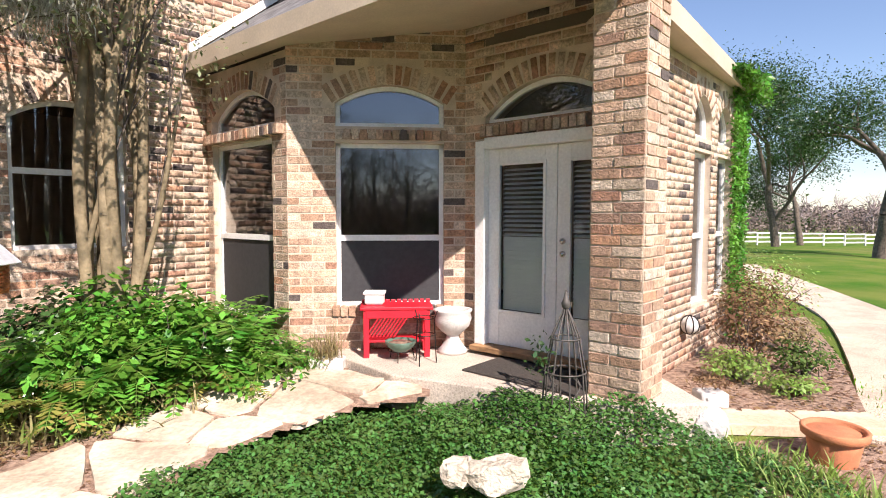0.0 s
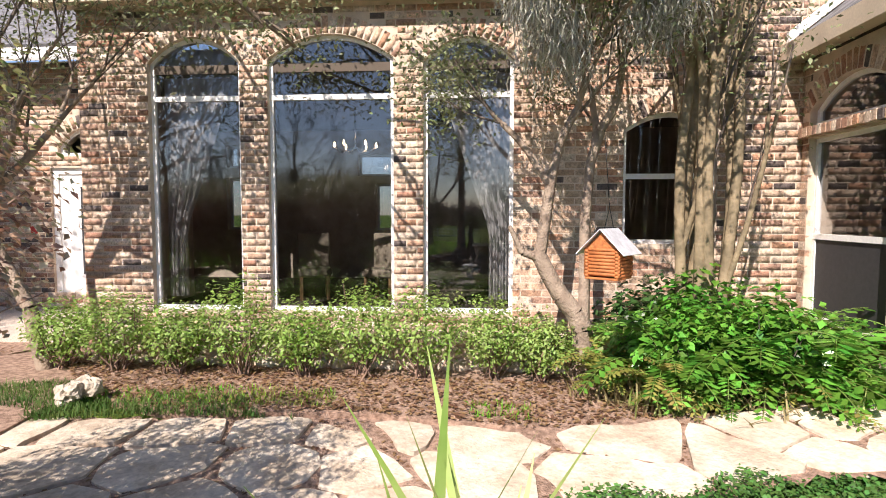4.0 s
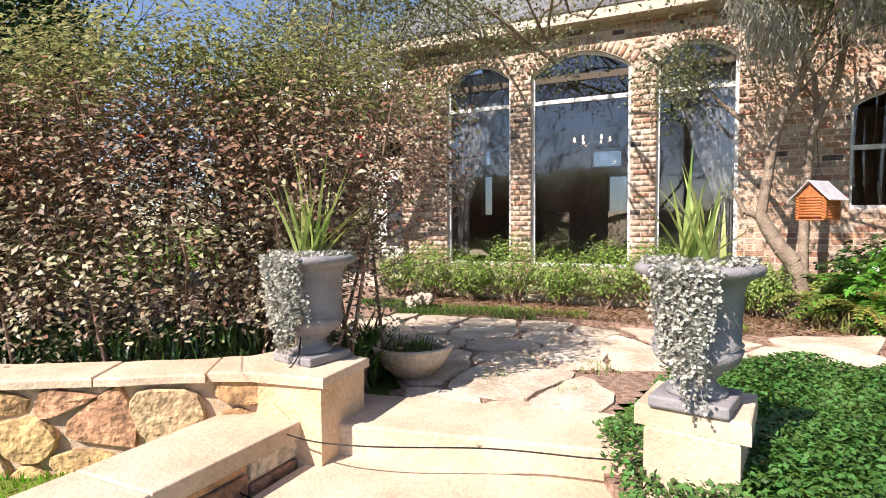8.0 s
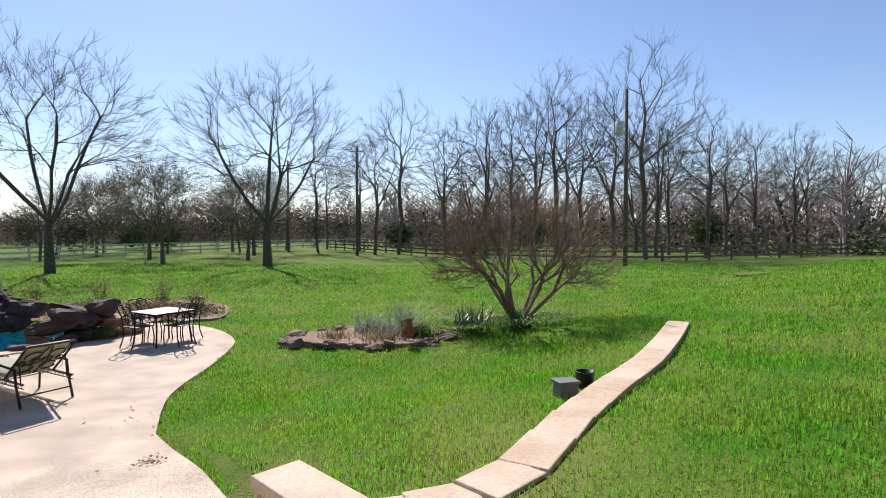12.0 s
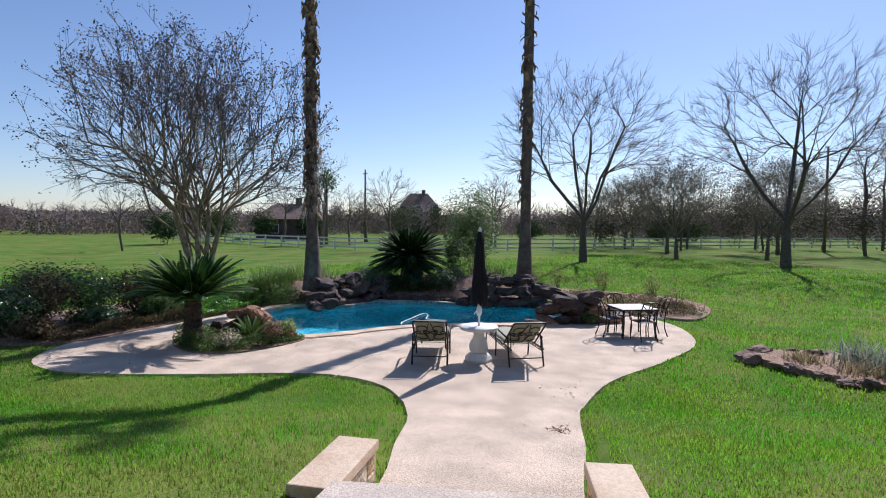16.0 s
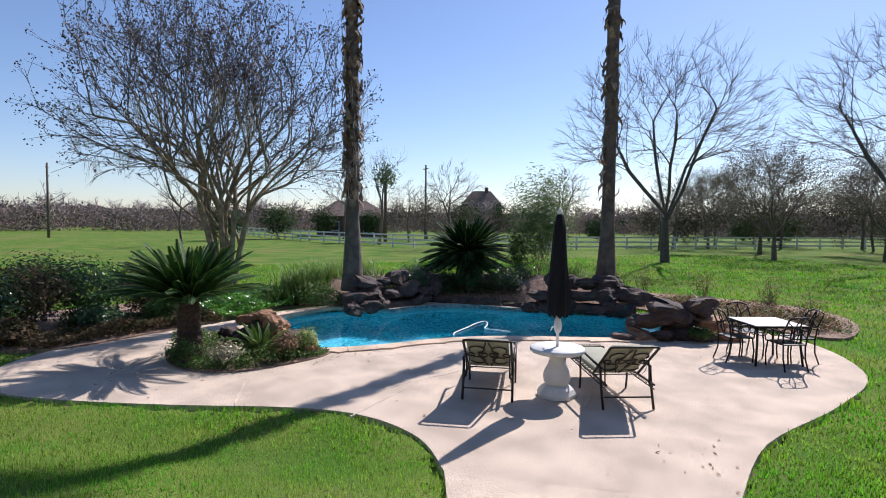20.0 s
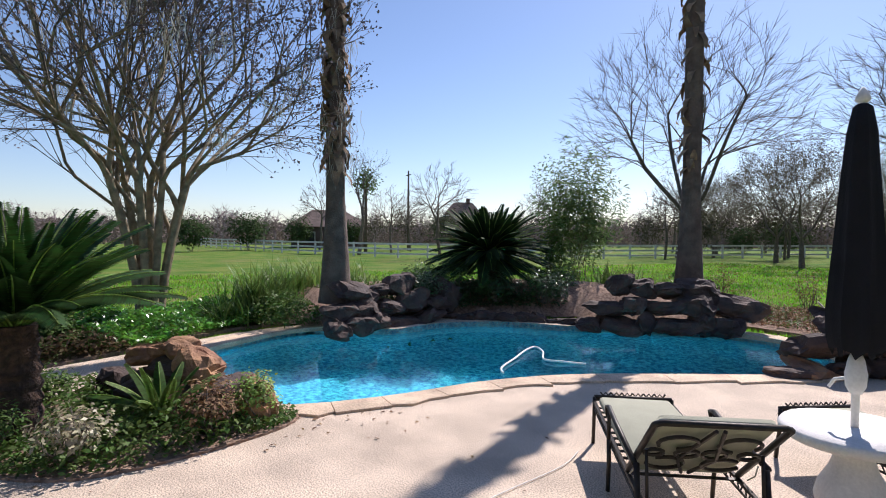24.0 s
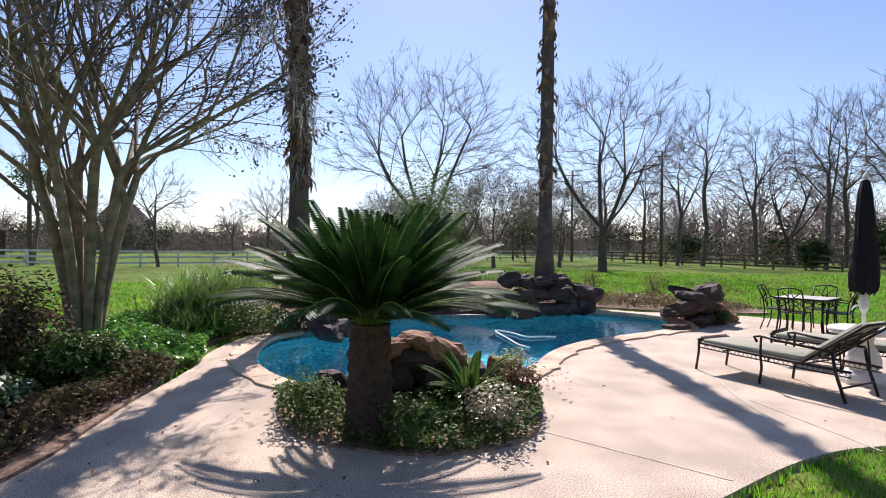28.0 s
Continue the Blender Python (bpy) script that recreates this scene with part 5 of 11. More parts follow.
def french_door():
    """White double door with blinds behind its glass."""
    p, q = D0.to_2d(), D1.to_2d()
    d = (q - p).normalized()
    o = Vector((d.y, -d.x))
    turn = Matrix.Rotation(math.atan2(d.y, d.x), 4, "Z")
    th = empty("door_1", pose(0, 0, 0))
    tagged(th, "white double french door with closed blinds behind glass", "door", kind="structure")

    def pc(nm, l, r, lo, hi, dep, back, mat, parent=th, bevel=0.004):
        c = p + d * ((l + r) / 2) - o * back
        return box_part(nm, (r - l, dep, hi - lo), (c.x, c.y, (lo + hi) / 2), M[mat], parent, turn=turn, bevel=bevel)

    a0, a1, z0, z1 = 0.24, 1.66, 1.59, 3.65
    pc("door_frame", a0 - 0.05, a0 + 0.06, z0, z1, 0.16, 0.0, "white")
    pc("door_frame", a1 - 0.06, a1 + 0.05, z0, z1, 0.16, 0.0, "white")
    pc("door_frame", a0 + 0.06, a1 - 0.06, z1 - 0.08, z1 + 0.03, 0.16, 0.0, "white")
    pc("threshold", a0 - 0.05, a1 + 0.05, z0 - 0.05, z0, 0.24, -0.05, "wood_old")
    mid = 1.075
    for l, r in ((a0 + 0.06, mid - 0.004), (mid + 0.004, a1 - 0.06)):
        leaf = pc("leaf", l, l + 0.13, z0 + 0.005, z1 - 0.085, 0.045, 0.03, "white")
        pc("stile", r - 0.13, r, z0 + 0.005, z1 - 0.085, 0.045, 0.03, "white", leaf)
        pc("rail", l + 0.13, r - 0.13, z0 + 0.005, z0 + 0.36, 0.045, 0.03, "white", leaf)
        pc("rail", l + 0.13, r - 0.13, z1 - 0.24, z1 - 0.085, 0.045, 0.03, "white", leaf)
        for a, b, lo, hi in ((l + 0.11, l + 0.14, z0 + 0.34, z1 - 0.22), (r - 0.14, r - 0.11, z0 + 0.34, z1 - 0.22), (l + 0.14, r - 0.14, z0 + 0.34, z0 + 0.37), (l + 0.14, r - 0.14, z1 - 0.25, z1 - 0.22)):
            pc("moulding", a, b, lo, hi, 0.02, 0.0, "white", leaf)
        g = raw("pane", [(*(p + d * a - o * 0.028), z) for a, z in ((l + 0.13, z0 + 0.36), (r - 0.13, z0 + 0.36), (r - 0.13, z1 - 0.24), (l + 0.13, z1 - 0.24))], [(0, 1, 2, 3)], M["glass_clear"], leaf)
        g.visible_shadow = False
        z = z0 + 0.39
        while z < z1 - 0.26:
            c = p + d * ((l + r) / 2) - o * 0.075
            tilt = 72 if z < z0 + 1.12 else 24
            box_part("blind_slat", (r - l - 0.28, 0.05, 0.004), (c.x, c.y, z), M["blind"], leaf, turn=turn @ Matrix.Rotation(radians(tilt), 4, "X"), bevel=0)
            z += 0.046
        # added dark sheet that stands in for the room's shade behind the slats
        back = pc("room_shade_sheet", l + 0.1, r - 0.1, z0 + 0.3, z1 - 0.2, 0.01, 0.14, "room_shade", leaf, 0)
    for z in (2.55, 2.67):
        c = p + d * (mid + 0.075) + o * 0.02
        bm = bmesh.new()
        bmesh.ops.create_uvsphere(bm, u_segments=12, v_segments=8, radius=0.03)
        bmesh.ops.translate(bm, vec=(c.x, c.y, z), verts=bm.verts)
        part("door_knob" if z < 2.6 else "deadbolt", bm, M["steel"], th, "polished steel", smooth=True)
    return th


M["wood_old"] = material("weathered_wood", (0.30, 0.17, 0.08), 0.85, vary=0.3, scale=8, bump=0.5, bump_scale=50)
M["blind"] = material("cream_blind", (0.88, 0.86, 0.80), 0.6, vary=0.05, scale=4)
# Dark colour in place of the unlit room behind the door
M["room_shade"] = material("painted_room_shade", (0.16, 0.13, 0.09), 0.9, vary=0.1, scale=2)
M["steel"] = material("polished_steel", (0.6, 0.58, 0.55), 0.25, metal=1.0, vary=0.05)
M["glass_clear"] = glass("door_glass", (0.92, 0.94, 0.94), 1.45)
french_door()


def soldier_sills():
    """Projecting rowlock ledges over the porch windows and door."""
    rng = random.Random(5)
    for nm, p, q, a0, a1, z in (("brick_ledge", S0, S1h, 0.08, 1.62, 3.785), ("brick_ledge", C0, C1, 0.485, 1.605, 3.733), ("brick_ledge", D0, D1, 0.2, 1.64, 3.755), ("brick_sill", C0, C1, 0.44, 1.65, 1.91)):
        p, q = Vector(p).to_2d(), Vector(q).to_2d()
        d = (q - p).normalized()
        o = Vector((d.y, -d.x))
        th = empty(nm, pose(0, 0, 0))
        tagged(th, "projecting row of bricks set on edge", "brick ledge", kind="structure")
        a = a0
        proud = 0.09 if p == S0.to_2d() else 0.03
        while a < a1:
            c = p + d * (a + 0.04) + o * (proud - 0.1 + rng.uniform(-0.004, 0.004))
            b = new("brick", rng.choice(UNITS))
            b.matrix_basis = Matrix.Translation((c.x, c.y, z + rng.uniform(-0.003, 0.003))) @ Matrix.Rotation(math.atan2(d.y, d.x), 4, "Z") @ Matrix.Diagonal((0.072, 0.2, 0.1, 1))
            b.parent = th
            a += 0.083


soldier_sills()


def curtains():
    """Sheer curtains drawn back inside the outer tall windows."""
    rng = random.Random(3)
    for u0, u1, flip in ((-4.30, -3.25, 1), (-0.95, 0.03, -1)):
        V, F = [], []
        nz, nx = 16, 22
        for i in range(nz + 1):
            f = i / nz
            z = 4.95 - f * 3.1
            full = 0.95 * (1 - 0.75 * min(1, f / 0.72) ** 1.2) if f < 0.72 else 0.24
            for j in range(nx + 1):
                g = j / nx
                u = (u0 + g * full) if flip > 0 else (u1 - g * full)
                p = hu(u, 7.30 + 0.035 * math.sin(g * 40) * (0.4 + f), z)
                V.append(tuple(p))
        for i in range(nz):
            for j in range(nx):
                a = i * (nx + 1) + j
                F.append((a, a + 1, a + nx + 2, a + nx + 1))
        ob = fast("curtain", V, F, M["sheer"], smooth=True)
        tagged(ob, "sheer pale curtain tied back inside a tall window", "curtain", group="tied-back curtains")


M["sheer"] = material("sheer_fabric", (0.62, 0.60, 0.58), 0.9, vary=0.08, scale=5, thin=0.4)
curtains()

slab_far = slab("ground_terrace", [(-5.6, -0.7), (-5.0, -1.1), (-8.5, -2.6), (-13, -4.0), (-16, 2.0), (-9.5, 1.0), (-8.6, -0.6), (-6.2, -0.4)], 1.0, TERRACE + 0.03, M["soil"])
tagged(slab_far, "leaf-strewn soil between the path and the wing", "flower bed", kind="structure")


# ---- plants: materials ----
def leaf_mat(name, a, b, rough=0.5, thin=0.35, hue=0.02, island=0.3, spec=0.4):
    return material(name, a, rough, second=b, scale=3.0, bump_scale=25, island=island, hue=hue, thin=thin, spec=spec)


M["ivy"] = leaf_mat("asian_jasmine_leaf", (0.06, 0.16, 0.032), (0.11, 0.235, 0.055), 0.26, 0.3, island=0.4, spec=0.8)
M["fern"] = leaf_mat("glossy_fern_leaf", (0.055, 0.19, 0.022), (0.17, 0.38, 0.05), 0.28, 0.4, island=0.6, spec=0.6)
M["fern_old"] = leaf_mat("yellowing_fern_leaf", (0.22, 0.24, 0.045), (0.30, 0.25, 0.07), 0.6, 0.35)
M["shrub"] = leaf_mat("pale_green_shrub_leaf", (0.20, 0.33, 0.055), (0.33, 0.45, 0.13), 0.5, 0.45, island=0.45)
M["hedge"] = leaf_mat("bronze_hedge_leaf", (0.29, 0.27, 0.16), (0.48, 0.42, 0.30), 0.4, 0.35, hue=0.03, island=0.55)
M["hedge_bronze"] = leaf_mat("red_bronze_hedge_leaf", (0.27, 0.135, 0.085), (0.42, 0.27, 0.19), 0.4, 0.35, hue=0.02, island=0.55)
M["hedge_top"] = leaf_mat("olive_hedge_leaf", (0.20, 0.23, 0.07), (0.34, 0.32, 0.13), 0.45, 0.4, hue=0.03, island=0.5)
M["blue_leaf"] = leaf_mat("blue_green_leaf", (0.085, 0.145, 0.09), (0.14, 0.21, 0.14), 0.5, 0.3)
M["hedge_red"] = leaf_mat("red_flower", (0.55, 0.03, 0.05), (0.65, 0.06, 0.06), 0.5, 0.3)
M["dark_leaf"] = leaf_mat("dark_evergreen_leaf", (0.028, 0.075, 0.017), (0.06, 0.125, 0.03), 0.35, 0.2, spec=0.6)
M["mid_leaf"] = leaf_mat("mid_green_leaf", (0.06, 0.13, 0.025), (0.12, 0.18, 0.045), 0.6, 0.3, spec=0.2)
M["dry_leaf"] = leaf_mat("dry_brown_leaf", (0.16, 0.085, 0.04), (0.25, 0.15, 0.08), 0.8, 0.2, island=0.4)
M["far_green"] = leaf_mat("far_dull_green", (0.04, 0.075, 0.025), (0.075, 0.11, 0.045), 0.95, 0.15, spec=0.03)
M["grey_leaf"] = leaf_mat("silver_trailing_leaf", (0.40, 0.41, 0.35), (0.52, 0.52, 0.46), 0.8, 0.25)
M["yucca"] = leaf_mat("spiky_yellow_green_leaf", (0.26, 0.38, 0.08), (0.46, 0.50, 0.19), 0.45, 0.3)
M["sago"] = leaf_mat("sago_frond", (0.016, 0.050, 0.011), (0.036, 0.085, 0.018), 0.6, 0.15, spec=0.2)
M["sago_dark"] = leaf_mat("old_sago_frond", (0.012, 0.030, 0.009), (0.02, 0.045, 0.013), 0.75, 0.05, spec=0.15)
M["twig"] = material("bare_twig", (0.13, 0.105, 0.085), 0.9, vary=0.3, scale=2, island=0.15)
# Bark and twig darkened for the pecans: their backlit look is in the colour
M["pecan_bark"] = material("backlit_pecan_bark", (0.13, 0.105, 0.085), 0.95, second=(0.07, 0.056, 0.046), scale=9, bump=1.0, bump_scale=40)
M["pecan_twig"] = material("backlit_pecan_twig", (0.11, 0.088, 0.073), 0.95, vary=0.3, scale=2, island=0.15)
M["oak_dull"] = leaf_mat("dull_oak_leaf", (0.13, 0.12, 0.085), (0.20, 0.175, 0.13), 0.8, 0.2, island=0.4, spec=0.1)
# Paler, greyer copy of the twig colour: distance haze put into the paint
M["twig_hazed"] = material("haze_toned_bare_wood", (0.33, 0.27, 0.26), 0.95, vary=0.2, scale=0.3, island=0.2)
M["twig_red"] = material("brown_bare_twig", (0.22, 0.145, 0.105), 0.9, vary=0.3, scale=2, island=0.15)
M["seed_pod"] = material("dark_seed_pod", (0.17, 0.14, 0.15), 0.9, vary=0.3, scale=4, island=0.2)
M["moss"] = leaf_mat("grey_hanging_moss", (0.38, 0.38, 0.32), (0.50, 0.49, 0.42), 0.9, 0.3)
M["grass"] = material("grass_blade", (0.105, 0.36, 0.012), 0.5, second=(0.24, 0.40, 0.035), scale=0.9, bump_scale=9, island=0.6, hue=0.02, thin=0.5, spec=0.5, drift=(0.30, 0.34, 0.07), drift_scale=0.35)
M["straw"] = leaf_mat("straw_grass", (0.26, 0.22, 0.10), (0.34, 0.27, 0.14), 0.7, 0.35)
M["palm_bark"] = material("palm_trunk", (0.15, 0.11, 0.085), 0.95, second=(0.085, 0.062, 0.05), scale=5, bump=1.0, bump_scale=30)
M["palm_boot"] = material("dry_palm_boot", (0.30, 0.21, 0.13), 0.95, second=(0.16, 0.105, 0.07), scale=6, bump=0.8, bump_scale=40, island=0.3)
M["sago_trunk"] = material("shaggy_sago_trunk", (0.10, 0.06, 0.04), 1.0, second=(0.05, 0.032, 0.025), scale=20, bump=1.0, bump_scale=60)

RNG = np.random.default_rng(7)


# ---- plants: generators ----
def leaves(name, P, size, mat, parent=None, up=0.3, aspect=0.5, out=None, jitter=0.4, rng=None, droop=0.0):
    """Many small four-cornered leaves at points P, facing roughly up or along out."""
    rng = rng or RNG
    P = np.asarray(P, float).reshape(-1, 3)
    n = len(P)
    nor = rng.normal(size=(n, 3))
    nor /= np.linalg.norm(nor, axis=1, keepdims=True)
    nor[:, 2] = np.abs(nor[:, 2]) + up
    if out is not None:
        nor += np.asarray(out) * 0.9
    nor /= np.linalg.norm(nor, axis=1, keepdims=True)
    t = rng.normal(size=(n, 3))
    t -= nor * np.sum(t * nor, 1, keepdims=True)
    t /= np.linalg.norm(t, axis=1, keepdims=True) + 1e-9
    b = np.cross(nor, t)
    s = (size * (1 + jitter * (rng.random(n) * 2 - 1)))[:, None]
    bend = nor * s * 0.12
    V = np.stack([P - t * s * 0.5, P + b * s * aspect * 0.5 + bend, P + t * s * 0.5 - np.array([0, 0, 1.0]) * s * droop, P - b * s * aspect * 0.5 + bend], 1)
    F = np.arange(4 * n).reshape(n, 4)
    ob = fast(name, V.reshape(-1, 3), F, mat, parent)
    if parent:
        ob["kind"] = "stuff"
    return ob


def blades(name, P, length, width, mat, parent=None, lean=0.5, rng=None, arch=0.3, base_dir=None, segs=3):
    """Arching strap leaves that spring from points P."""
    rng = rng or RNG
    P = np.asarray(P, float).reshape(-1, 3)
    n = len(P)
    az = rng.random(n) * 2 * np.pi
    if base_dir is not None:
        az = base_dir + rng.normal(size=n) * 0.4
    tilt = np.abs(rng.normal(size=n)) * lean
    L = length * (0.6 + 0.6 * rng.random(n))
    hd = np.stack([np.cos(az), np.sin(az), np.zeros(n)], 1)
    side = np.stack([-np.sin(az), np.cos(az), np.zeros(n)], 1)
    rows = []
    pos = P.copy()
    ang = tilt.copy()
    for k in range(segs + 1):
        w = (width * (1 - (k / segs) ** 1.6) + 0.001)
        rows.append(pos - side * (w / 2))
        rows.append(pos + side * (w / 2))
        step = (L / segs)[:, None]
        pos = pos + (hd * np.sin(ang)[:, None] + np.array([0, 0, 1.0]) * np.cos(ang)[:, None]) * step
        ang = np.minimum(ang + arch * (0.5 + rng.random(n)), 2.6)
    V = np.stack(rows, 1)
    k2 = 2 * (segs + 1)
    F = []
    for k in range(segs):
        F.append([2 * k, 2 * k + 1, 2 * k + 3, 2 * k + 2])
    F = np.array(F)[None] + (np.arange(n) * k2)[:, None, None]
    return fast(name, V.reshape(-1, 3), F.reshape(-1, 4), mat, parent)


def tubes(name, segs, mat, parent=None, sides=4):
    """A mesh of tapered sticks from rows of start, end and two radii."""
    A = np.asarray(segs, float)
    p, q, r0, r1 = A[:, 0:3], A[:, 3:6], A[:, 6], A[:, 7]
    d = q - p
    d /= np.linalg.norm(d, axis=1, keepdims=True) + 1e-9
    ref = np.where(np.abs(d[:, 2:3]) > 0.9, np.array([[1.0, 0, 0]]), np.array([[0, 0, 1.0]]))
    a = np.cross(d, ref)
    a /= np.linalg.norm(a, axis=1, keepdims=True)
    b = np.cross(d, a)
    V = []
    for pt, r in ((p, r0), (q, r1)):
        for k in range(sides):
            w = 2 * np.pi * k / sides
            V.append(pt + (a * np.cos(w) + b * np.sin(w)) * r[:, None])
    V = np.stack(V, 1)
    n = len(A)
    F = np.array([[k, (k + 1) % sides, sides + (k + 1) % sides, sides + k] for k in range(sides)])
    F = F[None] + (np.arange(n) * 2 * sides)[:, None, None]
    ob = fast(name, V.reshape(-1, 3), F.reshape(-1, 4), mat, parent, smooth=True)
    if parent:
        ob["kind"] = "stuff"
    return ob


def grow(rng, start, way, length, radius, depth, out, spread=0.5, kids=3, up=0.12, shrink=0.66, wig=0.16, segs=4, keep=None, thin=0.6):
    """Recursive limbs; fills out with sticks and returns the tips."""
    pos, d = Vector(start), Vector(way).normalized()
    step = length / segs
    r = radius
    pts = []
    for k in range(segs):
        d = (d + Vector((rng.gauss(0, wig), rng.gauss(0, wig), rng.gauss(0, wig) + up))).normalized()
        nxt = pos + d * step
        r1 = r * (1 - (1 - thin) / segs)
        out.append((*pos, *nxt, r, r1))
        pos, r = nxt, r1
        pts.append((pos.copy(), d.copy(), r))
    if depth <= 0:
        if keep is not None:
            keep.append(pos.copy())
        return
    for k in range(kids):
        p, dd, rr = pts[-1] if k < 2 else pts[rng.randrange(1, segs)]
        ax = dd.orthogonal().normalized()
        ax.rotate(Matrix.Rotation(rng.uniform(0, 6.283), 3, dd))
        nd = dd.copy()
        nd.rotate(Matrix.Rotation(spread * rng.uniform(0.5, 1.3), 3, ax))
        grow(rng, p, nd, length * shrink * rng.uniform(0.75, 1.15), rr * (0.78 if k < 2 else 0.55), depth - 1, out, spread, kids, up, shrink, wig, max(2, segs - 1), keep, thin)


def dome_tree(seed, stems, center, radii, n, r0, twig=0.4, bend=0.16, kids=3, fine=0.006, balance=0.45, low=-0.35, tips=None, stem=0.0, power=0.5):
    """Limbs that reach from given stems to points spread through a rounded crown; returns sticks."""
    rng = np.random.default_rng(seed)
    cap = sum(len(s) for s in stems) + n * 3 + 10
    pos, par, run = np.zeros((cap, 3)), np.full(cap, -1), np.zeros(cap)
    way = np.tile(np.array([0, 0, 1.0]), (cap, 1))
    free = np.zeros(cap, bool)
    m = 0
    for s in stems:
        for k, p in enumerate(s):
            pos[m] = p
            par[m] = m - 1 if k else -1
            if k:
                run[m] = run[m - 1] + np.linalg.norm(pos[m] - pos[m - 1])
                way[m] = (pos[m] - pos[m - 1]) / np.linalg.norm(pos[m] - pos[m - 1])
            free[m] = k >= len(s) * 0.45
            m += 1
    d = rng.normal(size=(n * 3, 3))
    d /= np.linalg.norm(d, axis=1, keepdims=True)
    d = d[d[:, 2] > low][:n]
    r = (0.30 + 0.70 * rng.random(len(d))) ** 0.55 * (1 + 0.10 * np.sin(d[:, 0] * 6 + seed) * np.cos(d[:, 1] * 5 + d[:, 2] * 4))
    A = np.asarray(center) + d * r[:, None] * np.asarray(radii)
    root = np.mean([s[-1] for s in stems], axis=0)
    A = A[np.argsort(np.linalg.norm(A - root, axis=1))]
    ends = []
    for a in A:
        gap = np.linalg.norm(pos[:m] - a, axis=1)
        turn = np.einsum("ij,ij->i", way[:m], a - pos[:m]) / (gap + 1e-9)
        cost = np.where(free[:m], gap * (1 + 0.9 * (1 - turn)) + balance * run[:m] + 0.6 * np.maximum(0, pos[:m, 2] - a[2]), 1e9)
        j = int(np.argmin(cost))
        g = gap[j]
        ctrl = pos[j] + way[j] * g * bend + rng.normal(size=3) * g * 0.03 + np.array([0, 0, -0.03]) * g
        last = j
        for f in (0.35, 0.7, 1.0):
            q = (1 - f) ** 2 * pos[j] + 2 * f * (1 - f) * ctrl + f * f * a
            pos[m], par[m] = q, last
            v = q - pos[last]
            run[m] = run[last] + np.linalg.norm(v)
            way[m] = v / (np.linalg.norm(v) + 1e-9)
            free[m] = True
            last = m
            m += 1
        ends.append(last)
    load = np.zeros(m)
    load[ends] = 1
    for i in range(m - 1, 0, -1):
        if par[i] >= 0:
            load[par[i]] += load[i]
    rad = np.maximum(r0 * (load / max(load[0], n / max(1, len(stems)))) ** power, fine)
    first = sum(len(s) for s in stems)
    rad[:first] = np.maximum(rad[:first], stem)
    segs = [(*pos[par[i]], *pos[i], min(rad[par[i]], rad[i] * 1.6), rad[i]) for i in range(m) if par[i] >= 0]
    mid = np.asarray(center)
    for e in ends:
        o = pos[e] - mid
        o = o / (np.linalg.norm(o) + 1e-9)
        for k in range(kids):
            v = way[e] * 0.8 + o * 0.5 + rng.normal(size=3) * 0.38 + np.array([0, 0, 0.2])
            v = v / np.linalg.norm(v) * twig * (0.5 + 0.9 * rng.random())
            h = pos[e] - way[e] * twig * rng.random() * 1.2
            q = h + v
            segs.append((*h, *q, fine, fine * 0.6))
            if tips is not None:
                tips.append(q)
    return segs


def split_tubes(thing, segs, mat, limit, twig=None):
    """Thick sticks as trunk and limbs, thin ones as twigs."""
    big = [s for s in segs if s[6] >= limit]
    thin = [s for s in segs if s[6] < limit]
    if big:
        tubes("trunk", big, mat, thing, 7)
    if thin:
        tubes("twig_mass", thin, twig or mat, thing, 3)


def stuff(ob, label, cat):
    return tagged(ob, label, cat, kind="stuff")


def scatter_in(loop, n, rng=None):
    rng = rng or RNG
    L = np.array([(p[0], p[1]) for p in loop])
    lo, hi = L.min(0), L.max(0)
    got = np.zeros((0, 2))
    while len(got) < n:
        c = lo + rng.random((n * 2, 2)) * (hi - lo)
        got = np.concatenate([got, c[inside(c[:, 0], c[:, 1], L)]])
    return got[:n]


# ---- lawn grass ----
LANE = [(p.x, p.y) for p in WALK_L] + [(p.x, p.y) for p in reversed(WALK_R)]
LAND = [(-1.3, -2.2), (-0.5, 0.2), (0.5, 0.0), (1.7, -1.6), (3.75, -3.3), (3.45, -3.75), (2.1, -5.2), (1.7, -4.95), (0.5, -4.3), (-1.0, -2.9)]


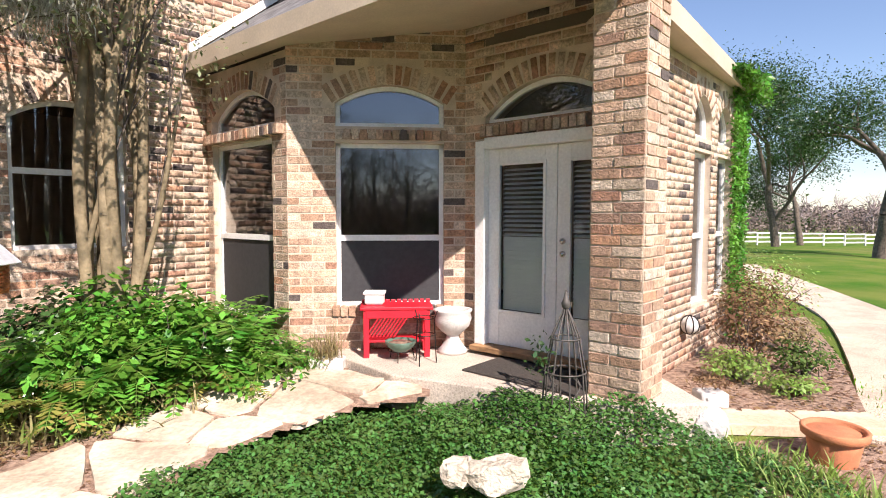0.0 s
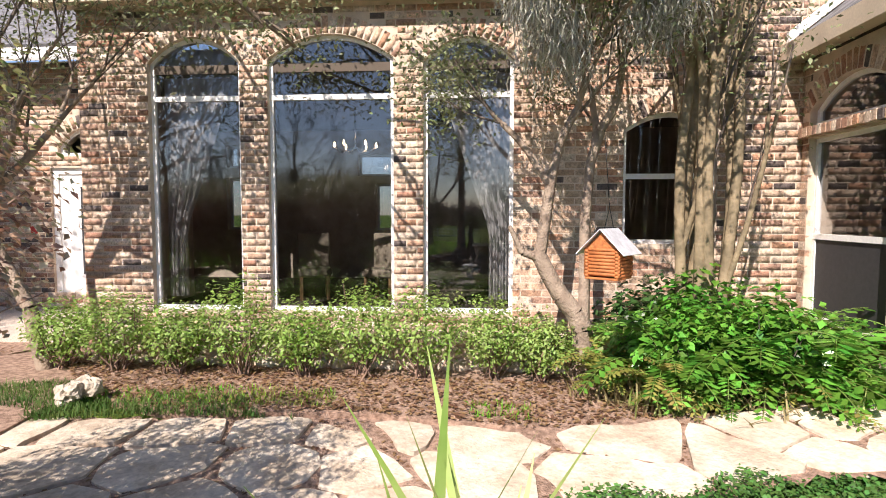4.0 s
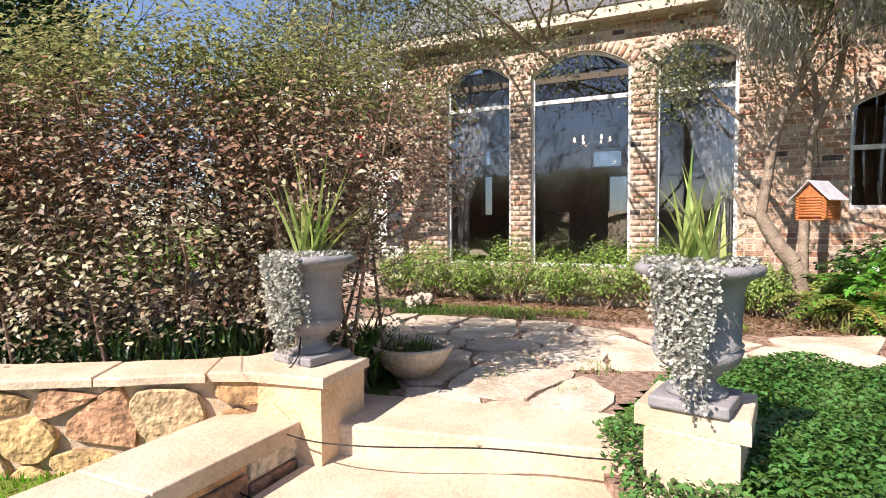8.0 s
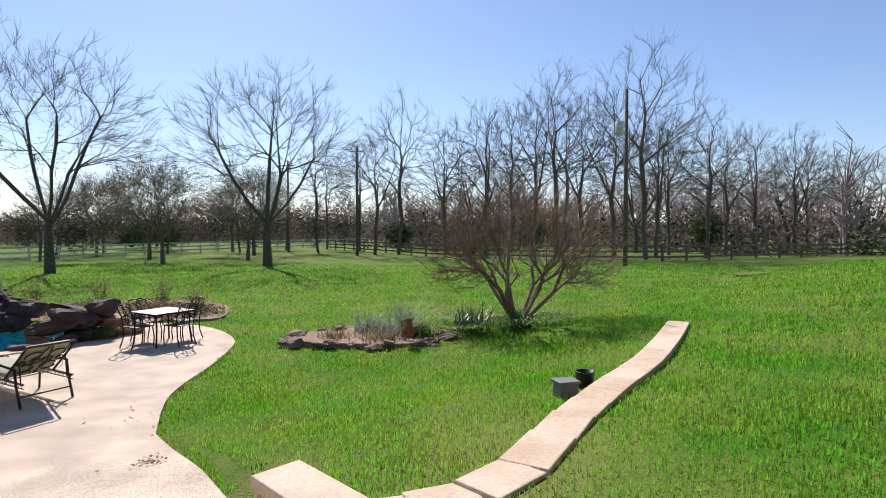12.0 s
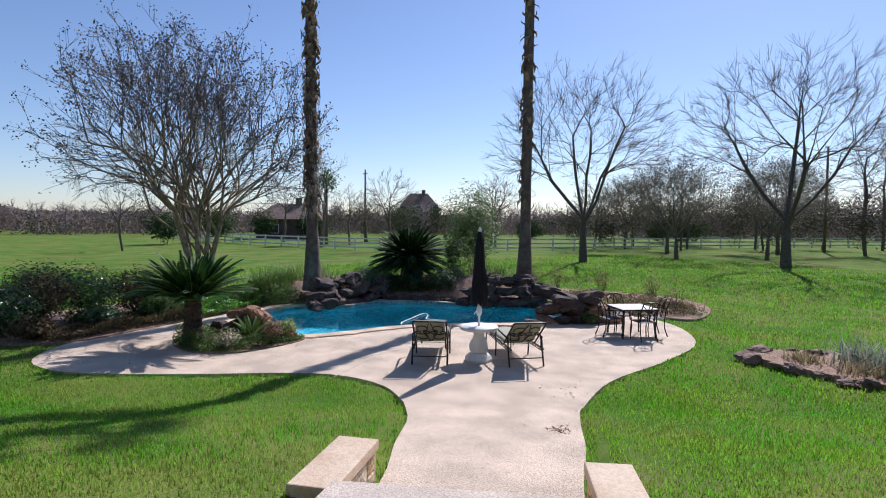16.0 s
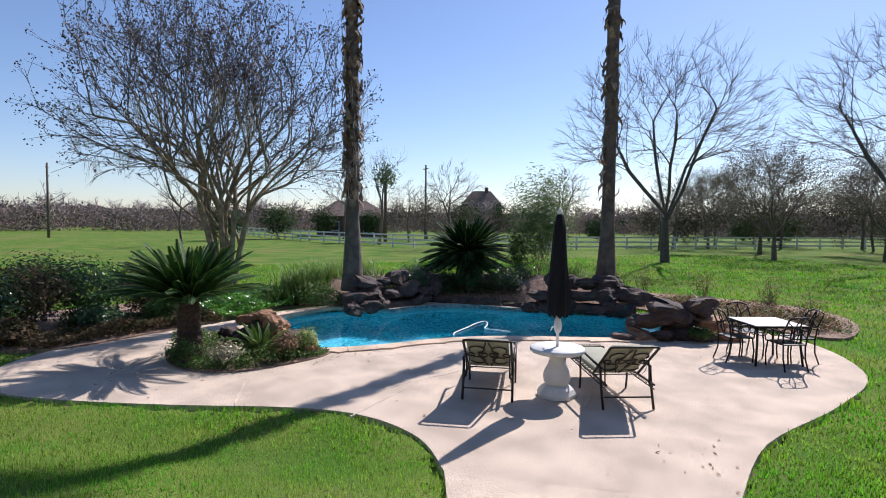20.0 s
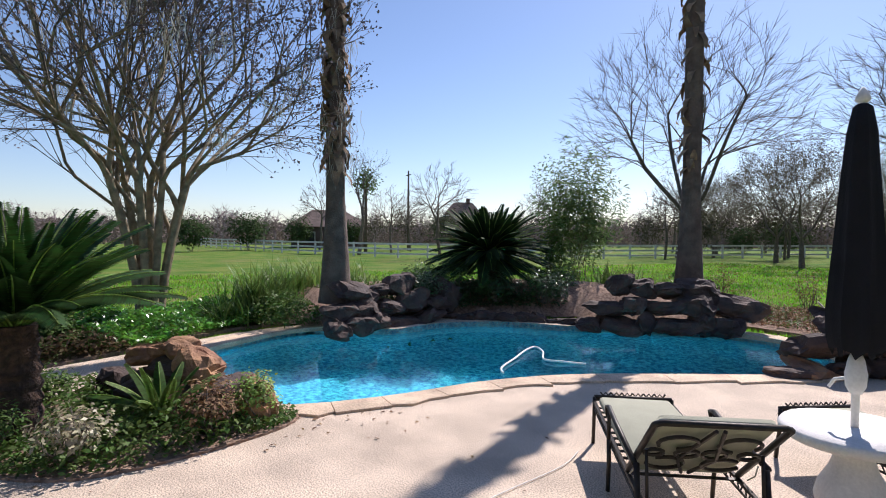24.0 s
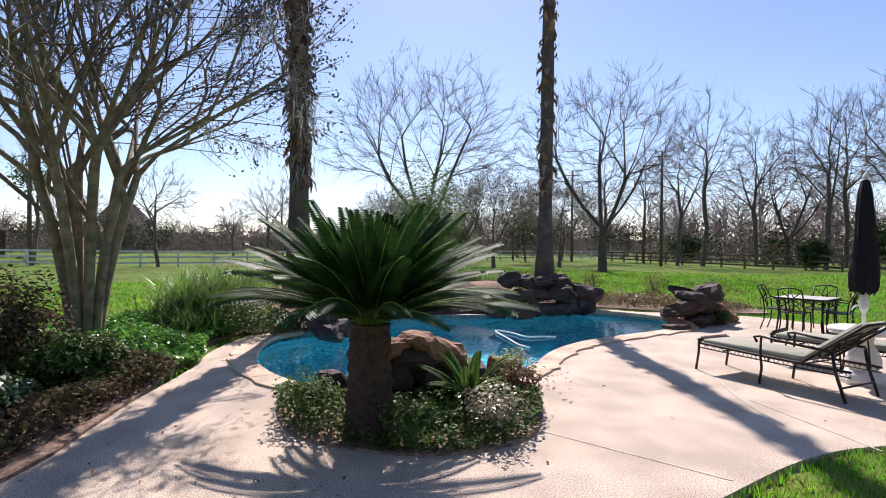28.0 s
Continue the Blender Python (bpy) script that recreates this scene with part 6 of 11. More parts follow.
def lawn_blades():
    rng = np.random.default_rng(5)
    V = []
    spots = np.array([(0.2, -2.5), (2.0, -4.0), (5.2, -4.3), (7.4, -2.0)])
    for x0, x1, y0, y1, den in ((-9, 12, -16, 3, 1500), (-30, 32, -40, 6, 160)):
        n = int((x1 - x0) * (y1 - y0) * den)
        x, y = x0 + rng.random(n) * (x1 - x0), y0 + rng.random(n) * (y1 - y0)
        far = np.min(np.hypot(x[:, None] - spots[:, 0], y[:, None] - spots[:, 1]), 1)
        want = np.minimum(1500, 1500 * (4.5 / np.maximum(far, 1)) ** 1.7)
        core = (x > -9) & (x < 12) & (y > -16) & (y < 3)
        ok = rng.random(n) < (np.maximum(want - 0, 0) / den if den > 500 else np.where(core, 0, np.minimum(1, want / den)))
        x, y, far = x[ok], y[ok], far[ok]
        bad = inside(x, y, UPPER) | inside(x, y, DECK) | inside(x, y, LANE) | inside(x, y, LAND)
        patch = np.sin(x * 2.1 + 1.3 * np.sin(y * 1.7)) * np.sin(y * 2.3 + x * 0.7)
        ok = ~bad & (rng.random(len(x)) < 0.8 + 0.3 * patch)
        x, y, far = x[ok], y[ok], far[ok]
        n = len(x)
        size = 0.044 + 0.0017 * np.minimum(far, 25)
        z = ground_full(x, y)
        az, h = rng.random(n) * 6.283, size * (0.55 + 0.7 * rng.random(n))
        w = 0.009 + 0.0018 * far
        c, s = np.cos(az), np.sin(az)
        lean = 0.6 * h * rng.random(n)
        la = rng.random(n) * 6.283
        V.append(np.stack([np.stack([x - c * w / 2, y - s * w / 2, z - 0.01], 1), np.stack([x + c * w / 2, y + s * w / 2, z - 0.01], 1), np.stack([x + lean * np.cos(la), y + lean * np.sin(la), z + h], 1)], 1).reshape(-1, 3))
    V = np.concatenate(V)
    ob = fast("grass", V, np.arange(len(V)).reshape(-1, 3), M["grass"])
    stuff(ob, "short bright green winter lawn grass", "grass")


lawn_blades()

# ---- ivy bed ----
IVY = [tuple(p) for p in smooth_loop([(-1.95, 0.85), (-1.55, 0.35), (-1.1, 0.2), (-0.75, 0.0), (-0.3, -0.1), (0.15, 0.35), (0.3, 1.2), (0.7, 1.9), (1.5, 2.5), (2.05, 3.1), (2.0, 3.7), (1.7, 4.2), (1.15, 4.3), (0.65, 4.44), (0.3, 4.6), (-0.2, 4.84), (-0.6, 4.75), (-1.15, 4.5), (-1.85, 3.95), (-2.5, 2.6), (-2.6, 1.7)], 4)]


def ivy_z(x, y):
    """Top of the ivy: a low mound that falls away downhill."""
    s = 0.82 * x - 0.57 * y
    edge = np.clip((s + 1.6) / 2.4, 0, 1)
    return 1.30 - 0.06 * edge + 0.24 * np.clip((y - 3.3) / 1.0, 0, 1) * np.clip((x + 0.6) / 0.8, 0, 1) * np.clip((1.75 - x) / 0.5, 0, 1) + 0.05 * np.sin(x * 3.1 + y) * np.cos(y * 2.7) + 0.03 * np.sin(x * 9 + y * 4)


def ivy_bed():
    body = scatter_in(IVY, 5200, np.random.default_rng(2))
    bm_pts = [(p[0], p[1]) for p in IVY]
    base = slab("ground_ivy_bed", bm_pts, 0.7, 1.13, M["soil"])
    tagged(base, "dark soil mound under the ivy", "flower bed", kind="structure")
    rng = np.random.default_rng(3)
    P = scatter_in(IVY, 80000, rng)
    z = ivy_z(P[:, 0], P[:, 1]) - 0.13 * rng.random(len(P)) ** 2
    P = np.concatenate([P + rng.normal(size=P.shape) * 0.03, z[:, None]], 1)
    ob = leaves("ivy_leaves", P, 0.036, M["ivy"], None, up=0.9, aspect=0.62, rng=rng)
    stuff(ob, "dense glossy dark green ivy ground cover", "ivy")


ivy_bed()


def litter():
    """Dry leaves strewn over beds and paths."""
    rng = np.random.default_rng(9)
    sets = [([(-6.3, -0.5), (-5.0, -1.1), (-8.5, -2.6), (-9.5, 1.0), (-8.6, -0.6)], 900, TERRACE + 0.04), ([(-6.6, 0.4), (-5.5, 1.0), (-4.55, 2.25), (-3.4, 3.2), (-2.6, 4.4), (-2.1, 5.3), (-2.6, 5.9), (-5.3, 2.9), (-8.4, 0.4)], 5200, TERRACE + 0.07), (FLAG_AREA, 2600, None), ([(1.8, 4.85), (3.2, 4.75), (4.3, 6.6), (3.2, 7.0), (1.8, 5.4)], 700, 1.285), (HEDGE_BED, 1200, 1.415)]
    pts = []
    for loop, n, z in sets:
        p = scatter_in(loop, n, rng)
        zz = path_z(p[:, 1:2]) + 0.004 if z is None else np.full((n, 1), z)
        pts.append(np.concatenate([p, zz + rng.random((n, 1)) * 0.012], 1))
    ob = leaves("fallen_leaves", np.concatenate(pts), 0.05, M["dry_leaf"], None, up=2.5, aspect=0.55, rng=rng)
    stuff(ob, "fallen dry brown leaves on mulch and stones", "leaf litter")
    # tufts of grass along the bed
    P = scatter_in([(-6.4, 0.3), (-5.6, 1.05), (-4.65, 2.3), (-3.5, 3.25), (-3.8, 3.5), (-5.0, 2.5), (-6.3, 1.1)], 1500, rng)
    P = np.concatenate([P, np.full((1500, 1), TERRACE + 0.06)], 1)
    P = P[(np.sin(P[:, 0] * 3) + np.sin(P[:, 1] * 4)) > -0.2]
    stuff(blades("grass_tufts", P, 0.07, 0.008, M["grass"], None, 0.6, rng), "tufts of green grass at the bed's edge", "grass")


litter()


def dark_tufts():
    """Low dark grass along the shaded edge of the house bed, and weeds in the path joints."""
    rng = np.random.default_rng(19)
    P = scatter_in([(-7.3, -0.35), (-6.1, -0.2), (-5.55, 0.85), (-4.75, 1.75), (-5.1, 2.0), (-6.0, 1.1), (-7.1, 0.25)], 5200, rng)
    P = np.concatenate([P, np.full((len(P), 1), TERRACE + 0.05)], 1)
    stuff(blades("mondo_grass", P[(np.sin(P[:, 0] * 4.3 + P[:, 1]) + np.sin(P[:, 1] * 6.1)) > -0.9], 0.085, 0.008, M["mid_leaf"], None, 0.7, rng, 0.35), "dark low border grass along the shaded path", "grass")
    Q = scatter_in([(-3.6, -0.3), (-2.3, 0.3), (-2.5, 1.3), (-3.4, 1.2)], 500, rng)
    Q = Q[np.sin(Q[:, 0] * 6) * np.sin(Q[:, 1] * 7) > 0.35]
    stuff(blades("weed_tufts", np.concatenate([Q, np.full((len(Q), 1), TERRACE + 0.02)], 1), 0.07, 0.008, M["shrub"], None, 0.7, rng, 0.3), "small weeds in the joints of the path", "weeds")


dark_tufts()


# ---- shrubs and beds by the house ----
def bush(name, x, y, z, rx, ry, h, n, size, mat, label, cat="shrub", seed=1, stems=True, aspect=0.5, hollow=0.55, up=0.4, twig="twig"):
    """A rounded, gappy bush of stems and small leaves."""
    rng = np.random.default_rng(seed)
    th = empty(name, pose(x, y, z))
    tagged(th, label, cat)
    lumps = rng.normal(size=(9, 3))
    lumps /= np.linalg.norm(lumps, axis=1, keepdims=True)
    lumps[:, 2] = np.abs(lumps[:, 2])
    d = rng.normal(size=(n, 3))
    d /= np.linalg.norm(d, axis=1, keepdims=True)
    d[:, 2] = np.where(rng.random(n) < 0.25, -np.abs(d[:, 2]) * 0.75, np.abs(d[:, 2]))
    r = (hollow + (1 - hollow) * rng.random(n)) * (0.8 + 0.3 * np.max(d @ lumps.T, 1) ** 3 + 0.12 * np.sin(d[:, 0] * 9 + d[:, 1] * 7))
    P = d * r[:, None] * np.array([rx, ry, h * 0.55]) + np.array([0, 0, h * 0.45])
    P[:, 2] = np.maximum(P[:, 2], 0.03)
    leaves("foliage", P, size, mat, th, up=up, aspect=aspect, out=d, rng=rng)
    if stems:
        segs = []
        for k in range(14):
            t = P[rng.integers(n)]
            a = np.array([rng.normal() * rx * 0.12, rng.normal() * ry * 0.12, 0])
            m = (a + t) / 2 + rng.normal(size=3) * 0.04
            segs.append((*a, *m, 0.012, 0.008))
            segs.append((*m, *t, 0.008, 0.003))
        tubes("stemwork", segs, M[twig], th, 4)
    return th


for k, (u, n, s, h) in enumerate([(-4.75, 5.85, 0.42, 0.66), (-4.1, 5.8, 0.48, 0.78), (-3.4, 5.75, 0.40, 0.66), (-2.75, 5.75, 0.50, 0.84), (-2.1, 5.75, 0.42, 0.70), (-1.5, 5.8, 0.48, 0.82), (-0.85, 5.75, 0.50, 0.84), (-0.2, 5.8, 0.42, 0.72), (0.3, 5.75, 0.38, 0.60)]):
    p = hu(u, n + 0.15)
    bush("shrub", p.x, p.y, TERRACE + 0.05, s * 0.92, s * 0.92, h * 1.16, 2500, 0.044, M["shrub"], "low pale green shrub in front of the tall windows", seed=40 + k, hollow=0.45, twig="twig_red")["group"] = "row of low shrubs"


def fern_clump(x, y, z, r, n, seed, mat="fern", height=0.9):
    """Arching pinnate fronds in a loose mound."""
    rng = np.random.default_rng(seed)
    th = empty("fern", pose(x, y, z))
    tagged(th, "large glossy green holly-fern clump in the house bed" if mat == "fern" else "yellowing fern clump drooping over the mulch", "fern", group="ferns in the house bed")
    V, F = [], []
    rib = []
    for k in range(n):
        az = rng.random() * 6.283
        L = height * (0.7 + 0.6 * rng.random())
        base = np.array([rng.normal() * r * 0.25, rng.normal() * r * 0.25, rng.random() * 0.25])
        pos, ang = base, 0.15 + rng.random() * 0.75
        hd = np.array([np.cos(az), np.sin(az), 0])
        sd = np.array([-np.sin(az), np.cos(az), 0])
        m = 15
        for j in range(m):
            step = (hd * np.sin(ang) + np.array([0, 0, 1]) * np.cos(ang)) * L / m
            nxt = pos + step
            rib.append((*pos, *nxt, 0.004, 0.003))
            w = L * 0.135 * (1 - (j / m - 0.35) ** 2 * 1.6) * rng.uniform(0.8, 1.2)
            t = step / np.linalg.norm(step)
            if j > 1:
                for s in (1, -1):
                    a = pos
                    tip = pos + sd * s * w + t * w * 0.45 - np.array([0, 0, 1]) * w * 0.12
                    up = np.cross(t, sd)
                    b0, b1 = pos + t * w * 0.0, pos + t * w * 0.30
                    midp = (a + tip) / 2
                    k0 = len(V)
                    V += [a, midp - t * w * 0.24, tip, midp + t * w * 0.30]
                    F.append((k0, k0 + 1, k0 + 2, k0 + 3))
            pos = nxt
            ang = min(ang + 0.095 + rng.random() * 0.05, 2.3)
    fast("frondage", V, F, M[mat], th)["kind"] = "stuff"
    tubes("frond_ribs", rib, M["shrub"], th, 3)
    return th


FERNS = [(-2.9, 5.0, 0.65, 46, 1.0), (-2.55, 5.35, 0.6, 44, 1.05), (-2.3, 5.7, 0.5, 40, 0.95), (-3.2, 4.75, 0.6, 40, 0.9), (-2.75, 5.75, 0.6, 44, 1.05), (-3.5, 5.2, 0.6, 40, 0.95), (-3.1, 5.6, 0.6, 44, 1.05), (-3.85, 4.9, 0.5, 34, 0.85), (-3.3, 6.1, 0.5, 36, 0.95), (-2.85, 6.25, 0.5, 40, 1.0)]
for k, (x, y, r, n, h) in enumerate(FERNS):
    fern_clump(x, y, TERRACE + 0.05, r, n + 14, 60 + k, "fern", h * 0.98)
for k, (x, y) in enumerate([(-2.35, 4.95), (-2.75, 4.6), (-3.15, 4.35), (-2.1, 5.3), (-3.55, 4.25), (-1.95, 5.65)]):
    fern_clump(x, y, TERRACE + 0.05, 0.35, 26, 80 + k, "fern_old" if k % 2 == 0 else "fern", 0.55)


def strap_clump(x, y, z, n, L, w, mat, label, seed, lean=0.5, r=0.35, cat="plant", group=""):
    rng = np.random.default_rng(seed)
    th = empty("strap_clump", pose(x, y, z))
    tagged(th, label, cat, group)
    P = np.concatenate([rng.normal(size=(n, 2)) * r * 0.5, np.zeros((n, 1))], 1)
    blades("leafage", P, L, w, M[mat], th, lean, rng, 0.28, segs=4)["kind"] = "stuff"
    return th


def bed_fillers():
    """Broad-leaved seedlings, dark shade plants and yellow straps among the ferns."""
    for k, (x, y, r, h, n, size, m) in enumerate(((-3.75, 4.72, 0.42, 0.55, 900, 0.085, "shrub"), (-3.35, 4.62, 0.40, 0.75, 900, 0.09, "fern"), (-3.0, 4.75, 0.45, 0.95, 1100, 0.085, "fern"), (-2.6, 5.1, 0.45, 1.05, 1200, 0.08, "fern"), (-4.0, 5.35, 0.50, 0.95, 1200, 0.08, "dark_leaf"), (-3.7, 5.55, 0.50, 1.05, 1200, 0.08, "dark_leaf"), (-3.3, 5.3, 0.45, 1.15, 1200, 0.085, "fern"), (-4.3, 5.0, 0.38, 0.5, 700, 0.075, "dark_leaf"))):
        bush("bed_plant", x, y, TERRACE + 0.05, r, r, h, n, size, M[m], "broad-leaved green plant crowded among the ferns", "plant", seed=400 + k, hollow=0.3, aspect=0.6)["group"] = "leafy plants in the house bed"
    for k, (x, y) in enumerate(((-2.15, 5.05), (-2.45, 4.72), (-2.95, 4.38), (-3.35, 4.28), (-1.95, 5.42))):
        strap_clump(x, y, TERRACE + 0.05, 150, 0.42, 0.02, "straw" if k % 2 else "yucca", "drooping yellowed grassy clump at the fern bed's edge", 420 + k, 0.75, 0.34, group="grassy clumps in the house bed")


bed_fillers()


# ---- trees by the house ----
def moss_strands(name, P, L, parent, n=5, seed=1):
    """Hanging grey moss at points P."""
    rng = np.random.default_rng(seed)
    V, F = [], []
    for p in P:
        for k in range(n):
            q = np.array(p) + rng.normal(size=3) * np.array([0.12, 0.12, 0.09])
            ll = L * (0.4 + 0.8 * rng.random())
            w = 0.004 + 0.006 * rng.random()
            a = rng.random() * 3.14
            s = np.array([np.cos(a), np.sin(a), 0]) * w
            for j in range(4):
                q2 = q - np.array([0, 0, ll / 4]) + rng.normal(size=3) * 0.03
                f0, f1 = 1 - j / 4.2, 1 - (j + 1) / 4.2
                k0 = len(V)
                V += [q - s * f0, q + s * f0, q2 + s * f1, q2 - s * f1]
                F.append((k0, k0 + 1, k0 + 2, k0 + 3))
                q = q2
    return fast(name, V, F, M["moss"], parent)


def yaupon():
    """The leaning small tree before the windows, with the birdhouse limb."""
    rng = random.Random(3)
    th = empty("small_tree", pose(-4.12, 4.48, TERRACE))
    tagged(th, "leaning small tree with pale bark and sparse leaves", "tree")
    segs, tips = [], []
    path = [(0, 0, 0), (0.05, 0.02, 0.28), (0.04, 0.0, 0.55), (-0.02, -0.04, 0.72), (-0.12, -0.13, 0.88), (-0.21, -0.21, 1.08), (-0.28, -0.28, 1.28)]
    for p, q, r in zip(path, path[1:], (0.125, 0.11, 0.105, 0.10, 0.09, 0.085)):
        segs.append((*p, *q, r, r - 0.008))
    segs.append((-0.28, -0.28, 1.26, -0.34, -0.46, 1.32, 0.045, 0.035))
    segs.append((-0.34, -0.46, 1.32, -0.39, -0.59, 1.58, 0.035, 0.022))
    segs.append((-0.28, -0.28, 1.26, -0.24, -0.18, 1.98, 0.065, 0.055))
    grow(rng, (-0.24, -0.18, 1.98), (0.05, 0.03, 1), 0.8, 0.055, 3, segs, 0.55, 3, 0.06, 0.72, 0.12, 4, tips)
    grow(rng, (-0.08, 0.22, 2.2), (0.12, 0.12, 0.9), 0.8, 0.045, 3, segs, 0.55, 3, 0.06, 0.72, 0.12, 4, tips)
    grow(rng, (0.0, 0.28, 2.55), (0.5, 0.5, 0.9), 0.8, 0.05, 3, segs, 0.5, 3, 0.05, 0.72, 0.12, 4, tips)
    grow(rng, (-0.24, -0.18, 1.98), (-0.2, -0.35, 0.8), 0.8, 0.045, 3, segs, 0.55, 3, 0.08, 0.72, 0.12, 4, tips)
    segs.append((0.05, 0.01, 0.58, -0.07, 0.15, 1.58, 0.06, 0.055))
    segs.append((-0.07, 0.15, 1.58, -0.08, 0.23, 2.21, 0.055, 0.05))
    segs.append((-0.08, 0.23, 2.21, 0.01, 0.30, 2.58, 0.05, 0.045))
    split_tubes(th, segs, M["bark_pale"], 0.02, M["twig"])
    T = np.array([tuple(t) for t in tips])
    T = T[T[:, 2] > 2.2]
    nr = np.random.default_rng(4)
    P = (T[:, None] + nr.normal(size=(len(T), 80, 3)) * 0.20).reshape(-1, 3)
    leaves("foliage", P, 0.05, M["dusty_leaf"], th, up=0.3, rng=nr)
    # upper boughs towards the path, whose shade dapples the wall
    crown, high = np.array([-0.1, 0.1, 3.2]), []
    C = []
    for k in range(34):
        q = hu(-0.7 + 2.5 * nr.random(), 3.9 + 1.4 * nr.random(), 4.85 + 0.9 * nr.random())
        C.append((q.x + 4.12, q.y - 4.48, q.z - TERRACE))
    C = np.array(C)
    for k, c in enumerate(C):
        b = crown if k < 6 else C[int(nr.integers(k))]
        high.append((*b, *c, 0.022, 0.010))
    tubes("bough", high, M["bark_pale"], th, 5)
    leaves("bough_foliage", (C[:, None] + nr.normal(size=(len(C), 130, 3)) * np.array([0.26, 0.26, 0.18])).reshape(-1, 3), 0.055, M["dusty_leaf"], th, rng=nr)
    top = np.concatenate([T[nr.choice(len(T), 3)]] + [np.array(c) + nr.normal(size=(9, 3)) * np.array([0.12, 0.12, 0.16]) for c in ((-0.01, -0.36, 3.3), (0.62, 0.24, 3.6), (-0.12, -0.6, 3.6), (0.75, 0.0, 3.5))])
    moss_strands("hanging_moss", top, 0.26, th, 80, 5)["kind"] = "stuff"
    return th


M["bark_pale"] = material("pale_lichened_bark", (0.34, 0.27, 0.20), 0.9, second=(0.20, 0.15, 0.11), scale=8, bump=0.9, bump_scale=45)
M["dusty_leaf"] = leaf_mat("dusty_olive_leaf", (0.15, 0.19, 0.07), (0.26, 0.27, 0.15), 0.5, 0.35, island=0.35)
yaupon()


def crape_cluster():
    """The multi-stemmed crape myrtle beside the small window."""
    rng = random.Random(9)
    th = empty("crape_myrtle", pose(-3.42, 5.5, TERRACE))
    tagged(th, "multi-stemmed crape myrtle with smooth tan bark by the wall", "tree")
    segs, tips = [], []
    for k in range(8):
        a = k * 0.785 + 0.3
        b = (0.13 * math.cos(a), 0.13 * math.sin(a), 0)
        grow(rng, b, (0.07 * math.cos(a), 0.07 * math.sin(a), 1), 3.0, 0.062, 3, segs, 0.30, 3, 0.10, 0.52, 0.035, 7, tips, 0.72)
    split_tubes(th, segs, M["crape_bark"], 0.016, M["twig"])
    T = np.array([tuple(t) for t in tips])
    nr = np.random.default_rng(14)
    T = T[T[:, 2] > 2.9]
    P = (T[:, None] + nr.normal(size=(len(T), 45, 3)) * 0.28).reshape(-1, 3)
    leaves("foliage", P, 0.05, M["dusty_leaf"], th, rng=nr)
    return th


crape_cluster()


def courtyard_tree():
    """Leaning stem left of the windows whose canopy shades the long wall."""
    rng = random.Random(19)
    th = empty("courtyard_tree", pose(-7.7, 0.2, TERRACE))
    tagged(th, "leaning small tree with red-flecked leaves before the wing", "tree")
    segs, tips = [], []
    path = [(0, 0, 0), (-0.12, -0.12, 0.7), (-0.45, -0.38, 1.35), (-0.5, -0.42, 1.9)]
    for p, q, r in zip(path, path[1:], (0.085, 0.07, 0.06)):
        segs.append((*p, *q, r, r - 0.01))
    for w in ((0.45, 0.35, 0.9), (-0.3, -0.4, 0.9), (0.2, 0.7, 0.7), (0.75, 0.1, 0.75), (0.6, -0.3, 0.9), (0.9, 0.5, 1.0)):
        grow(rng, path[-1], w, 1.05, 0.05, 4, segs, 0.5, 3, 0.05, 0.74, 0.12, 4, tips)
    split_tubes(th, segs, M["bark_pale"], 0.018, M["twig"])
    T = np.array([tuple(t) for t in tips])
    nr = np.random.default_rng(24)
    P = (T[:, None] + nr.normal(size=(len(T), 20, 3)) * 0.28).reshape(-1, 3)
    leaves("foliage", P, 0.055, M["dusty_leaf"], th, rng=nr)
    # long boughs that reach along the windows
    at, boughs, C = np.array([-0.5, -0.42, 1.9]), [], []
    for k in range(46):
        f = k / 46
        q = hu(-5.4 + 5.4 * f + nr.normal() * 0.25, 5.3 + nr.normal() * 0.55, 0)
        C.append((q.x + 7.7, q.y - 0.2, 3.9 + 0.5 * nr.random() + 0.5 * math.sin(f * 9)))
    C = np.array(C)
    for k, c in enumerate(C):
        b = at if k < 3 else C[max(0, k - 1 - int(nr.integers(3)))]
        m = (b + c) / 2 + nr.normal(size=3) * 0.08
        boughs += [(*b, *m, 0.028 - 0.0003 * k, 0.02), (*m, *c, 0.02, 0.012)]
    tubes("bough", boughs, M["bark_pale"], th, 5)
    Q = (C[:, None] + nr.normal(size=(len(C), 150, 3)) * np.array([0.30, 0.30, 0.20])).reshape(-1, 3)
    leaves("bough_foliage", Q, 0.06, M["dusty_leaf"], th, rng=nr)
    return th


courtyard_tree()


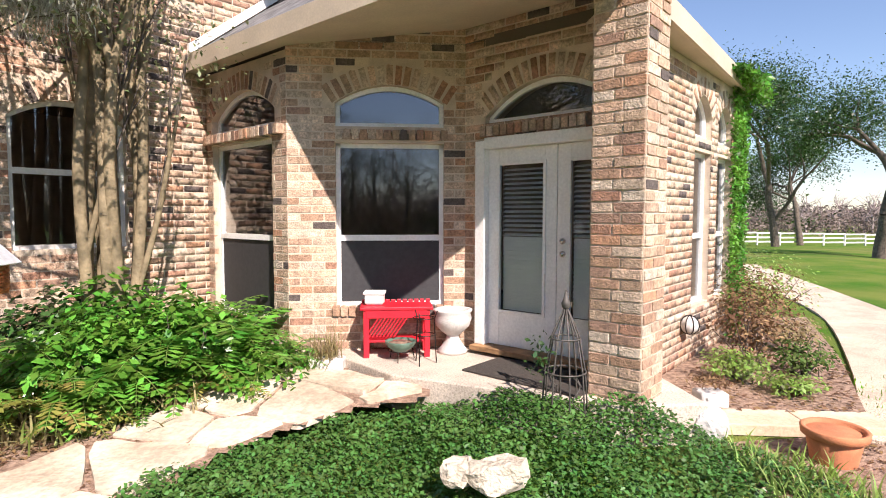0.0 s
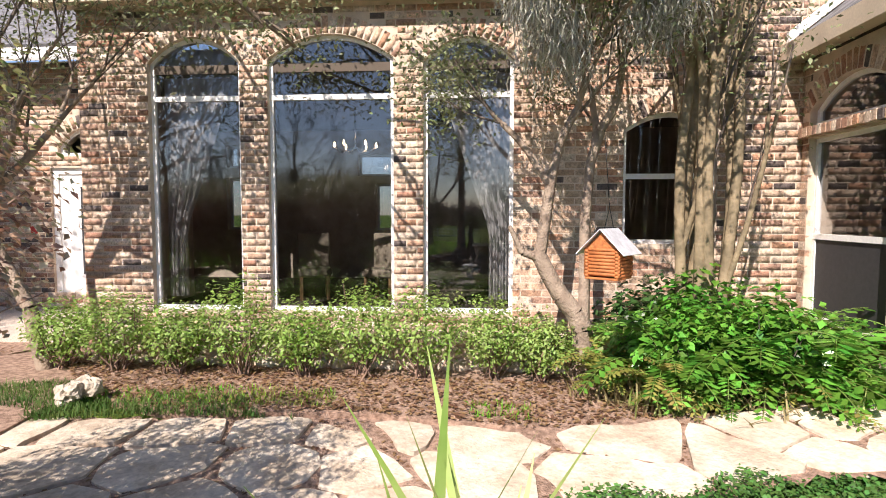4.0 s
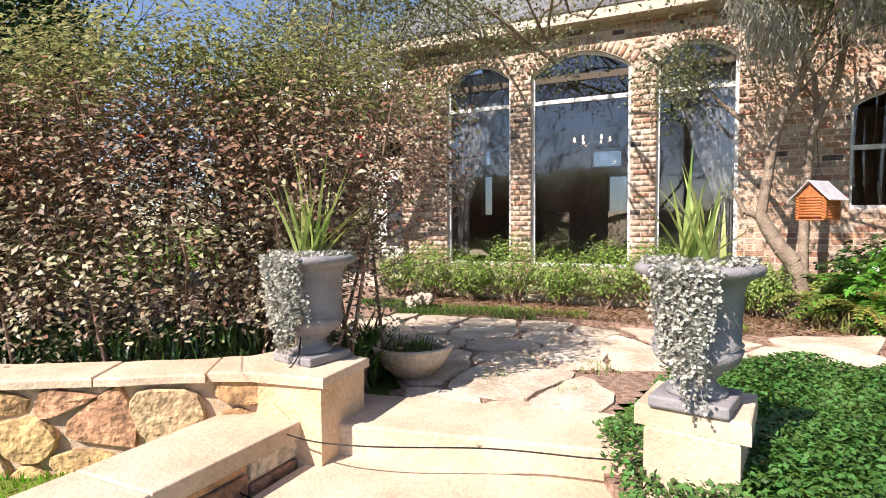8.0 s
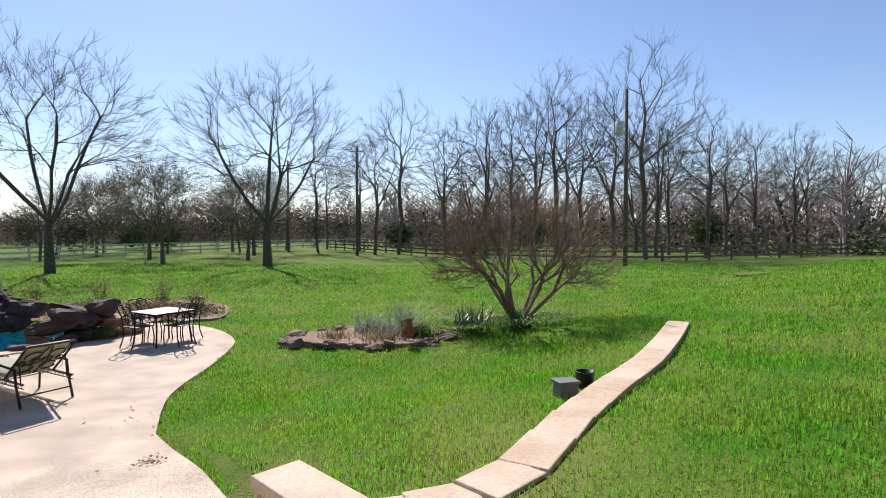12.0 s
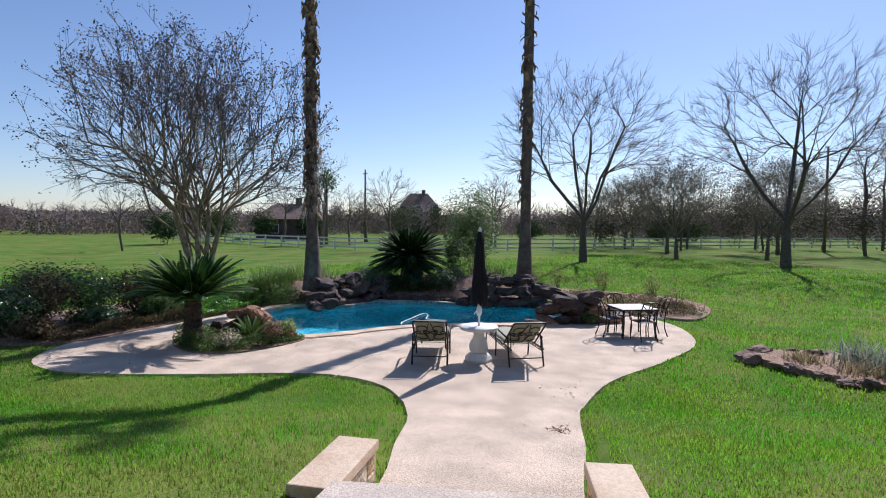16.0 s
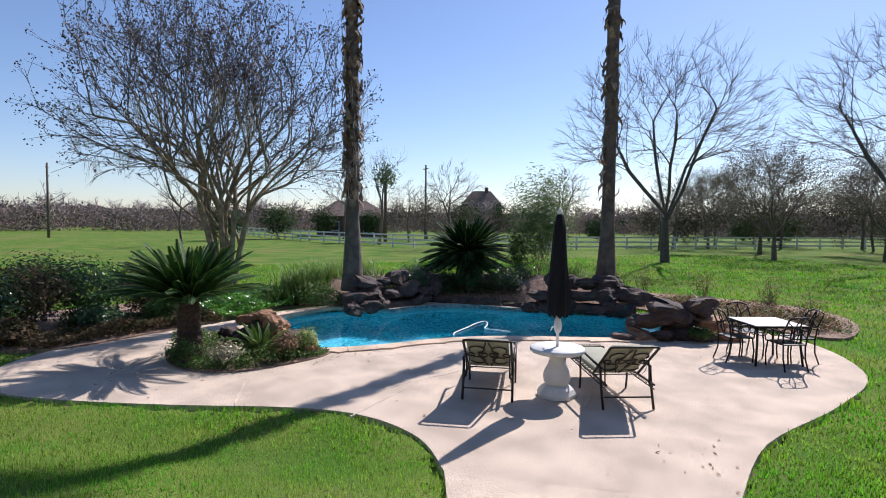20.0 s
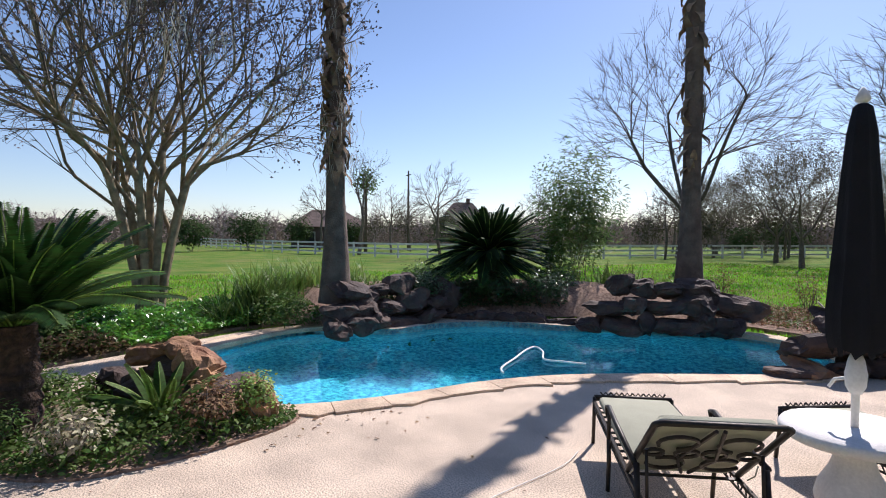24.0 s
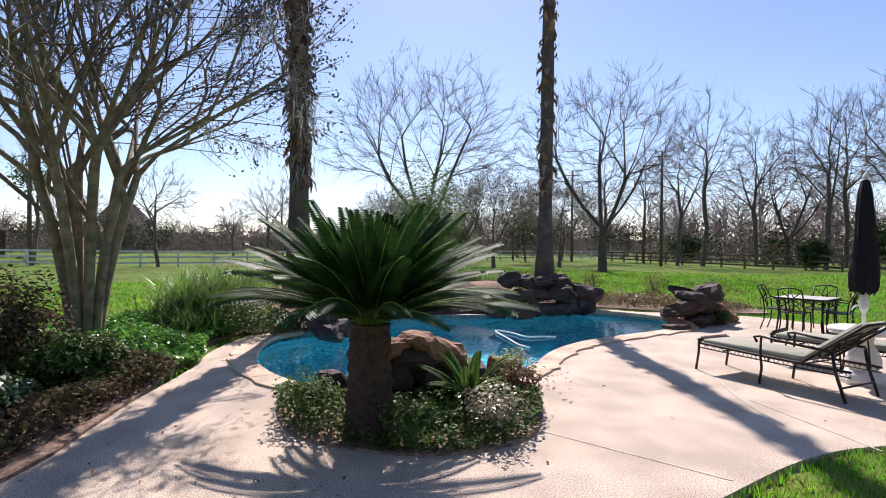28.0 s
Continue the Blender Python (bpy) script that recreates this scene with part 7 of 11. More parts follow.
def shade_oak():
    """The dense dark evergreen beyond the hedge."""
    rng = random.Random(29)
    th = empty("magnolia_tree", pose(-10.3, -7.7, 0.95))
    tagged(th, "tall dense dark evergreen tree rising behind the hedge", "tree")
    segs, tips = [], []
    segs.append((0, 0, 0, 0.1, 0, 2.6, 0.3, 0.24))
    for k in range(7):
        a = k * 0.9
        grow(rng, (0.1, 0, 1.2 + k * 0.6), (math.cos(a), math.sin(a), 0.5), 2.3, 0.11, 3, segs, 0.55, 3, 0.08, 0.66, 0.12, 4, tips)
    grow(rng, (0.1, 0, 2.6), (0, 0, 1), 3.2, 0.22, 3, segs, 0.5, 3, 0.08, 0.72, 0.1, 4, tips)
    split_tubes(th, segs, M["bark"], 0.03)
    nr = np.random.default_rng(34)
    n = 900
    d = nr.normal(size=(n, 3))
    d /= np.linalg.norm(d, axis=1, keepdims=True)
    r = 0.72 + 0.3 * nr.random(n) + 0.14 * np.sin(d[:, 0] * 5 + d[:, 2] * 4)
    C = np.array([0, 0, 6.0]) + d * r[:, None] * np.array([2.9, 2.9, 5.2])
    m = 100
    P = (C[:, None] + nr.normal(size=(n, m, 3)) * np.array([0.36, 0.36, 0.30])).reshape(-1, 3)
    D = np.repeat(d, m, axis=0)
    leaves("foliage", P, 0.13, M["dark_leaf"], th, rng=nr, out=D * 0.5, aspect=0.45)
    return th


shade_oak()


# ---- the hedge ----
def hedge():
    rng = np.random.default_rng(44)
    th = empty("hedge", pose(0, 0, 1.38))
    tagged(th, "tall unclipped bronze-green hedge with red flowers", "hedge")
    line = np.array([(-3.0, -0.9), (-3.15, -1.8), (-3.3, -2.7), (-3.6, -3.5), (-3.95, -4.3), (-4.5, -5.0), (-5.8, -5.1), (-7.4, -4.8)])
    seg = np.linspace(0, len(line) - 1.001, 40)
    sticks, P, D = [], [], []
    for s in seg:
        i = int(s)
        c = line[i] * (1 - (s - i)) + line[min(i + 1, len(line) - 1)] * (s - i)
        for k in range(5):
            b = np.array([c[0] + rng.normal() * 0.18, c[1] + rng.normal() * 0.18, 0.0])
            top = b + np.array([rng.normal() * 0.30, rng.normal() * 0.30, 1.85 + rng.normal() * 0.22])
            m = (b + top) / 2 + rng.normal(size=3) * 0.1
            sticks += [(*b, *m, 0.016, 0.011), (*m, *top, 0.011, 0.004)]
            for j in range(8):
                f = 0.2 + 0.75 * rng.random()
                q = b * (1 - f) + top * f
                e = q + np.array([rng.normal() * 0.35, rng.normal() * 0.35, 0.05 + abs(rng.normal()) * 0.22])
                sticks.append((*q, *e, 0.005, 0.002))
        n = 3000
        a = rng.random(n) * 6.283
        z = 0.16 + 2.14 * rng.random(n) ** 0.72
        taper = np.clip(0.75 + 0.42 * np.sin(np.clip(z / 2.3, 0, 1) * 2.4), 0.4, 1.15)
        r = 0.62 * taper * np.sqrt(0.45 + 0.55 * rng.random(n)) * (1 + 0.18 * np.sin(a * 3 + s * 2) + 0.12 * np.sin(z * 5 + s * 3))
        keep = (np.sin(a * 5 + z * 4 + s * 3) + np.sin(z * 9 - s * 7) > -0.55 - 0.8 * np.clip(z - 0.7, 0, 1)) | (rng.random(n) < 0.30)
        o = np.stack([np.cos(a), np.sin(a), 0.3 + 0 * a], 1)
        pts = np.stack([c[0] + np.cos(a) * r, c[1] + np.sin(a) * r, z + 0.12 * np.sin(s * 1.7)], 1)
        P.append(pts[keep])
        D.append(o[keep])
    # the taller end that arches over the path
    n = 9500
    d = rng.normal(size=(n, 3))
    d /= np.linalg.norm(d, axis=1, keepdims=True)
    q = np.array([-3.65, -0.8, 1.65]) + d * np.array([1.05, 1.15, 0.98]) * (0.35 + 0.65 * rng.random((n, 1))) ** 0.6
    q = q[np.sin(q[:, 0] * 9) + np.sin(q[:, 1] * 8 + 1) + np.sin(q[:, 2] * 10) > -0.5]
    P.append(q)
    D.append((q - np.array([-3.75, -0.95, 1.5])))
    for k in range(26):
        e = np.array([-3.75, -0.95, 1.75]) + rng.normal(size=3) * np.array([0.5, 0.5, 0.35])
        sticks.append((-3.45 + rng.normal() * 0.15, -1.5 + rng.normal() * 0.25, 0.0, *e, 0.016, 0.005))
    P, D = np.concatenate(P), np.concatenate(D)
    tubes("branchwork", sticks, M["twig_red"], th, 4)
    end = np.clip((-P[:, 1] - 3.1) / 1.6, 0, 1)
    red = rng.random(len(P)) < 0.0004 + 0.05 * end * np.clip((P[:, 2] - 1.0) / 0.7, 0, 1) * (np.sin(P[:, 0] * 5 + P[:, 2] * 6) > 0.3)
    warm = rng.random(len(P)) < 0.12 + 0.75 * end + 0.55 * np.clip((P[:, 2] - 0.9) / 0.5, 0, 1)
    top = P[:, 2] > 1.55 + 0.5 * rng.random(len(P))
    leaves("new_growth", P[~red & top], 0.046, M["hedge_top"], th, up=0.8, aspect=0.5, out=D[~red & top], rng=rng)
    red_or_top = red | top
    for nm, pick, mat in (("foliage", ~red_or_top & ~warm, "hedge"), ("bronze_foliage", ~red_or_top & warm, "hedge_bronze")):
        leaves(nm, P[pick], 0.048, M[mat], th, up=0.8, aspect=0.55, out=D[pick], rng=rng)
    leaves("bloom", P[red] + D[red] * 0.06, 0.055, M["hedge_red"], th, up=0.3, aspect=0.8, out=D[red], rng=rng)
    low = scatter_in([(-2.7, -1.4), (-2.9, -2.6), (-3.3, -3.7), (-3.9, -4.5), (-4.3, -4.3), (-3.7, -3.2), (-3.3, -1.5)], 2200, rng)
    stuffp = np.concatenate([low, 1.42 + 0.22 * rng.random((2200, 1))], 1)
    stuff(blades("ground_cover", stuffp, 0.22, 0.016, M["dark_leaf"], None, 0.6, rng), "dark strappy ground cover under the hedge", "ground cover")
    return th


hedge()
bush("evergreen_shrub", -11.4, -12.0, 0.85, 1.25, 1.25, 3.4, 9000, 0.09, M["blue_leaf"], "tall rounded grey-green evergreen shrub on the lawn", seed=71)
LANDB = [(-3.75, -0.55), (-3.3, -0.95), (-2.8, -0.95), (-2.9, -0.7), (-3.3, -0.55)]
pp = scatter_in(LANDB, 320, np.random.default_rng(6))
strap = empty("lily_clump", pose(-2.7, -0.55, TERRACE))
tagged(strap, "dark green strappy lily clump beside the plinth", "plant")
blades("leaves", np.concatenate([pp - np.array([-2.7, -0.55]), np.zeros((320, 1))], 1), 0.55, 0.034, M["mid_leaf"], strap, 0.45, np.random.default_rng(6), 0.35, segs=4)


# ---- rocks ----
def rock_mesh(seed, flat=0.6, sub=3, blocky=0.45):
    """One weathered boulder about 1 m across."""
    bm = bmesh.new()
    bmesh.ops.create_icosphere(bm, subdivisions=sub, radius=0.5)
    off = Vector((seed * 3.7, seed * 1.9, seed * 5.1))
    for v in bm.verts:
        c = v.co.copy()
        m = max(abs(c.x), abs(c.y), abs(c.z))
        c *= (1 - blocky) + blocky * 0.42 / m
        c += noise.noise_vector(c * 2.2 + off) * 0.24 + noise.noise_vector(c * 6 + off) * 0.09
        c.z += 0.03 * math.floor(noise.noise(Vector((0, 0, c.z * 9)) + off) * 3)
        c.z *= flat
        v.co = c
    me = bpy.data.meshes.new("rock")
    bm.to_mesh(me)
    bm.free()
    me.polygons.foreach_set("use_smooth", [False] * len(me.polygons))
    return me


ROCKS = {}


def rock(x, y, z, sx, sy, sz, rz, mat="rock", seed=0, label="dark weathered boulder at the pool's edge", group="boulders round the pool", tilt=0):
    key = (seed % 6, mat)
    if key not in ROCKS:
        ROCKS[key] = rock_mesh(seed % 6 + 1)
        ROCKS[key].materials.append(M[mat])
    ob = new("boulder", ROCKS[key])
    ob.matrix_basis = pose(x, y, z, tilt, tilt * 0.6, rz) @ Matrix.Diagonal((sx, sy, sz / 0.6, 1))
    return tagged(ob, label, "rock", group)


def rock_pile(cx, cy, dx, dy, rows, seed, base_z=-0.05, mat="rock", ochre=0.0, label="dark weathered boulder at the pool's edge", size=0.62):
    """Ledges of boulders along a line, stacked and stepped back."""
    rng = random.Random(seed)
    along = Vector((dx, dy))
    L = along.length
    along = along.normalized()
    back = Vector((-along.y, along.x))
    z = base_z
    for r, (frac, setback) in enumerate(rows):
        x = -L / 2 * frac
        h = 0.0
        while x < L / 2 * frac:
            w = size * rng.uniform(0.55, 1.6)
            hh = size * rng.uniform(0.38, 0.8)
            c = Vector((cx, cy)) + along * (x + w / 2) + back * (setback + rng.uniform(-0.08, 0.08))
            m = "rock_orange" if rng.random() < ochre else mat
            rock(c.x, c.y, z + hh * 0.42, w * 1.15, size * rng.uniform(0.9, 1.2), hh, math.degrees(math.atan2(along.y, along.x)) + rng.uniform(-25, 25), m, rng.randrange(6), label, tilt=rng.uniform(-18, 18))
            x += w * 0.85
            h = max(h, hh)
        z += h * 0.72


# two ledges on the far side, one island by the sago, one by the dining set
rock_pile(15.85, -8.2, 0.75, -2.5, [(1.0, -0.05), (0.9, 0.15), (0.6, 0.35)], 3, size=0.58)
rock_pile(13.4, -12.65, -1.8, -1.9, [(1.0, -0.05), (0.9, 0.15), (0.6, 0.35)], 4, size=0.58)
rock_pile(15.55, -10.75, -1.9, -2.1, [(1.0, 0.0)], 15, size=0.34)
rock(16.55, -9.9, 0.45, 0.75, 0.6, 0.75, 20, "rock", 2, "upright dark boulder beside the old sago palm")
for x, y, z, sx, sy, sz, rz, m, k, tl in ((12.35, -4.30, 0.18, 0.85, 0.60, 0.50, 25, "rock", 0, 4), (11.95, -4.62, 0.16, 0.75, 0.55, 0.46, -30, "rock", 3, -6), (12.28, -4.32, 0.52, 0.50, 0.42, 0.24, 70, "rock_orange", 1, 8), (12.08, -4.55, 0.58, 0.42, 0.36, 0.22, 15, "rock_orange", 4, -5), (11.82, -4.66, 0.46, 0.50, 0.42, 0.34, 40, "rock_orange", 2, -8), (12.05, -4.52, 0.40, 0.60, 0.45, 0.26, 10, "rock", 5, 5), (11.62, -4.92, 0.17, 0.75, 0.42, 0.40, -62, "rock", 4, 5), (11.34, -5.14, 0.17, 0.40, 0.34, 0.44, 20, "rock_orange", 2, 10)):
    rock(x, y, z, sx, sy, sz, rz, m, k, "ochre and brown boulder beside the sago palm", tilt=tl)
rock(12.75, -3.95, 0.14, 0.4, 0.35, 0.34, 60, "rock", 4, "small pale-topped boulder by the sago palm")
rock_pile(9.75, -12.3, -0.7, -1.7, [(1.0, -0.1), (0.85, 0.0), (0.5, 0.05)], 7, ochre=0.1, size=0.6, label="dark layered boulder beside the dining set")
rock(10.0, -11.35, 0.06, 0.55, 0.4, 0.16, 40, "rock", 1, "flat slab of dark rock at the deck")


# ---- beds round the pool ----
def bed(name, loop, z0, z1, label):
    return tagged(slab(name, [tuple(p) for p in smooth_loop(loop, 4)], z0, z1, M["soil"]), label, "flower bed", kind="structure")


SAGO_BED = [(13.3, -3.9), (12.5, -3.0), (11.7, -2.9), (11.0, -3.15), (10.55, -3.8), (10.7, -4.7), (11.1, -5.45), (11.6, -5.4), (12.3, -4.6)]
bed("ground_sago_bed", SAGO_BED, -0.02, 0.022, "dark planted soil round the sago palm")
BACK_BED = [(15.5, -4.2), (16.6, -5.6), (17.0, -6.9), (16.8, -8.4), (16.9, -9.8), (16.2, -11.6), (14.4, -13.4), (13.4, -14.4), (12.0, -14.6), (10.6, -14.6), (9.7, -15.0), (8.2, -15.6), (9.5, -18.2), (12.0, -19.0), (16.0, -17.0), (19.5, -13.0), (20.5, -8.0), (19.5, -3.5), (17.5, 0.5), (14.6, 0.9), (13.35, -0.9), (14.2, -2.5)]
bed("ground_pool_bed", BACK_BED, -0.1, 0.03, "mulched planting bed behind the pool")
def mound():
    """Soil banked up behind the rock ledges, falling softly on all sides."""
    loop = [tuple(p) for p in smooth_loop([(16.4, -7.0), (16.6, -9.8), (15.6, -12.0), (14.0, -13.6), (14.6, -15.2), (17.5, -14.4), (19.6, -10.4), (19.0, -7.0)], 4)]
    xs, ys = np.arange(13.2, 20.6, 0.2), np.arange(-16.0, -6.0, 0.2)
    X, Y = np.meshgrid(xs, ys)
    L = np.array(loop)
    D = np.min(np.hypot(X[..., None] - L[:, 0], Y[..., None] - L[:, 1]), -1)
    D = np.where(inside(X, Y, loop), D, 0)
    Z = 0.03 + 0.58 * np.clip(D / 0.8, 0, 1) ** 0.8 + 0.03 * np.sin(X * 5) * np.sin(Y * 4.3)
    idx = np.arange(X.size).reshape(X.shape)
    F = np.stack([idx[:-1, :-1], idx[:-1, 1:], idx[1:, 1:], idx[1:, :-1]], -1)
    use = (D[:-1, :-1] + D[:-1, 1:] + D[1:, 1:] + D[1:, :-1]) > 0
    return fast("ground_mound", np.stack([X, Y, Z], -1), F[use], M["soil"], smooth=True)


mound()
tagged(bpy.data.objects["ground_mound"], "raised soil mound behind the rock ledges", "flower bed", kind="structure")


# ---- palms ----
def palm(x, y, z, seed, height, boots, lean):
    """A tall fan palm: bare base, shaggy boots above, crown far up."""
    rng = random.Random(seed)
    th = empty("fan_palm", pose(x, y, z))
    tagged(th, "very tall fan palm with a shaggy grey-brown trunk" if boots > 0.3 else "very tall fan palm with a smoother grey trunk", "palm tree", group="tall palms behind the pool")
    bm = bmesh.new()
    pts = []
    n = 26
    rings = []
    for i in range(n + 1):
        f = i / n
        zz = f * height
        r = 0.34 - 0.16 * min(1, f * 6) ** 0.6 - 0.03 * f
        c = Vector((lean * zz * 0.01 * 1.0, lean * zz * 0.006, zz))
        k = 14
        rings.append([bm.verts.new((c.x + r * math.cos(j * 6.2832 / k) * (1 + 0.05 * rng.uniform(-1, 1)), c.y + r * math.sin(j * 6.2832 / k) * (1 + 0.05 * rng.uniform(-1, 1)), zz)) for j in range(k)])
        pts.append((c, r))
    for a, b in zip(rings, rings[1:]):
        for j in range(14):
            bm.faces.new((a[j], a[(j + 1) % 14], b[(j + 1) % 14], b[j]))
    bm.faces.new(rings[-1])
    part("trunk", bm, M["palm_bark"], th, smooth=True)
    V, F = [], []

    def at(zz):
        f = max(0, min(0.9999, zz / height)) * n
        i = int(f)
        (c, r), (c2, r2) = pts[i], pts[i + 1]
        return c.lerp(c2, f - i), r + (r2 - r) * (f - i)

    zz = 2.6
    while zz < height - 0.4:
        dens = boots * (1 if zz < 8 else 0.8)
        for k in range(int(8 * dens + rng.random())):
            a = rng.uniform(0, 6.283)
            c, r = at(zz)
            o = Vector((math.cos(a), math.sin(a), 0))
            s = Vector((-o.y, o.x, 0))
            L = rng.uniform(0.16, 0.38)
            w = rng.uniform(0.05, 0.10)
            b0 = c + o * (r - 0.02)
            b0.z = zz + rng.uniform(-0.1, 0.1)
            down = rng.random() < 0.6
            tip = b0 + o * rng.uniform(0.08, 0.2) + Vector((0, 0, -L if down else L * 0.8))
            midp = (b0 + tip) / 2 + o * 0.06
            k0 = len(V)
            V += [b0 - s * w, b0 + s * w, midp + s * w * 0.8, tip + s * w * 0.25, tip - s * w * 0.25, midp - s * w * 0.8]
            F += [(k0, k0 + 1, k0 + 2, k0 + 5), (k0 + 5, k0 + 2, k0 + 3, k0 + 4)]
        zz += 0.14
    if F:
        ob = fast("boot_layer", V, F, M["palm_boot"], th)
        ob["kind"] = "stuff"
    # crown of fan leaves
    V, F = [], []
    top, _ = at(height - 0.01)
    for k in range(34):
        a = rng.uniform(0, 6.283)
        el = rng.uniform(-0.9, 1.2)
        d = Vector((math.cos(a) * math.cos(el), math.sin(a) * math.cos(el), math.sin(el)))
        st = top + d * 0.1
        hub = top + d * rng.uniform(0.7, 1.1)
        side = d.cross(Vector((0, 0, 1))).normalized()
        upv = side.cross(d)
        k0 = len(V)
        V += [st - side * 0.02, st + side * 0.02, hub + side * 0.02, hub - side * 0.02]
        F.append((k0, k0 + 1, k0 + 2, k0 + 3))
        for j in range(15):
            t = -1.25 + 2.5 * j / 14
            w = d * math.cos(t) + side * math.sin(t)
            tip = hub + w * 0.8 + Vector((0, 0, -0.12))
            q = w.cross(upv).normalized() * 0.03
            k0 = len(V)
            V += [hub - q * 0.4, (hub + tip) / 2 - q, tip, (hub + tip) / 2 + q]
            F.append((k0, k0 + 1, k0 + 2, k0 + 3))
    ob = fast("crown", V, F, M["mid_leaf"], th)
    ob["kind"] = "stuff"
    return th


shaggy = palm(16.35, -7.45, 0.45, 5, 13.0, 0.85, 0.6)
nr = np.random.default_rng(15)
a, zz = nr.random(26) * 6.283, 2.6 + 3.2 * nr.random(26)
moss_strands("hanging_moss", np.stack([0.22 * np.cos(a) + 0.006 * zz, 0.22 * np.sin(a), zz], 1), 0.55, shaggy, 14, 16)["kind"] = "stuff"
palm(13.55, -13.95, 0.45, 6, 13.6, 0.30, -0.5)


def sago(x, y, z, trunk_h, n, L, seed, mat="sago", label="broad sago palm with stiff arching dark green fronds", r=0.17, wide=0.013, spread=1.12):
    """A sago palm: shaggy stem and a wheel of feather fronds."""
    rng = random.Random(seed)
    th = empty("sago_palm", pose(x, y, z))
    tagged(th, label, "sago palm")
    bm = bmesh.new()
    prof = []
    m = max(3, int(trunk_h / 0.06))
    for i in range(m + 1):
        f = i / m
        prof.append((r * (1.12 - 0.25 * f) * (1.06 if i % 2 else 0.95), f * trunk_h))
    add_lathe(bm, prof, 18)
    for v in bm.verts:
        v.co += noise.noise_vector(v.co * 9) * 0.02
    part("trunk", bm, M["sago_trunk"], th, "shaggy brown trunk")
    V, F, ribs = [], [], []
    for k in range(n):
        az = k * 2.39996 + rng.uniform(-0.15, 0.15)
        f = k / n
        ang = 0.10 + spread * f + rng.uniform(-0.1, 0.1)
        LL = L * rng.uniform(0.85, 1.1) * (0.8 + 0.2 * f)
        hd, sd = Vector((math.cos(az), math.sin(az), 0)), Vector((-math.sin(az), math.cos(az), 0))
        pos = Vector((0, 0, trunk_h)) + hd * r * 0.5
        steps_n = 26
        for j in range(steps_n):
            step = (hd * math.sin(ang) + Vector((0, 0, 1)) * math.cos(ang)) * LL / steps_n
            nxt = pos + step
            t = step.normalized()
            ribs.append((*pos, *nxt, 0.008 * (1 - j / steps_n) + 0.003, 0.008 * (1 - (j + 1) / steps_n) + 0.003))
            up = sd.cross(t)
            if j > 2:
                w = LL * 0.15 * math.sin(min(1.0, (j - 1) / 7) * 1.57) * (1 - (j / steps_n) ** 3 * 0.75)
                for s in (1, -1):
                    for h in (0.0, 0.5):
                        b0 = pos + step * h
                        tip = b0 + sd * s * w * 0.86 + t * w * 0.5 + up * w * 0.30 + Vector((0, 0, -0.01))
                        k0 = len(V)
                        V += [b0 - t * 0.012, (b0 + tip) / 2 - t * wide, tip, (b0 + tip) / 2 + t * wide]
                        F.append((k0, k0 + 1, k0 + 2, k0 + 3))
            pos = nxt
            ang = min(ang + 0.022 + 0.012 * f, 2.0)
    ob = fast("frondage", V, F, M[mat], th)
    ob["kind"] = "stuff"
    tubes("frond_ribs", ribs, M["shrub"], th, 4)
    return th


sago(11.78, -3.25, 0.01, 0.95, 84, 1.34, 3, r=0.19, wide=0.015, spread=0.98)
sago(17.1, -11.4, 0.55, 0.80, 170, 1.5, 4, "sago_dark", "dark sago palm on the mound behind the pool", 0.2, 0.022, 1.75)
sago(11.35, -4.35, 0.05, 0.10, 16, 0.62, 6, "mid_leaf", "young sago palm among the boulders", 0.07)
sago(17.9, -12.3, 0.5, 0.2, 30, 0.8, 7, "sago_dark", "small sago palm beside a larger one")


# ---- crape myrtle behind the pool ----
def crape_big():
    rng = random.Random(14)
    th = empty("crape_myrtle", pose(17.75, -4.3, 0.0))
    tagged(th, "large leafless crape myrtle with seed heads and moss", "tree")
    tips, segs = [], []
    for k in range(9):
        a, w = k * 0.7, 0.30 + 0.25 * rng.random()
        if k == 8:
            a, w = 0.0, 0.05
        stem = [(0.17 * math.cos(a) + w * math.cos(a) * (z / 2.6) ** 1.6, 0.17 * math.sin(a) + w * math.sin(a) * (z / 2.6) ** 1.6, z) for z in (0, 0.5, 1.0, 1.6, 2.2, 2.7)]
        off = 1.7 if k < 8 else 0.0
        segs += dome_tree(14 + k, [stem], (0.1 + off * math.cos(a), 0.25 + off * math.sin(a), 5.2), (2.5, 2.5, 3.2), 125, 0.074, 0.42, 0.12, 4, 0.0065, 0.5, -0.6, tips, 0.04)
    split_tubes(th, segs, M["crape_bark"], 0.02, M["twig"])
    nr = np.random.default_rng(4)
    T = np.array(tips)
    T = T[T[:, 2] > 2.6]
    out = T[(T[:, 2] > 5.6) | (np.hypot(T[:, 0] - 0.5, T[:, 1] - 0.9) > 3.1)]
    P = (out[:, None] + nr.normal(size=(len(out), 5, 3)) * 0.07).reshape(-1, 3)
    leaves("seed_mass", P, 0.062, M["seed_pod"], th, up=0, aspect=0.7, rng=nr)
    low = T[(T[:, 2] < 5.4)]
    pick = low[nr.choice(len(low), min(24, len(low)), replace=False)]
    moss_strands("hanging_moss", pick, 0.55, th, 30, 8)["kind"] = "stuff"
    return th


crape_big()

M["oleander"] = leaf_mat("oleander_leaf", (0.10, 0.17, 0.05), (0.17, 0.24, 0.09), 0.5, 0.35)
M["bronze_dark"] = leaf_mat("dark_bronze_leaf", (0.085, 0.08, 0.035), (0.19, 0.125, 0.075), 0.75, 0.25, island=0.4, spec=0.1)
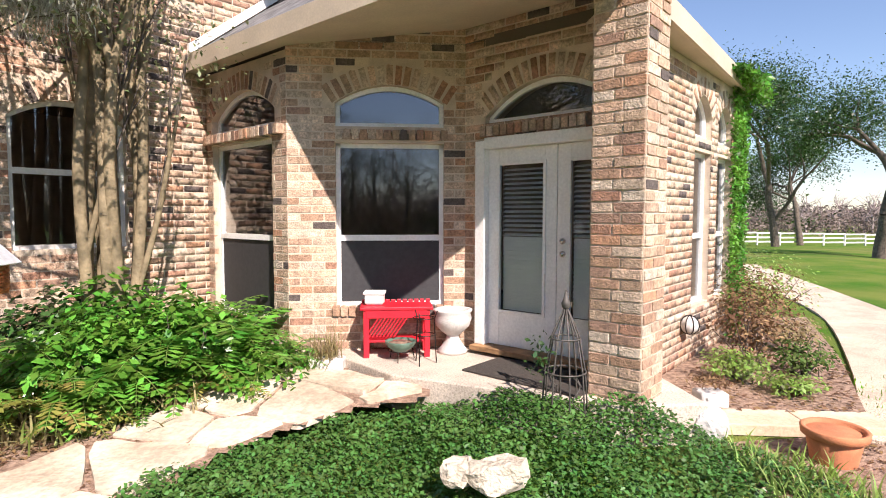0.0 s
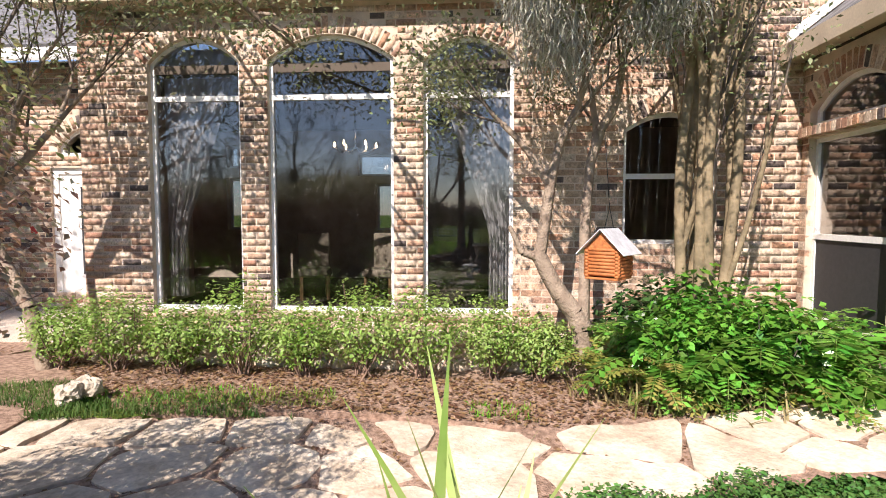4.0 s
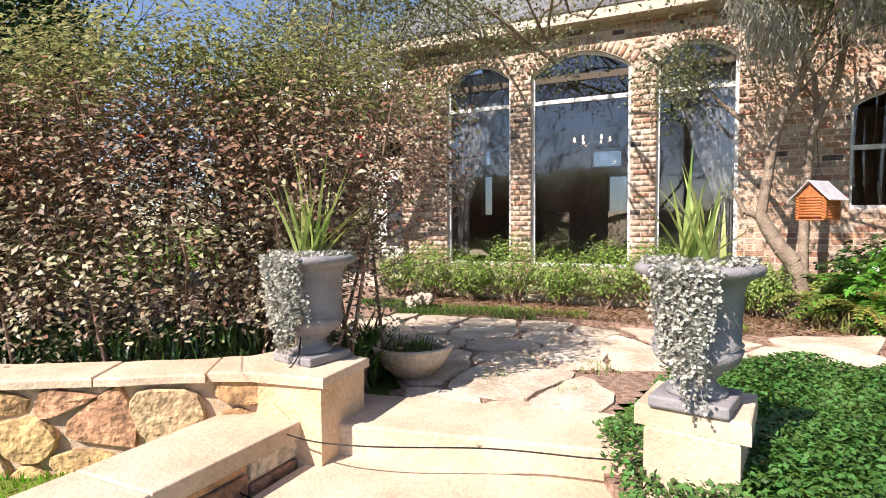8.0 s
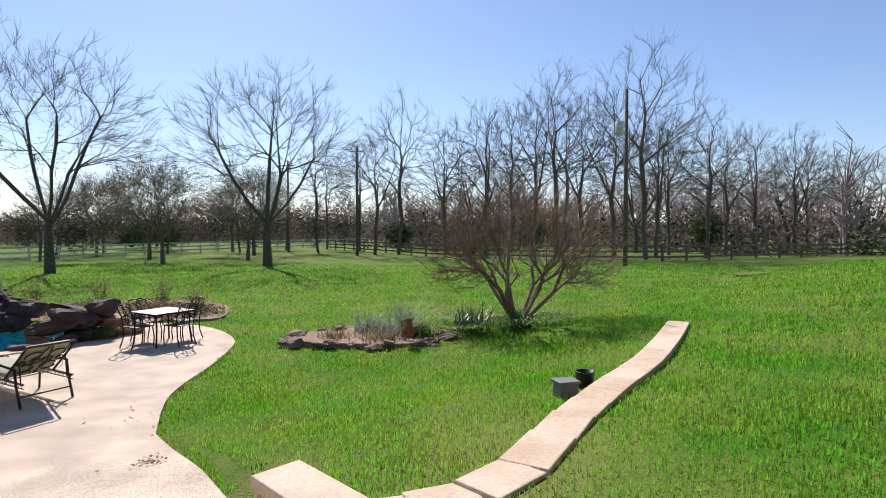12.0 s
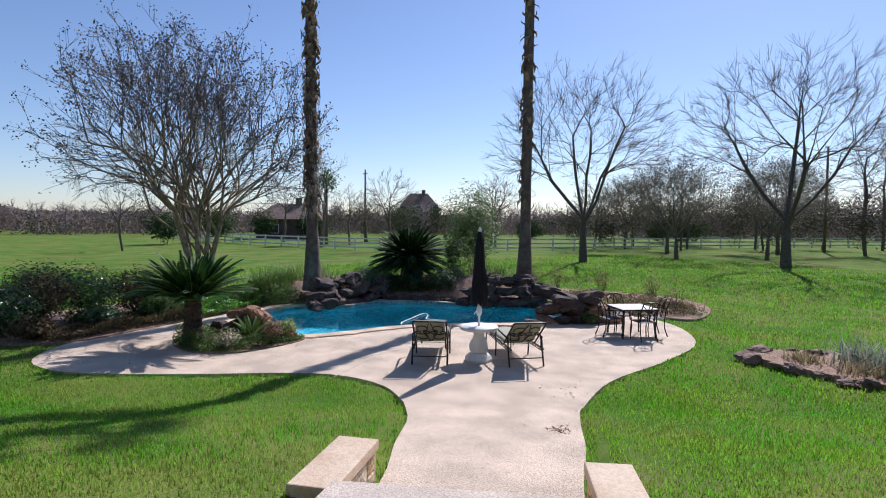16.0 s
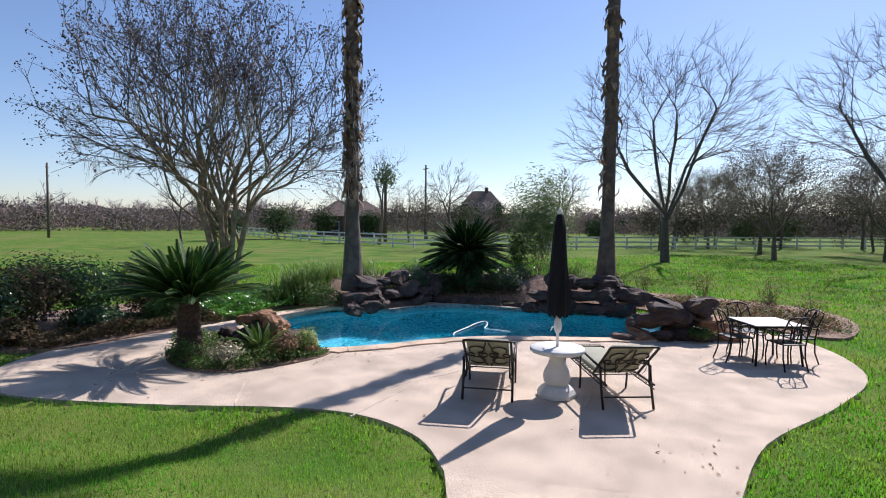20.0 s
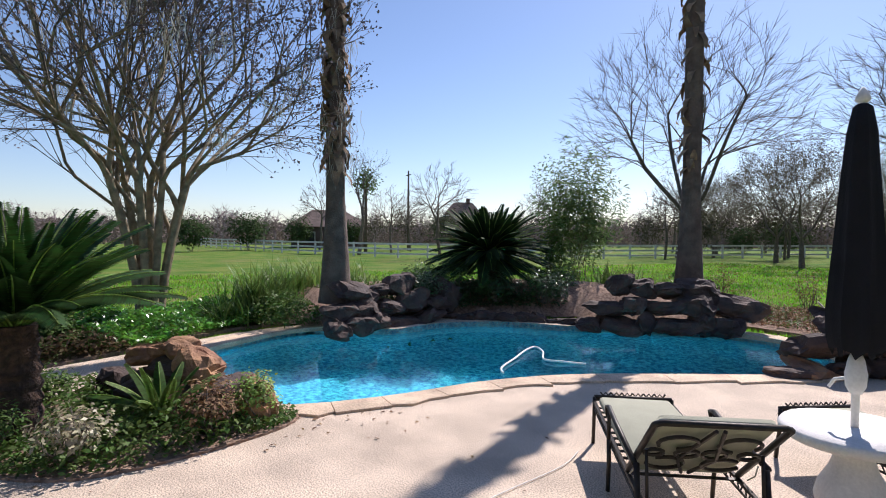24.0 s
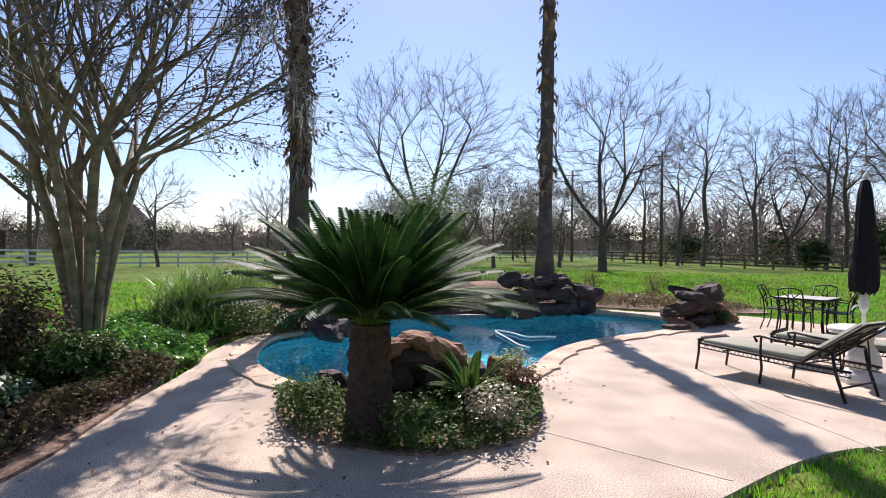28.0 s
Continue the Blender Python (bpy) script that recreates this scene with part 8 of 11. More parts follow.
# ---- oleander, lilies, low bushes round the pool ----
bush("oleander", 17.6, -14.6, 0.3, 1.35, 1.35, 3.9, 5200, 0.15, M["oleander"], "tall open oleander with narrow green leaves", seed=91, aspect=0.25, hollow=0.25)
bush("evergreen_shrub", 16.9, -13.2, 0.5, 0.5, 0.5, 1.9, 1500, 0.09, M["mid_leaf"], "upright glossy shrub beside the sago palm", seed=92, hollow=0.35)
for k, (x, y, r, h, m) in enumerate([(14.4, 0.3, 0.85, 1.3, "dark_leaf"), (15.3, -0.3, 0.9, 1.5, "bronze_dark"), (15.9, -1.3, 0.9, 1.5, "dark_leaf"), (16.2, -2.4, 0.85, 1.35, "bronze_dark"), (15.0, 0.9, 0.85, 1.25, "bronze_dark"), (16.6, -0.3, 0.95, 1.55, "dark_leaf"), (14.9, -1.6, 0.5, 0.55, "dark_leaf"), (15.4, -2.9, 0.5, 0.6, "mid_leaf"), (13.9, -0.3, 0.45, 0.5, "bronze_dark")]):
    bush("evergreen_shrub", x, y, 0.03, r, r, h, 3800, 0.075, M[m], "dark bronze-tipped shrub along the deck", seed=100 + k, hollow=0.35)["group"] = "shrubs along the deck"


M["yucca_green"] = leaf_mat("bright_strap_leaf", (0.12, 0.22, 0.04), (0.20, 0.30, 0.07), 0.5, 0.35)
for k, (x, y, L, m) in enumerate([(18.3, -6.9, 0.9, "yucca_green"), (18.0, -6.2, 0.85, "yucca_green"), (18.6, -7.7, 0.9, "yucca_green"), (17.5, -6.4, 0.7, "mid_leaf"), (17.2, -5.8, 0.6, "mid_leaf"), (19.0, -8.6, 0.8, "yucca_green"), (15.6, -14.9, 0.85, "yucca_green"), (15.0, -15.4, 0.8, "yucca_green"), (16.2, -14.6, 0.8, "mid_leaf"), (14.2, -15.6, 0.75, "straw"), (13.2, -16.2, 0.7, "straw"), (12.2, -16.6, 0.6, "straw"), (10.9, -17.0, 0.6, "straw"), (9.6, -17.2, 0.55, "straw"), (17.6, -8.7, 0.6, "mid_leaf")]):
    strap_clump(x, y, 0.03 if x < 16 or y > -6 else 0.3, 120 if m == "straw" else 260, L * (0.7 if m == "straw" else 1.15), 0.014 if m == "straw" else 0.032, m, "clump of dry straw-coloured grass in the bed" if m == "straw" else "clump of green strappy lily leaves behind the pool", 120 + k, 0.45, 0.5, group="strappy clumps round the pool")


def low_cover(name, loop, n, size, mat, z, h, label, seed, up=0.6):
    rng = np.random.default_rng(seed)
    P = scatter_in([tuple(p) for p in smooth_loop(loop, 3)], n, rng)
    hh = h * (0.55 + 0.45 * np.sin(P[:, 0] * 2.3 + 1) * np.cos(P[:, 1] * 2.9))
    P = np.concatenate([P, (z + np.abs(hh) * rng.random(n))[:, None]], 1)
    return stuff(leaves(name, P, size, M[mat], None, up=up, rng=rng), label, "ground cover")


low_cover("ground_cover", [(15.3, -4.3), (16.5, -5.5), (17.1, -6.6), (18.6, -6.2), (18.8, -4.2), (17.0, -2.6), (15.6, -2.8)], 17000, 0.080, "fern", 0.10, 0.40, "bright green leafy ground cover behind the pool", 131)
low_cover("ground_cover", [(14.5, -2.3), (15.4, -4.1), (16.3, -3.2), (16.4, -1.4), (15.2, -0.8)], 4500, 0.07, "mid_leaf", 0.06, 0.35, "mixed green plants along the deck", 132)
low_cover("ground_cover", [(13.3, -0.7), (13.5, -1.2), (14.4, -2.7), (15.25, -4.0), (15.7, -3.4), (14.9, -1.9), (14.2, -0.4)], 6500, 0.065, "bronze_dark", 0.05, 0.38, "olive and bronze plants edging the deck", 139)
low_cover("ground_cover", SAGO_BED, 8200, 0.055, "mid_leaf", 0.03, 0.30, "low green plants in the sago bed", 133)
low_cover("ground_cover", [(15.9, -6.3), (16.2, -7.2), (16.3, -8.3), (17.3, -8.6), (17.9, -7.2), (17.2, -6.0)], 5200, 0.075, "mid_leaf", 0.1, 0.62, "leafy plants round the palm's foot", 138)
low_cover("dry_plants", [(10.5, -14.8), (12.5, -14.8), (14.3, -14.2), (14.8, -15.8), (12.5, -17.8), (9.5, -17.3), (8.6, -15.7)], 7000, 0.07, "dry_leaf", 0.06, 0.28, "dry brown winter plants in the pool bed", 134)
low_cover("ground_cover", [(10.4, -14.8), (12.5, -14.9), (13.2, -16.2), (9.6, -17.4), (8.3, -15.9)], 2600, 0.06, "mid_leaf", 0.06, 0.3, "scattered green plants in the pool bed", 135)
low_cover("ground_cover", [(16.3, -8.5), (17.2, -8.8), (17.6, -10.5), (16.6, -12.0), (15.4, -12.4), (16.2, -10.6)], 9000, 0.075, "dark_leaf", 0.22, 0.55, "dark plants between the rock ledges", 136)
for k, (x, y, r, h, m) in enumerate([(10.85, -3.75, 0.32, 0.42, "hedge"), (10.95, -4.7, 0.28, 0.5, "dry_leaf"), (11.3, -3.15, 0.3, 0.4, "mid_leaf"), (12.5, -3.3, 0.35, 0.42, "mid_leaf"), (11.2, -5.1, 0.25, 0.45, "shrub"), (9.45, -13.3, 0.35, 0.35, "mid_leaf"), (9.9, -13.9, 0.4, 0.5, "straw"), (9.2, -12.5, 0.3, 0.3, "mid_leaf")]):
    bush("low_plant", x, y, 0.05, r, r, h, 700, 0.045, M[m], "small leafy plant beside the deck", seed=140 + k, hollow=0.3, cat="plant")["group"] = "small plants by the deck"
for k, (x, y, h) in enumerate([(16.55, -9.35, 0.75), (16.75, -10.3, 0.95), (16.2, -11.0, 0.7), (15.6, -11.9, 0.8), (17.6, -9.9, 0.9), (16.2, -12.9, 0.9)]):
    bush("evergreen_shrub", x, y, 0.30, 0.55, 0.55, h, 1500, 0.06, M["dark_leaf"], "low dark shrub between the rock ledges", seed=180 + k, hollow=0.3)["group"] = "shrubs between the ledges"
for k, (x, y, h) in enumerate([(13.0, -17.2, 1.1), (11.2, -17.6, 1.0), (9.4, -16.4, 0.8), (14.6, -16.5, 1.3), (15.3, -16.0, 1.0)]):
    bush("dry_shrub", x, y, 0.05, 0.45, 0.45, h, 420, 0.05, M["dry_leaf"], "dry brown shrub with thin stems in the bed", seed=160 + k, hollow=0.3)["group"] = "dry shrubs in the bed"


# ---- garden beds on the lawn ----
def lawn_bed():
    """The stone-edged bed with grey plants and a rusty bird, and the bare shrub beyond."""
    rng = random.Random(33)
    z = float(ground_z(3.3, -12.6))
    bed("ground_lawn_bed", [(1.9, -12.4), (2.6, -12.0), (3.8, -11.95), (4.8, -12.2), (4.7, -13.2), (3.8, -13.9), (2.6, -13.7), (1.8, -13.2)], z - 0.3, z + 0.08, "stone-edged soil bed on the lawn")
    loop = smooth_loop([(1.9, -12.4), (2.6, -11.95), (3.8, -11.9), (4.85, -12.2), (4.75, -13.2), (3.8, -13.95), (2.6, -13.75), (1.75, -13.2)], 4)
    for i, p in enumerate(loop):
        if i % 7 == 3:
            continue
        p = p + Vector((rng.uniform(-0.14, 0.14), rng.uniform(-0.14, 0.14)))
        rock(p.x, p.y, z + rng.uniform(0.02, 0.07), rng.uniform(0.25, 0.6), rng.uniform(0.2, 0.45), rng.uniform(0.07, 0.2), rng.uniform(0, 180), "rock_bed", i, "flat reddish-brown edging stone of the lawn bed", "edging stones of the lawn bed", rng.uniform(-20, 20))
    for k, (x, y, r, h, m) in enumerate([(3.4, -13.3, 0.4, 0.42, "grey_green"), (2.6, -13.2, 0.5, 0.6, "grey_green"), (4.0, -12.6, 0.35, 0.22, "straw"), (3.0, -12.5, 0.4, 0.25, "straw"), (2.2, -12.8, 0.3, 0.3, "mid_leaf"), (1.2, -13.4, 0.35, 0.55, "dark_leaf"), (0.2, -13.7, 0.3, 0.4, "dark_leaf")]):
        strap_clump(x, y, float(ground_z(x, y)) + 0.05, 150, h * 1.3, 0.025, m, "grey-green spiky clump in the lawn bed" if m == "grey_green" else "small plant clump in the lawn bed", 170 + k, 0.6, r, group="plants of the lawn bed")
    low_cover("ground_cover", [(1.6, -12.6), (0.0, -13.1), (-1.3, -14.3), (0.2, -15.6), (2.0, -14.6)], 5200, 0.05, "shrub", 0.36, 0.16, "pale green ground cover round the bare shrub", 137)
    th = empty("metal_bird", pose(2.35, -12.15, z + 0.18, 0, 0, 40))
    tagged(th, "rusty metal bird figure on a stone", "ornament")
    bm = bmesh.new()
    add_lathe(bm, [(0.02, 0), (0.08, 0.06), (0.1, 0.14), (0.06, 0.24), (0.045, 0.3), (0.06, 0.36), (0.01, 0.4)], 12)
    bmesh.ops.scale(bm, vec=(1.5, 0.8, 1), verts=bm.verts)
    part("body", bm, M["rust"], th, smooth=True)
    tube_part("beak", [(0.06, 0, 0.36), (0.2, 0, 0.34)], 0.025, M["rust"], th, 6, 0.004)
    tube_part("tail", [(-0.1, 0, 0.15), (-0.3, 0, 0.25)], 0.04, M["rust"], th, 6, 0.01)


M["rust"] = material("rusty_iron", (0.36, 0.14, 0.05), 0.9, second=(0.20, 0.08, 0.04), scale=14, bump=0.4, bump_scale=60)
M["grey_green"] = leaf_mat("grey_green_blade", (0.22, 0.27, 0.19), (0.32, 0.36, 0.27), 0.6, 0.3)
lawn_bed()


def bare_shrub():
    rng = random.Random(51)
    th = empty("bare_shrub", pose(0.15, -14.6, float(ground_z(0.15, -14.6))))
    tagged(th, "large leafless many-stemmed shrub on the lawn", "shrub")
    stems = []
    for k in range(14):
        a, w = k * 2.4, 0.15 + 0.75 * ((k * 7) % 13) / 13
        stems.append([(0.10 * math.cos(a) + w * math.cos(a) * z, 0.10 * math.sin(a) + w * math.sin(a) * z, z * (1.05 - 0.3 * w)) for z in (0, 0.3, 0.65, 1.0)])
    segs = dome_tree(51, stems, (0, 0, 1.75), (2.35, 2.35, 1.75), 1000, 0.034, 0.34, 0.10, 5, 0.004, 0.5, -0.5)
    split_tubes(th, segs, M["twig_red"], 0.016)
    return th


bare_shrub()


# ---- pool furniture ----
M["cushion"] = material("sage_cushion", (0.36, 0.36, 0.27), 0.95, vary=0.07, scale=3, bump=0.25, bump_scale=220)
M["sling_dark"] = material("weathered_bronze_metal", (0.035, 0.028, 0.022), 0.5, metal=0.5, vary=0.3, scale=20, bump=0.1)
M["resin"] = material("white_cast_stone", (0.72, 0.70, 0.66), 0.6, vary=0.07, scale=5, bump=0.15, bump_scale=60)
M["navy"] = material("black_umbrella_cloth", (0.006, 0.006, 0.009), 0.95, vary=0.3, scale=4, bump=0.3, bump_scale=120)
M["mesh_top"] = material("pale_metal_tabletop", (0.45, 0.42, 0.38), 0.6, vary=0.2, scale=30, bump=0.3, bump_scale=90)


def lounger():
    """A cast-metal chaise: x runs from the head to the foot, y across; base at the middle of the floor."""
    th = empty("chaise_longue", pose(0, 0, 0))
    tagged(th, "dark cast-metal chaise longue with a sage cushion, back raised", "lounger", "loungers by the pool")
    W, m = 0.31, M["sling_dark"]
    foot, hip, head = 1.0, -0.35, -0.98
    for s in (1, -1):
        part_name = "side_rail"
        bm = bmesh.new()
        add_tube(bm, [(foot, s * W, 0.36), (0.3, s * W, 0.34), (hip - 0.5, s * W, 0.33)], 0.016, 6)
        add_tube(bm, [(foot, s * W, 0.30), (0.3, s * W, 0.285), (hip - 0.5, s * W, 0.275)], 0.008, 5)
        for k in range(16):
            x = foot - 0.08 - k * 0.11
            add_tube(bm, [(x, s * W, 0.29), (x - 0.04, s * W, 0.35)], 0.005, 4)
            add_tube(bm, [(x - 0.08, s * W, 0.29), (x - 0.04, s * W, 0.35)], 0.005, 4)
        part(part_name, bm, m, th)
        tube_part("front_leg", [(foot - 0.01, s * W, 0.40), (foot - 0.01, s * W, 0.25), (foot + 0.03, s * W, 0.0)], 0.016, m, th)
        tube_part("middle_leg", [(0.12, s * (W + 0.03), 0.36), (0.10, s * (W + 0.03), 0.2), (0.13, s * (W + 0.03), 0.0)], 0.016, m, th)
        tube_part("rear_leg", [(hip - 0.32, s * (W + 0.02), 0.52), (hip - 0.36, s * (W + 0.02), 0.3), (hip - 0.46, s * (W + 0.02), 0.0)], 0.018, m, th)
        arm = tube_part("armrest", [(0.16, s * (W + 0.03), 0.50), (0.20, s * (W + 0.03), 0.56), (0.12, s * (W + 0.03), 0.58), (-0.1, s * (W + 0.03), 0.555), (hip - 0.32, s * (W + 0.03), 0.52)], 0.017, m, th)
        tube_part("arm_post", [(0.12, s * (W + 0.03), 0.36), (0.11, s * (W + 0.03), 0.57)], 0.014, m, arm)
    rail = tube_part("foot_rail", [(foot, -W, 0.40), (foot, W, 0.40)], 0.018, m, th)
    bm = bmesh.new()
    for k in range(6):
        y = -W + 0.05 + k * (2 * W - 0.1) / 6
        w = (2 * W - 0.1) / 6
        add_tube(bm, [(foot, y, 0.44), (foot, y + w / 2, 0.385), (foot, y + w, 0.44)], 0.007, 5)
        add_tube(bm, [(foot, y, 0.385), (foot, y + w / 2, 0.44), (foot, y + w, 0.385)], 0.006, 5)
    add_tube(bm, [(foot, -W, 0.375), (foot, W, 0.375)], 0.01, 5)
    part("lattice", bm, m, rail)
    for x in (0.62, hip - 0.42):
        tube_part("crossbar", [(x, -W, 0.15 if x < 0 else 0.31), (x, W, 0.15 if x < 0 else 0.31)], 0.012, m, th)
    for k in range(12):
        x = foot - 0.1 - k * 0.115
        box_part("seat_slat", (0.035, 2 * W - 0.02, 0.006), (x, 0, 0.335), m, th, bevel=0)
    # raised back: a frame with scrolls, leaning away from the foot
    lean = radians(38)
    bx, bz = hip, 0.35

    def B(a, y, off=0.0):
        return (bx - a * math.cos(lean) - off * math.sin(lean), y, bz + a * math.sin(lean) - off * math.cos(lean))

    bf = tube_part("back_frame", [B(0, -W), B(0.78, -W), B(0.80, -W + 0.03), B(0.80, W - 0.03), B(0.78, W), B(0, W)], 0.017, m, th)
    bm = bmesh.new()
    for sx in (1, -1):
        for cy, ca, r, t0, t1 in ((0.15, 0.55, 0.10, -0.5, 4.6), (0.15, 0.22, 0.10, 0.9, 6.0), (0.07, 0.39, 0.06, 0, 6.28), (0.24, 0.39, 0.05, 0, 6.28)):
            add_tube(bm, [B(ca + r * math.sin(t0 + (t1 - t0) * i / 12), sx * (cy + r * math.cos(t0 + (t1 - t0) * i / 12)), 0.012) for i in range(13)], 0.011, 5)
        add_tube(bm, [B(0.05, sx * 0.02, 0.012), B(0.3, sx * 0.10, 0.012), B(0.75, sx * 0.02, 0.012)], 0.011, 5)
    part("scrollwork", bm, m, bf)
    tube_part("back_strut", [B(0.45, -W + 0.02, 0.02), (hip - 0.40, -W + 0.02, 0.30)], 0.01, m, th)
    tube_part("back_strut", [B(0.45, W - 0.02, 0.02), (hip - 0.40, W - 0.02, 0.30)], 0.01, m, th)
    bm = bmesh.new()
    add_box(bm, (1.30, 2 * W - 0.06, 0.07), (0.31, 0, 0.378), None, 0.028)
    for v in bm.verts:
        v.co.z += 0.006 * math.sin(v.co.x * 21) * math.sin(v.co.y * 9)
    seat = part("seat_cushion", bm, M["cushion"], th, smooth=True)
    bm = bmesh.new()
    add_box(bm, (0.72, 2 * W - 0.06, 0.06), (0, 0, 0), None, 0.03)
    bmesh.ops.transform(bm, matrix=Matrix.Translation(B(0.38, 0, -0.045)) @ Matrix.Rotation(lean, 4, "Y"), verts=bm.verts)
    back = part("back_cushion", bm, M["cushion"], th, smooth=True)
    for s in (1, -1):
        tube_part("tie", [B(0.3, s * (W + 0.005), 0.03), B(0.22, s * (W + 0.01), 0.06), B(0.1, s * (W + 0.012), 0.05)], 0.004, M["cushion"], back)
    return th


L1 = lounger()
f1, b1 = Vector((9.255, -7.80)), Vector((7.73, -6.73))
d1 = (f1 - b1).normalized()
c1 = f1 - d1 * 1.0
L1.matrix_basis = pose(c1.x, c1.y, 0.005, 0, 0, math.degrees(math.atan2(d1.y, d1.x)))
f2, b2 = Vector((8.42, -8.92)), Vector((6.74, -8.24))
d2 = (f2 - b2).normalized()
c2 = f2 - d2 * 1.0
copy_thing(L1, pose(c2.x, c2.y, 0.005, 0, 0, math.degrees(math.atan2(d2.y, d2.x))))


def pedestal_table():
    th = empty("pedestal_table", pose(7.6, -7.76, 0.003))
    tagged(th, "round white cast-stone pedestal table between the loungers", "table")
    bm = bmesh.new()
    k = 8
    add_lathe(bm, [(0.265, 0), (0.27, 0.05), (0.235, 0.11), (0.20, 0.14), (0.14, 0.17)], 8)
    part("base", bm, M["resin"], th)
    lathe_part("pedestal", [(0.14, 0.165), (0.175, 0.20), (0.19, 0.27), (0.17, 0.35), (0.12, 0.44), (0.10, 0.50), (0.115, 0.56), (0.165, 0.60)], M["resin"], th, 28)
    lathe_part("tabletop", [(0.18, 0.60), (0.34, 0.605), (0.37, 0.625), (0.375, 0.655), (0.36, 0.675), (0.05, 0.68)], M["resin"], th, 48)
    u = empty("patio_umbrella", pose(7.6, -7.76, 0.683))
    tagged(u, "closed black patio umbrella standing in the table", "umbrella")
    tube_part("pole", [(0, 0, 0), (0, 0, 1.85)], 0.021, M["resin"], u, 12)
    lathe_part("finial", [(0.01, 1.80), (0.04, 1.83), (0.03, 1.86), (0.008, 1.90)], M["resin"], u, 16)
    bm = bmesh.new()
    n, rings = 32, []
    for zz, r in ((0.42, 0.115), (0.50, 0.13), (0.65, 0.135), (0.85, 0.118), (1.1, 0.105), (1.4, 0.088), (1.65, 0.07), (1.79, 0.045), (1.81, 0.02)):
        ring = []
        for j in range(n):
            f = 1 + 0.20 * (1 if j % 4 == 0 else -0.4) * (1.1 if zz < 0.9 else 0.6) + 0.05 * math.sin(j * 2.1 + zz * 5)
            ring.append(bm.verts.new((r * f * math.cos(j * 6.2832 / n), r * f * math.sin(j * 6.2832 / n), zz + (0.03 * math.sin(j * 1.7) if zz < 0.45 else 0))))
        rings.append(ring)
    for a, b in zip(rings, rings[1:]):
        for j in range(n):
            bm.faces.new((a[j], a[(j + 1) % n], b[(j + 1) % n], b[j]))
    part("canopy", bm, M["navy"], u, "folded black cloth", smooth=True)
    bm = bmesh.new()
    add_lathe(bm, [(0.03, 0.19), (0.05, 0.23), (0.055, 0.30), (0.04, 0.38), (0.02, 0.43)], 14)
    part("crank_housing", bm, M["resin"], u, smooth=True)
    tube_part("crank_handle", [(0.04, 0.0, 0.27), (0.10, 0.02, 0.25), (0.13, 0.02, 0.20)], 0.010, M["resin"], u)
    return th


pedestal_table()


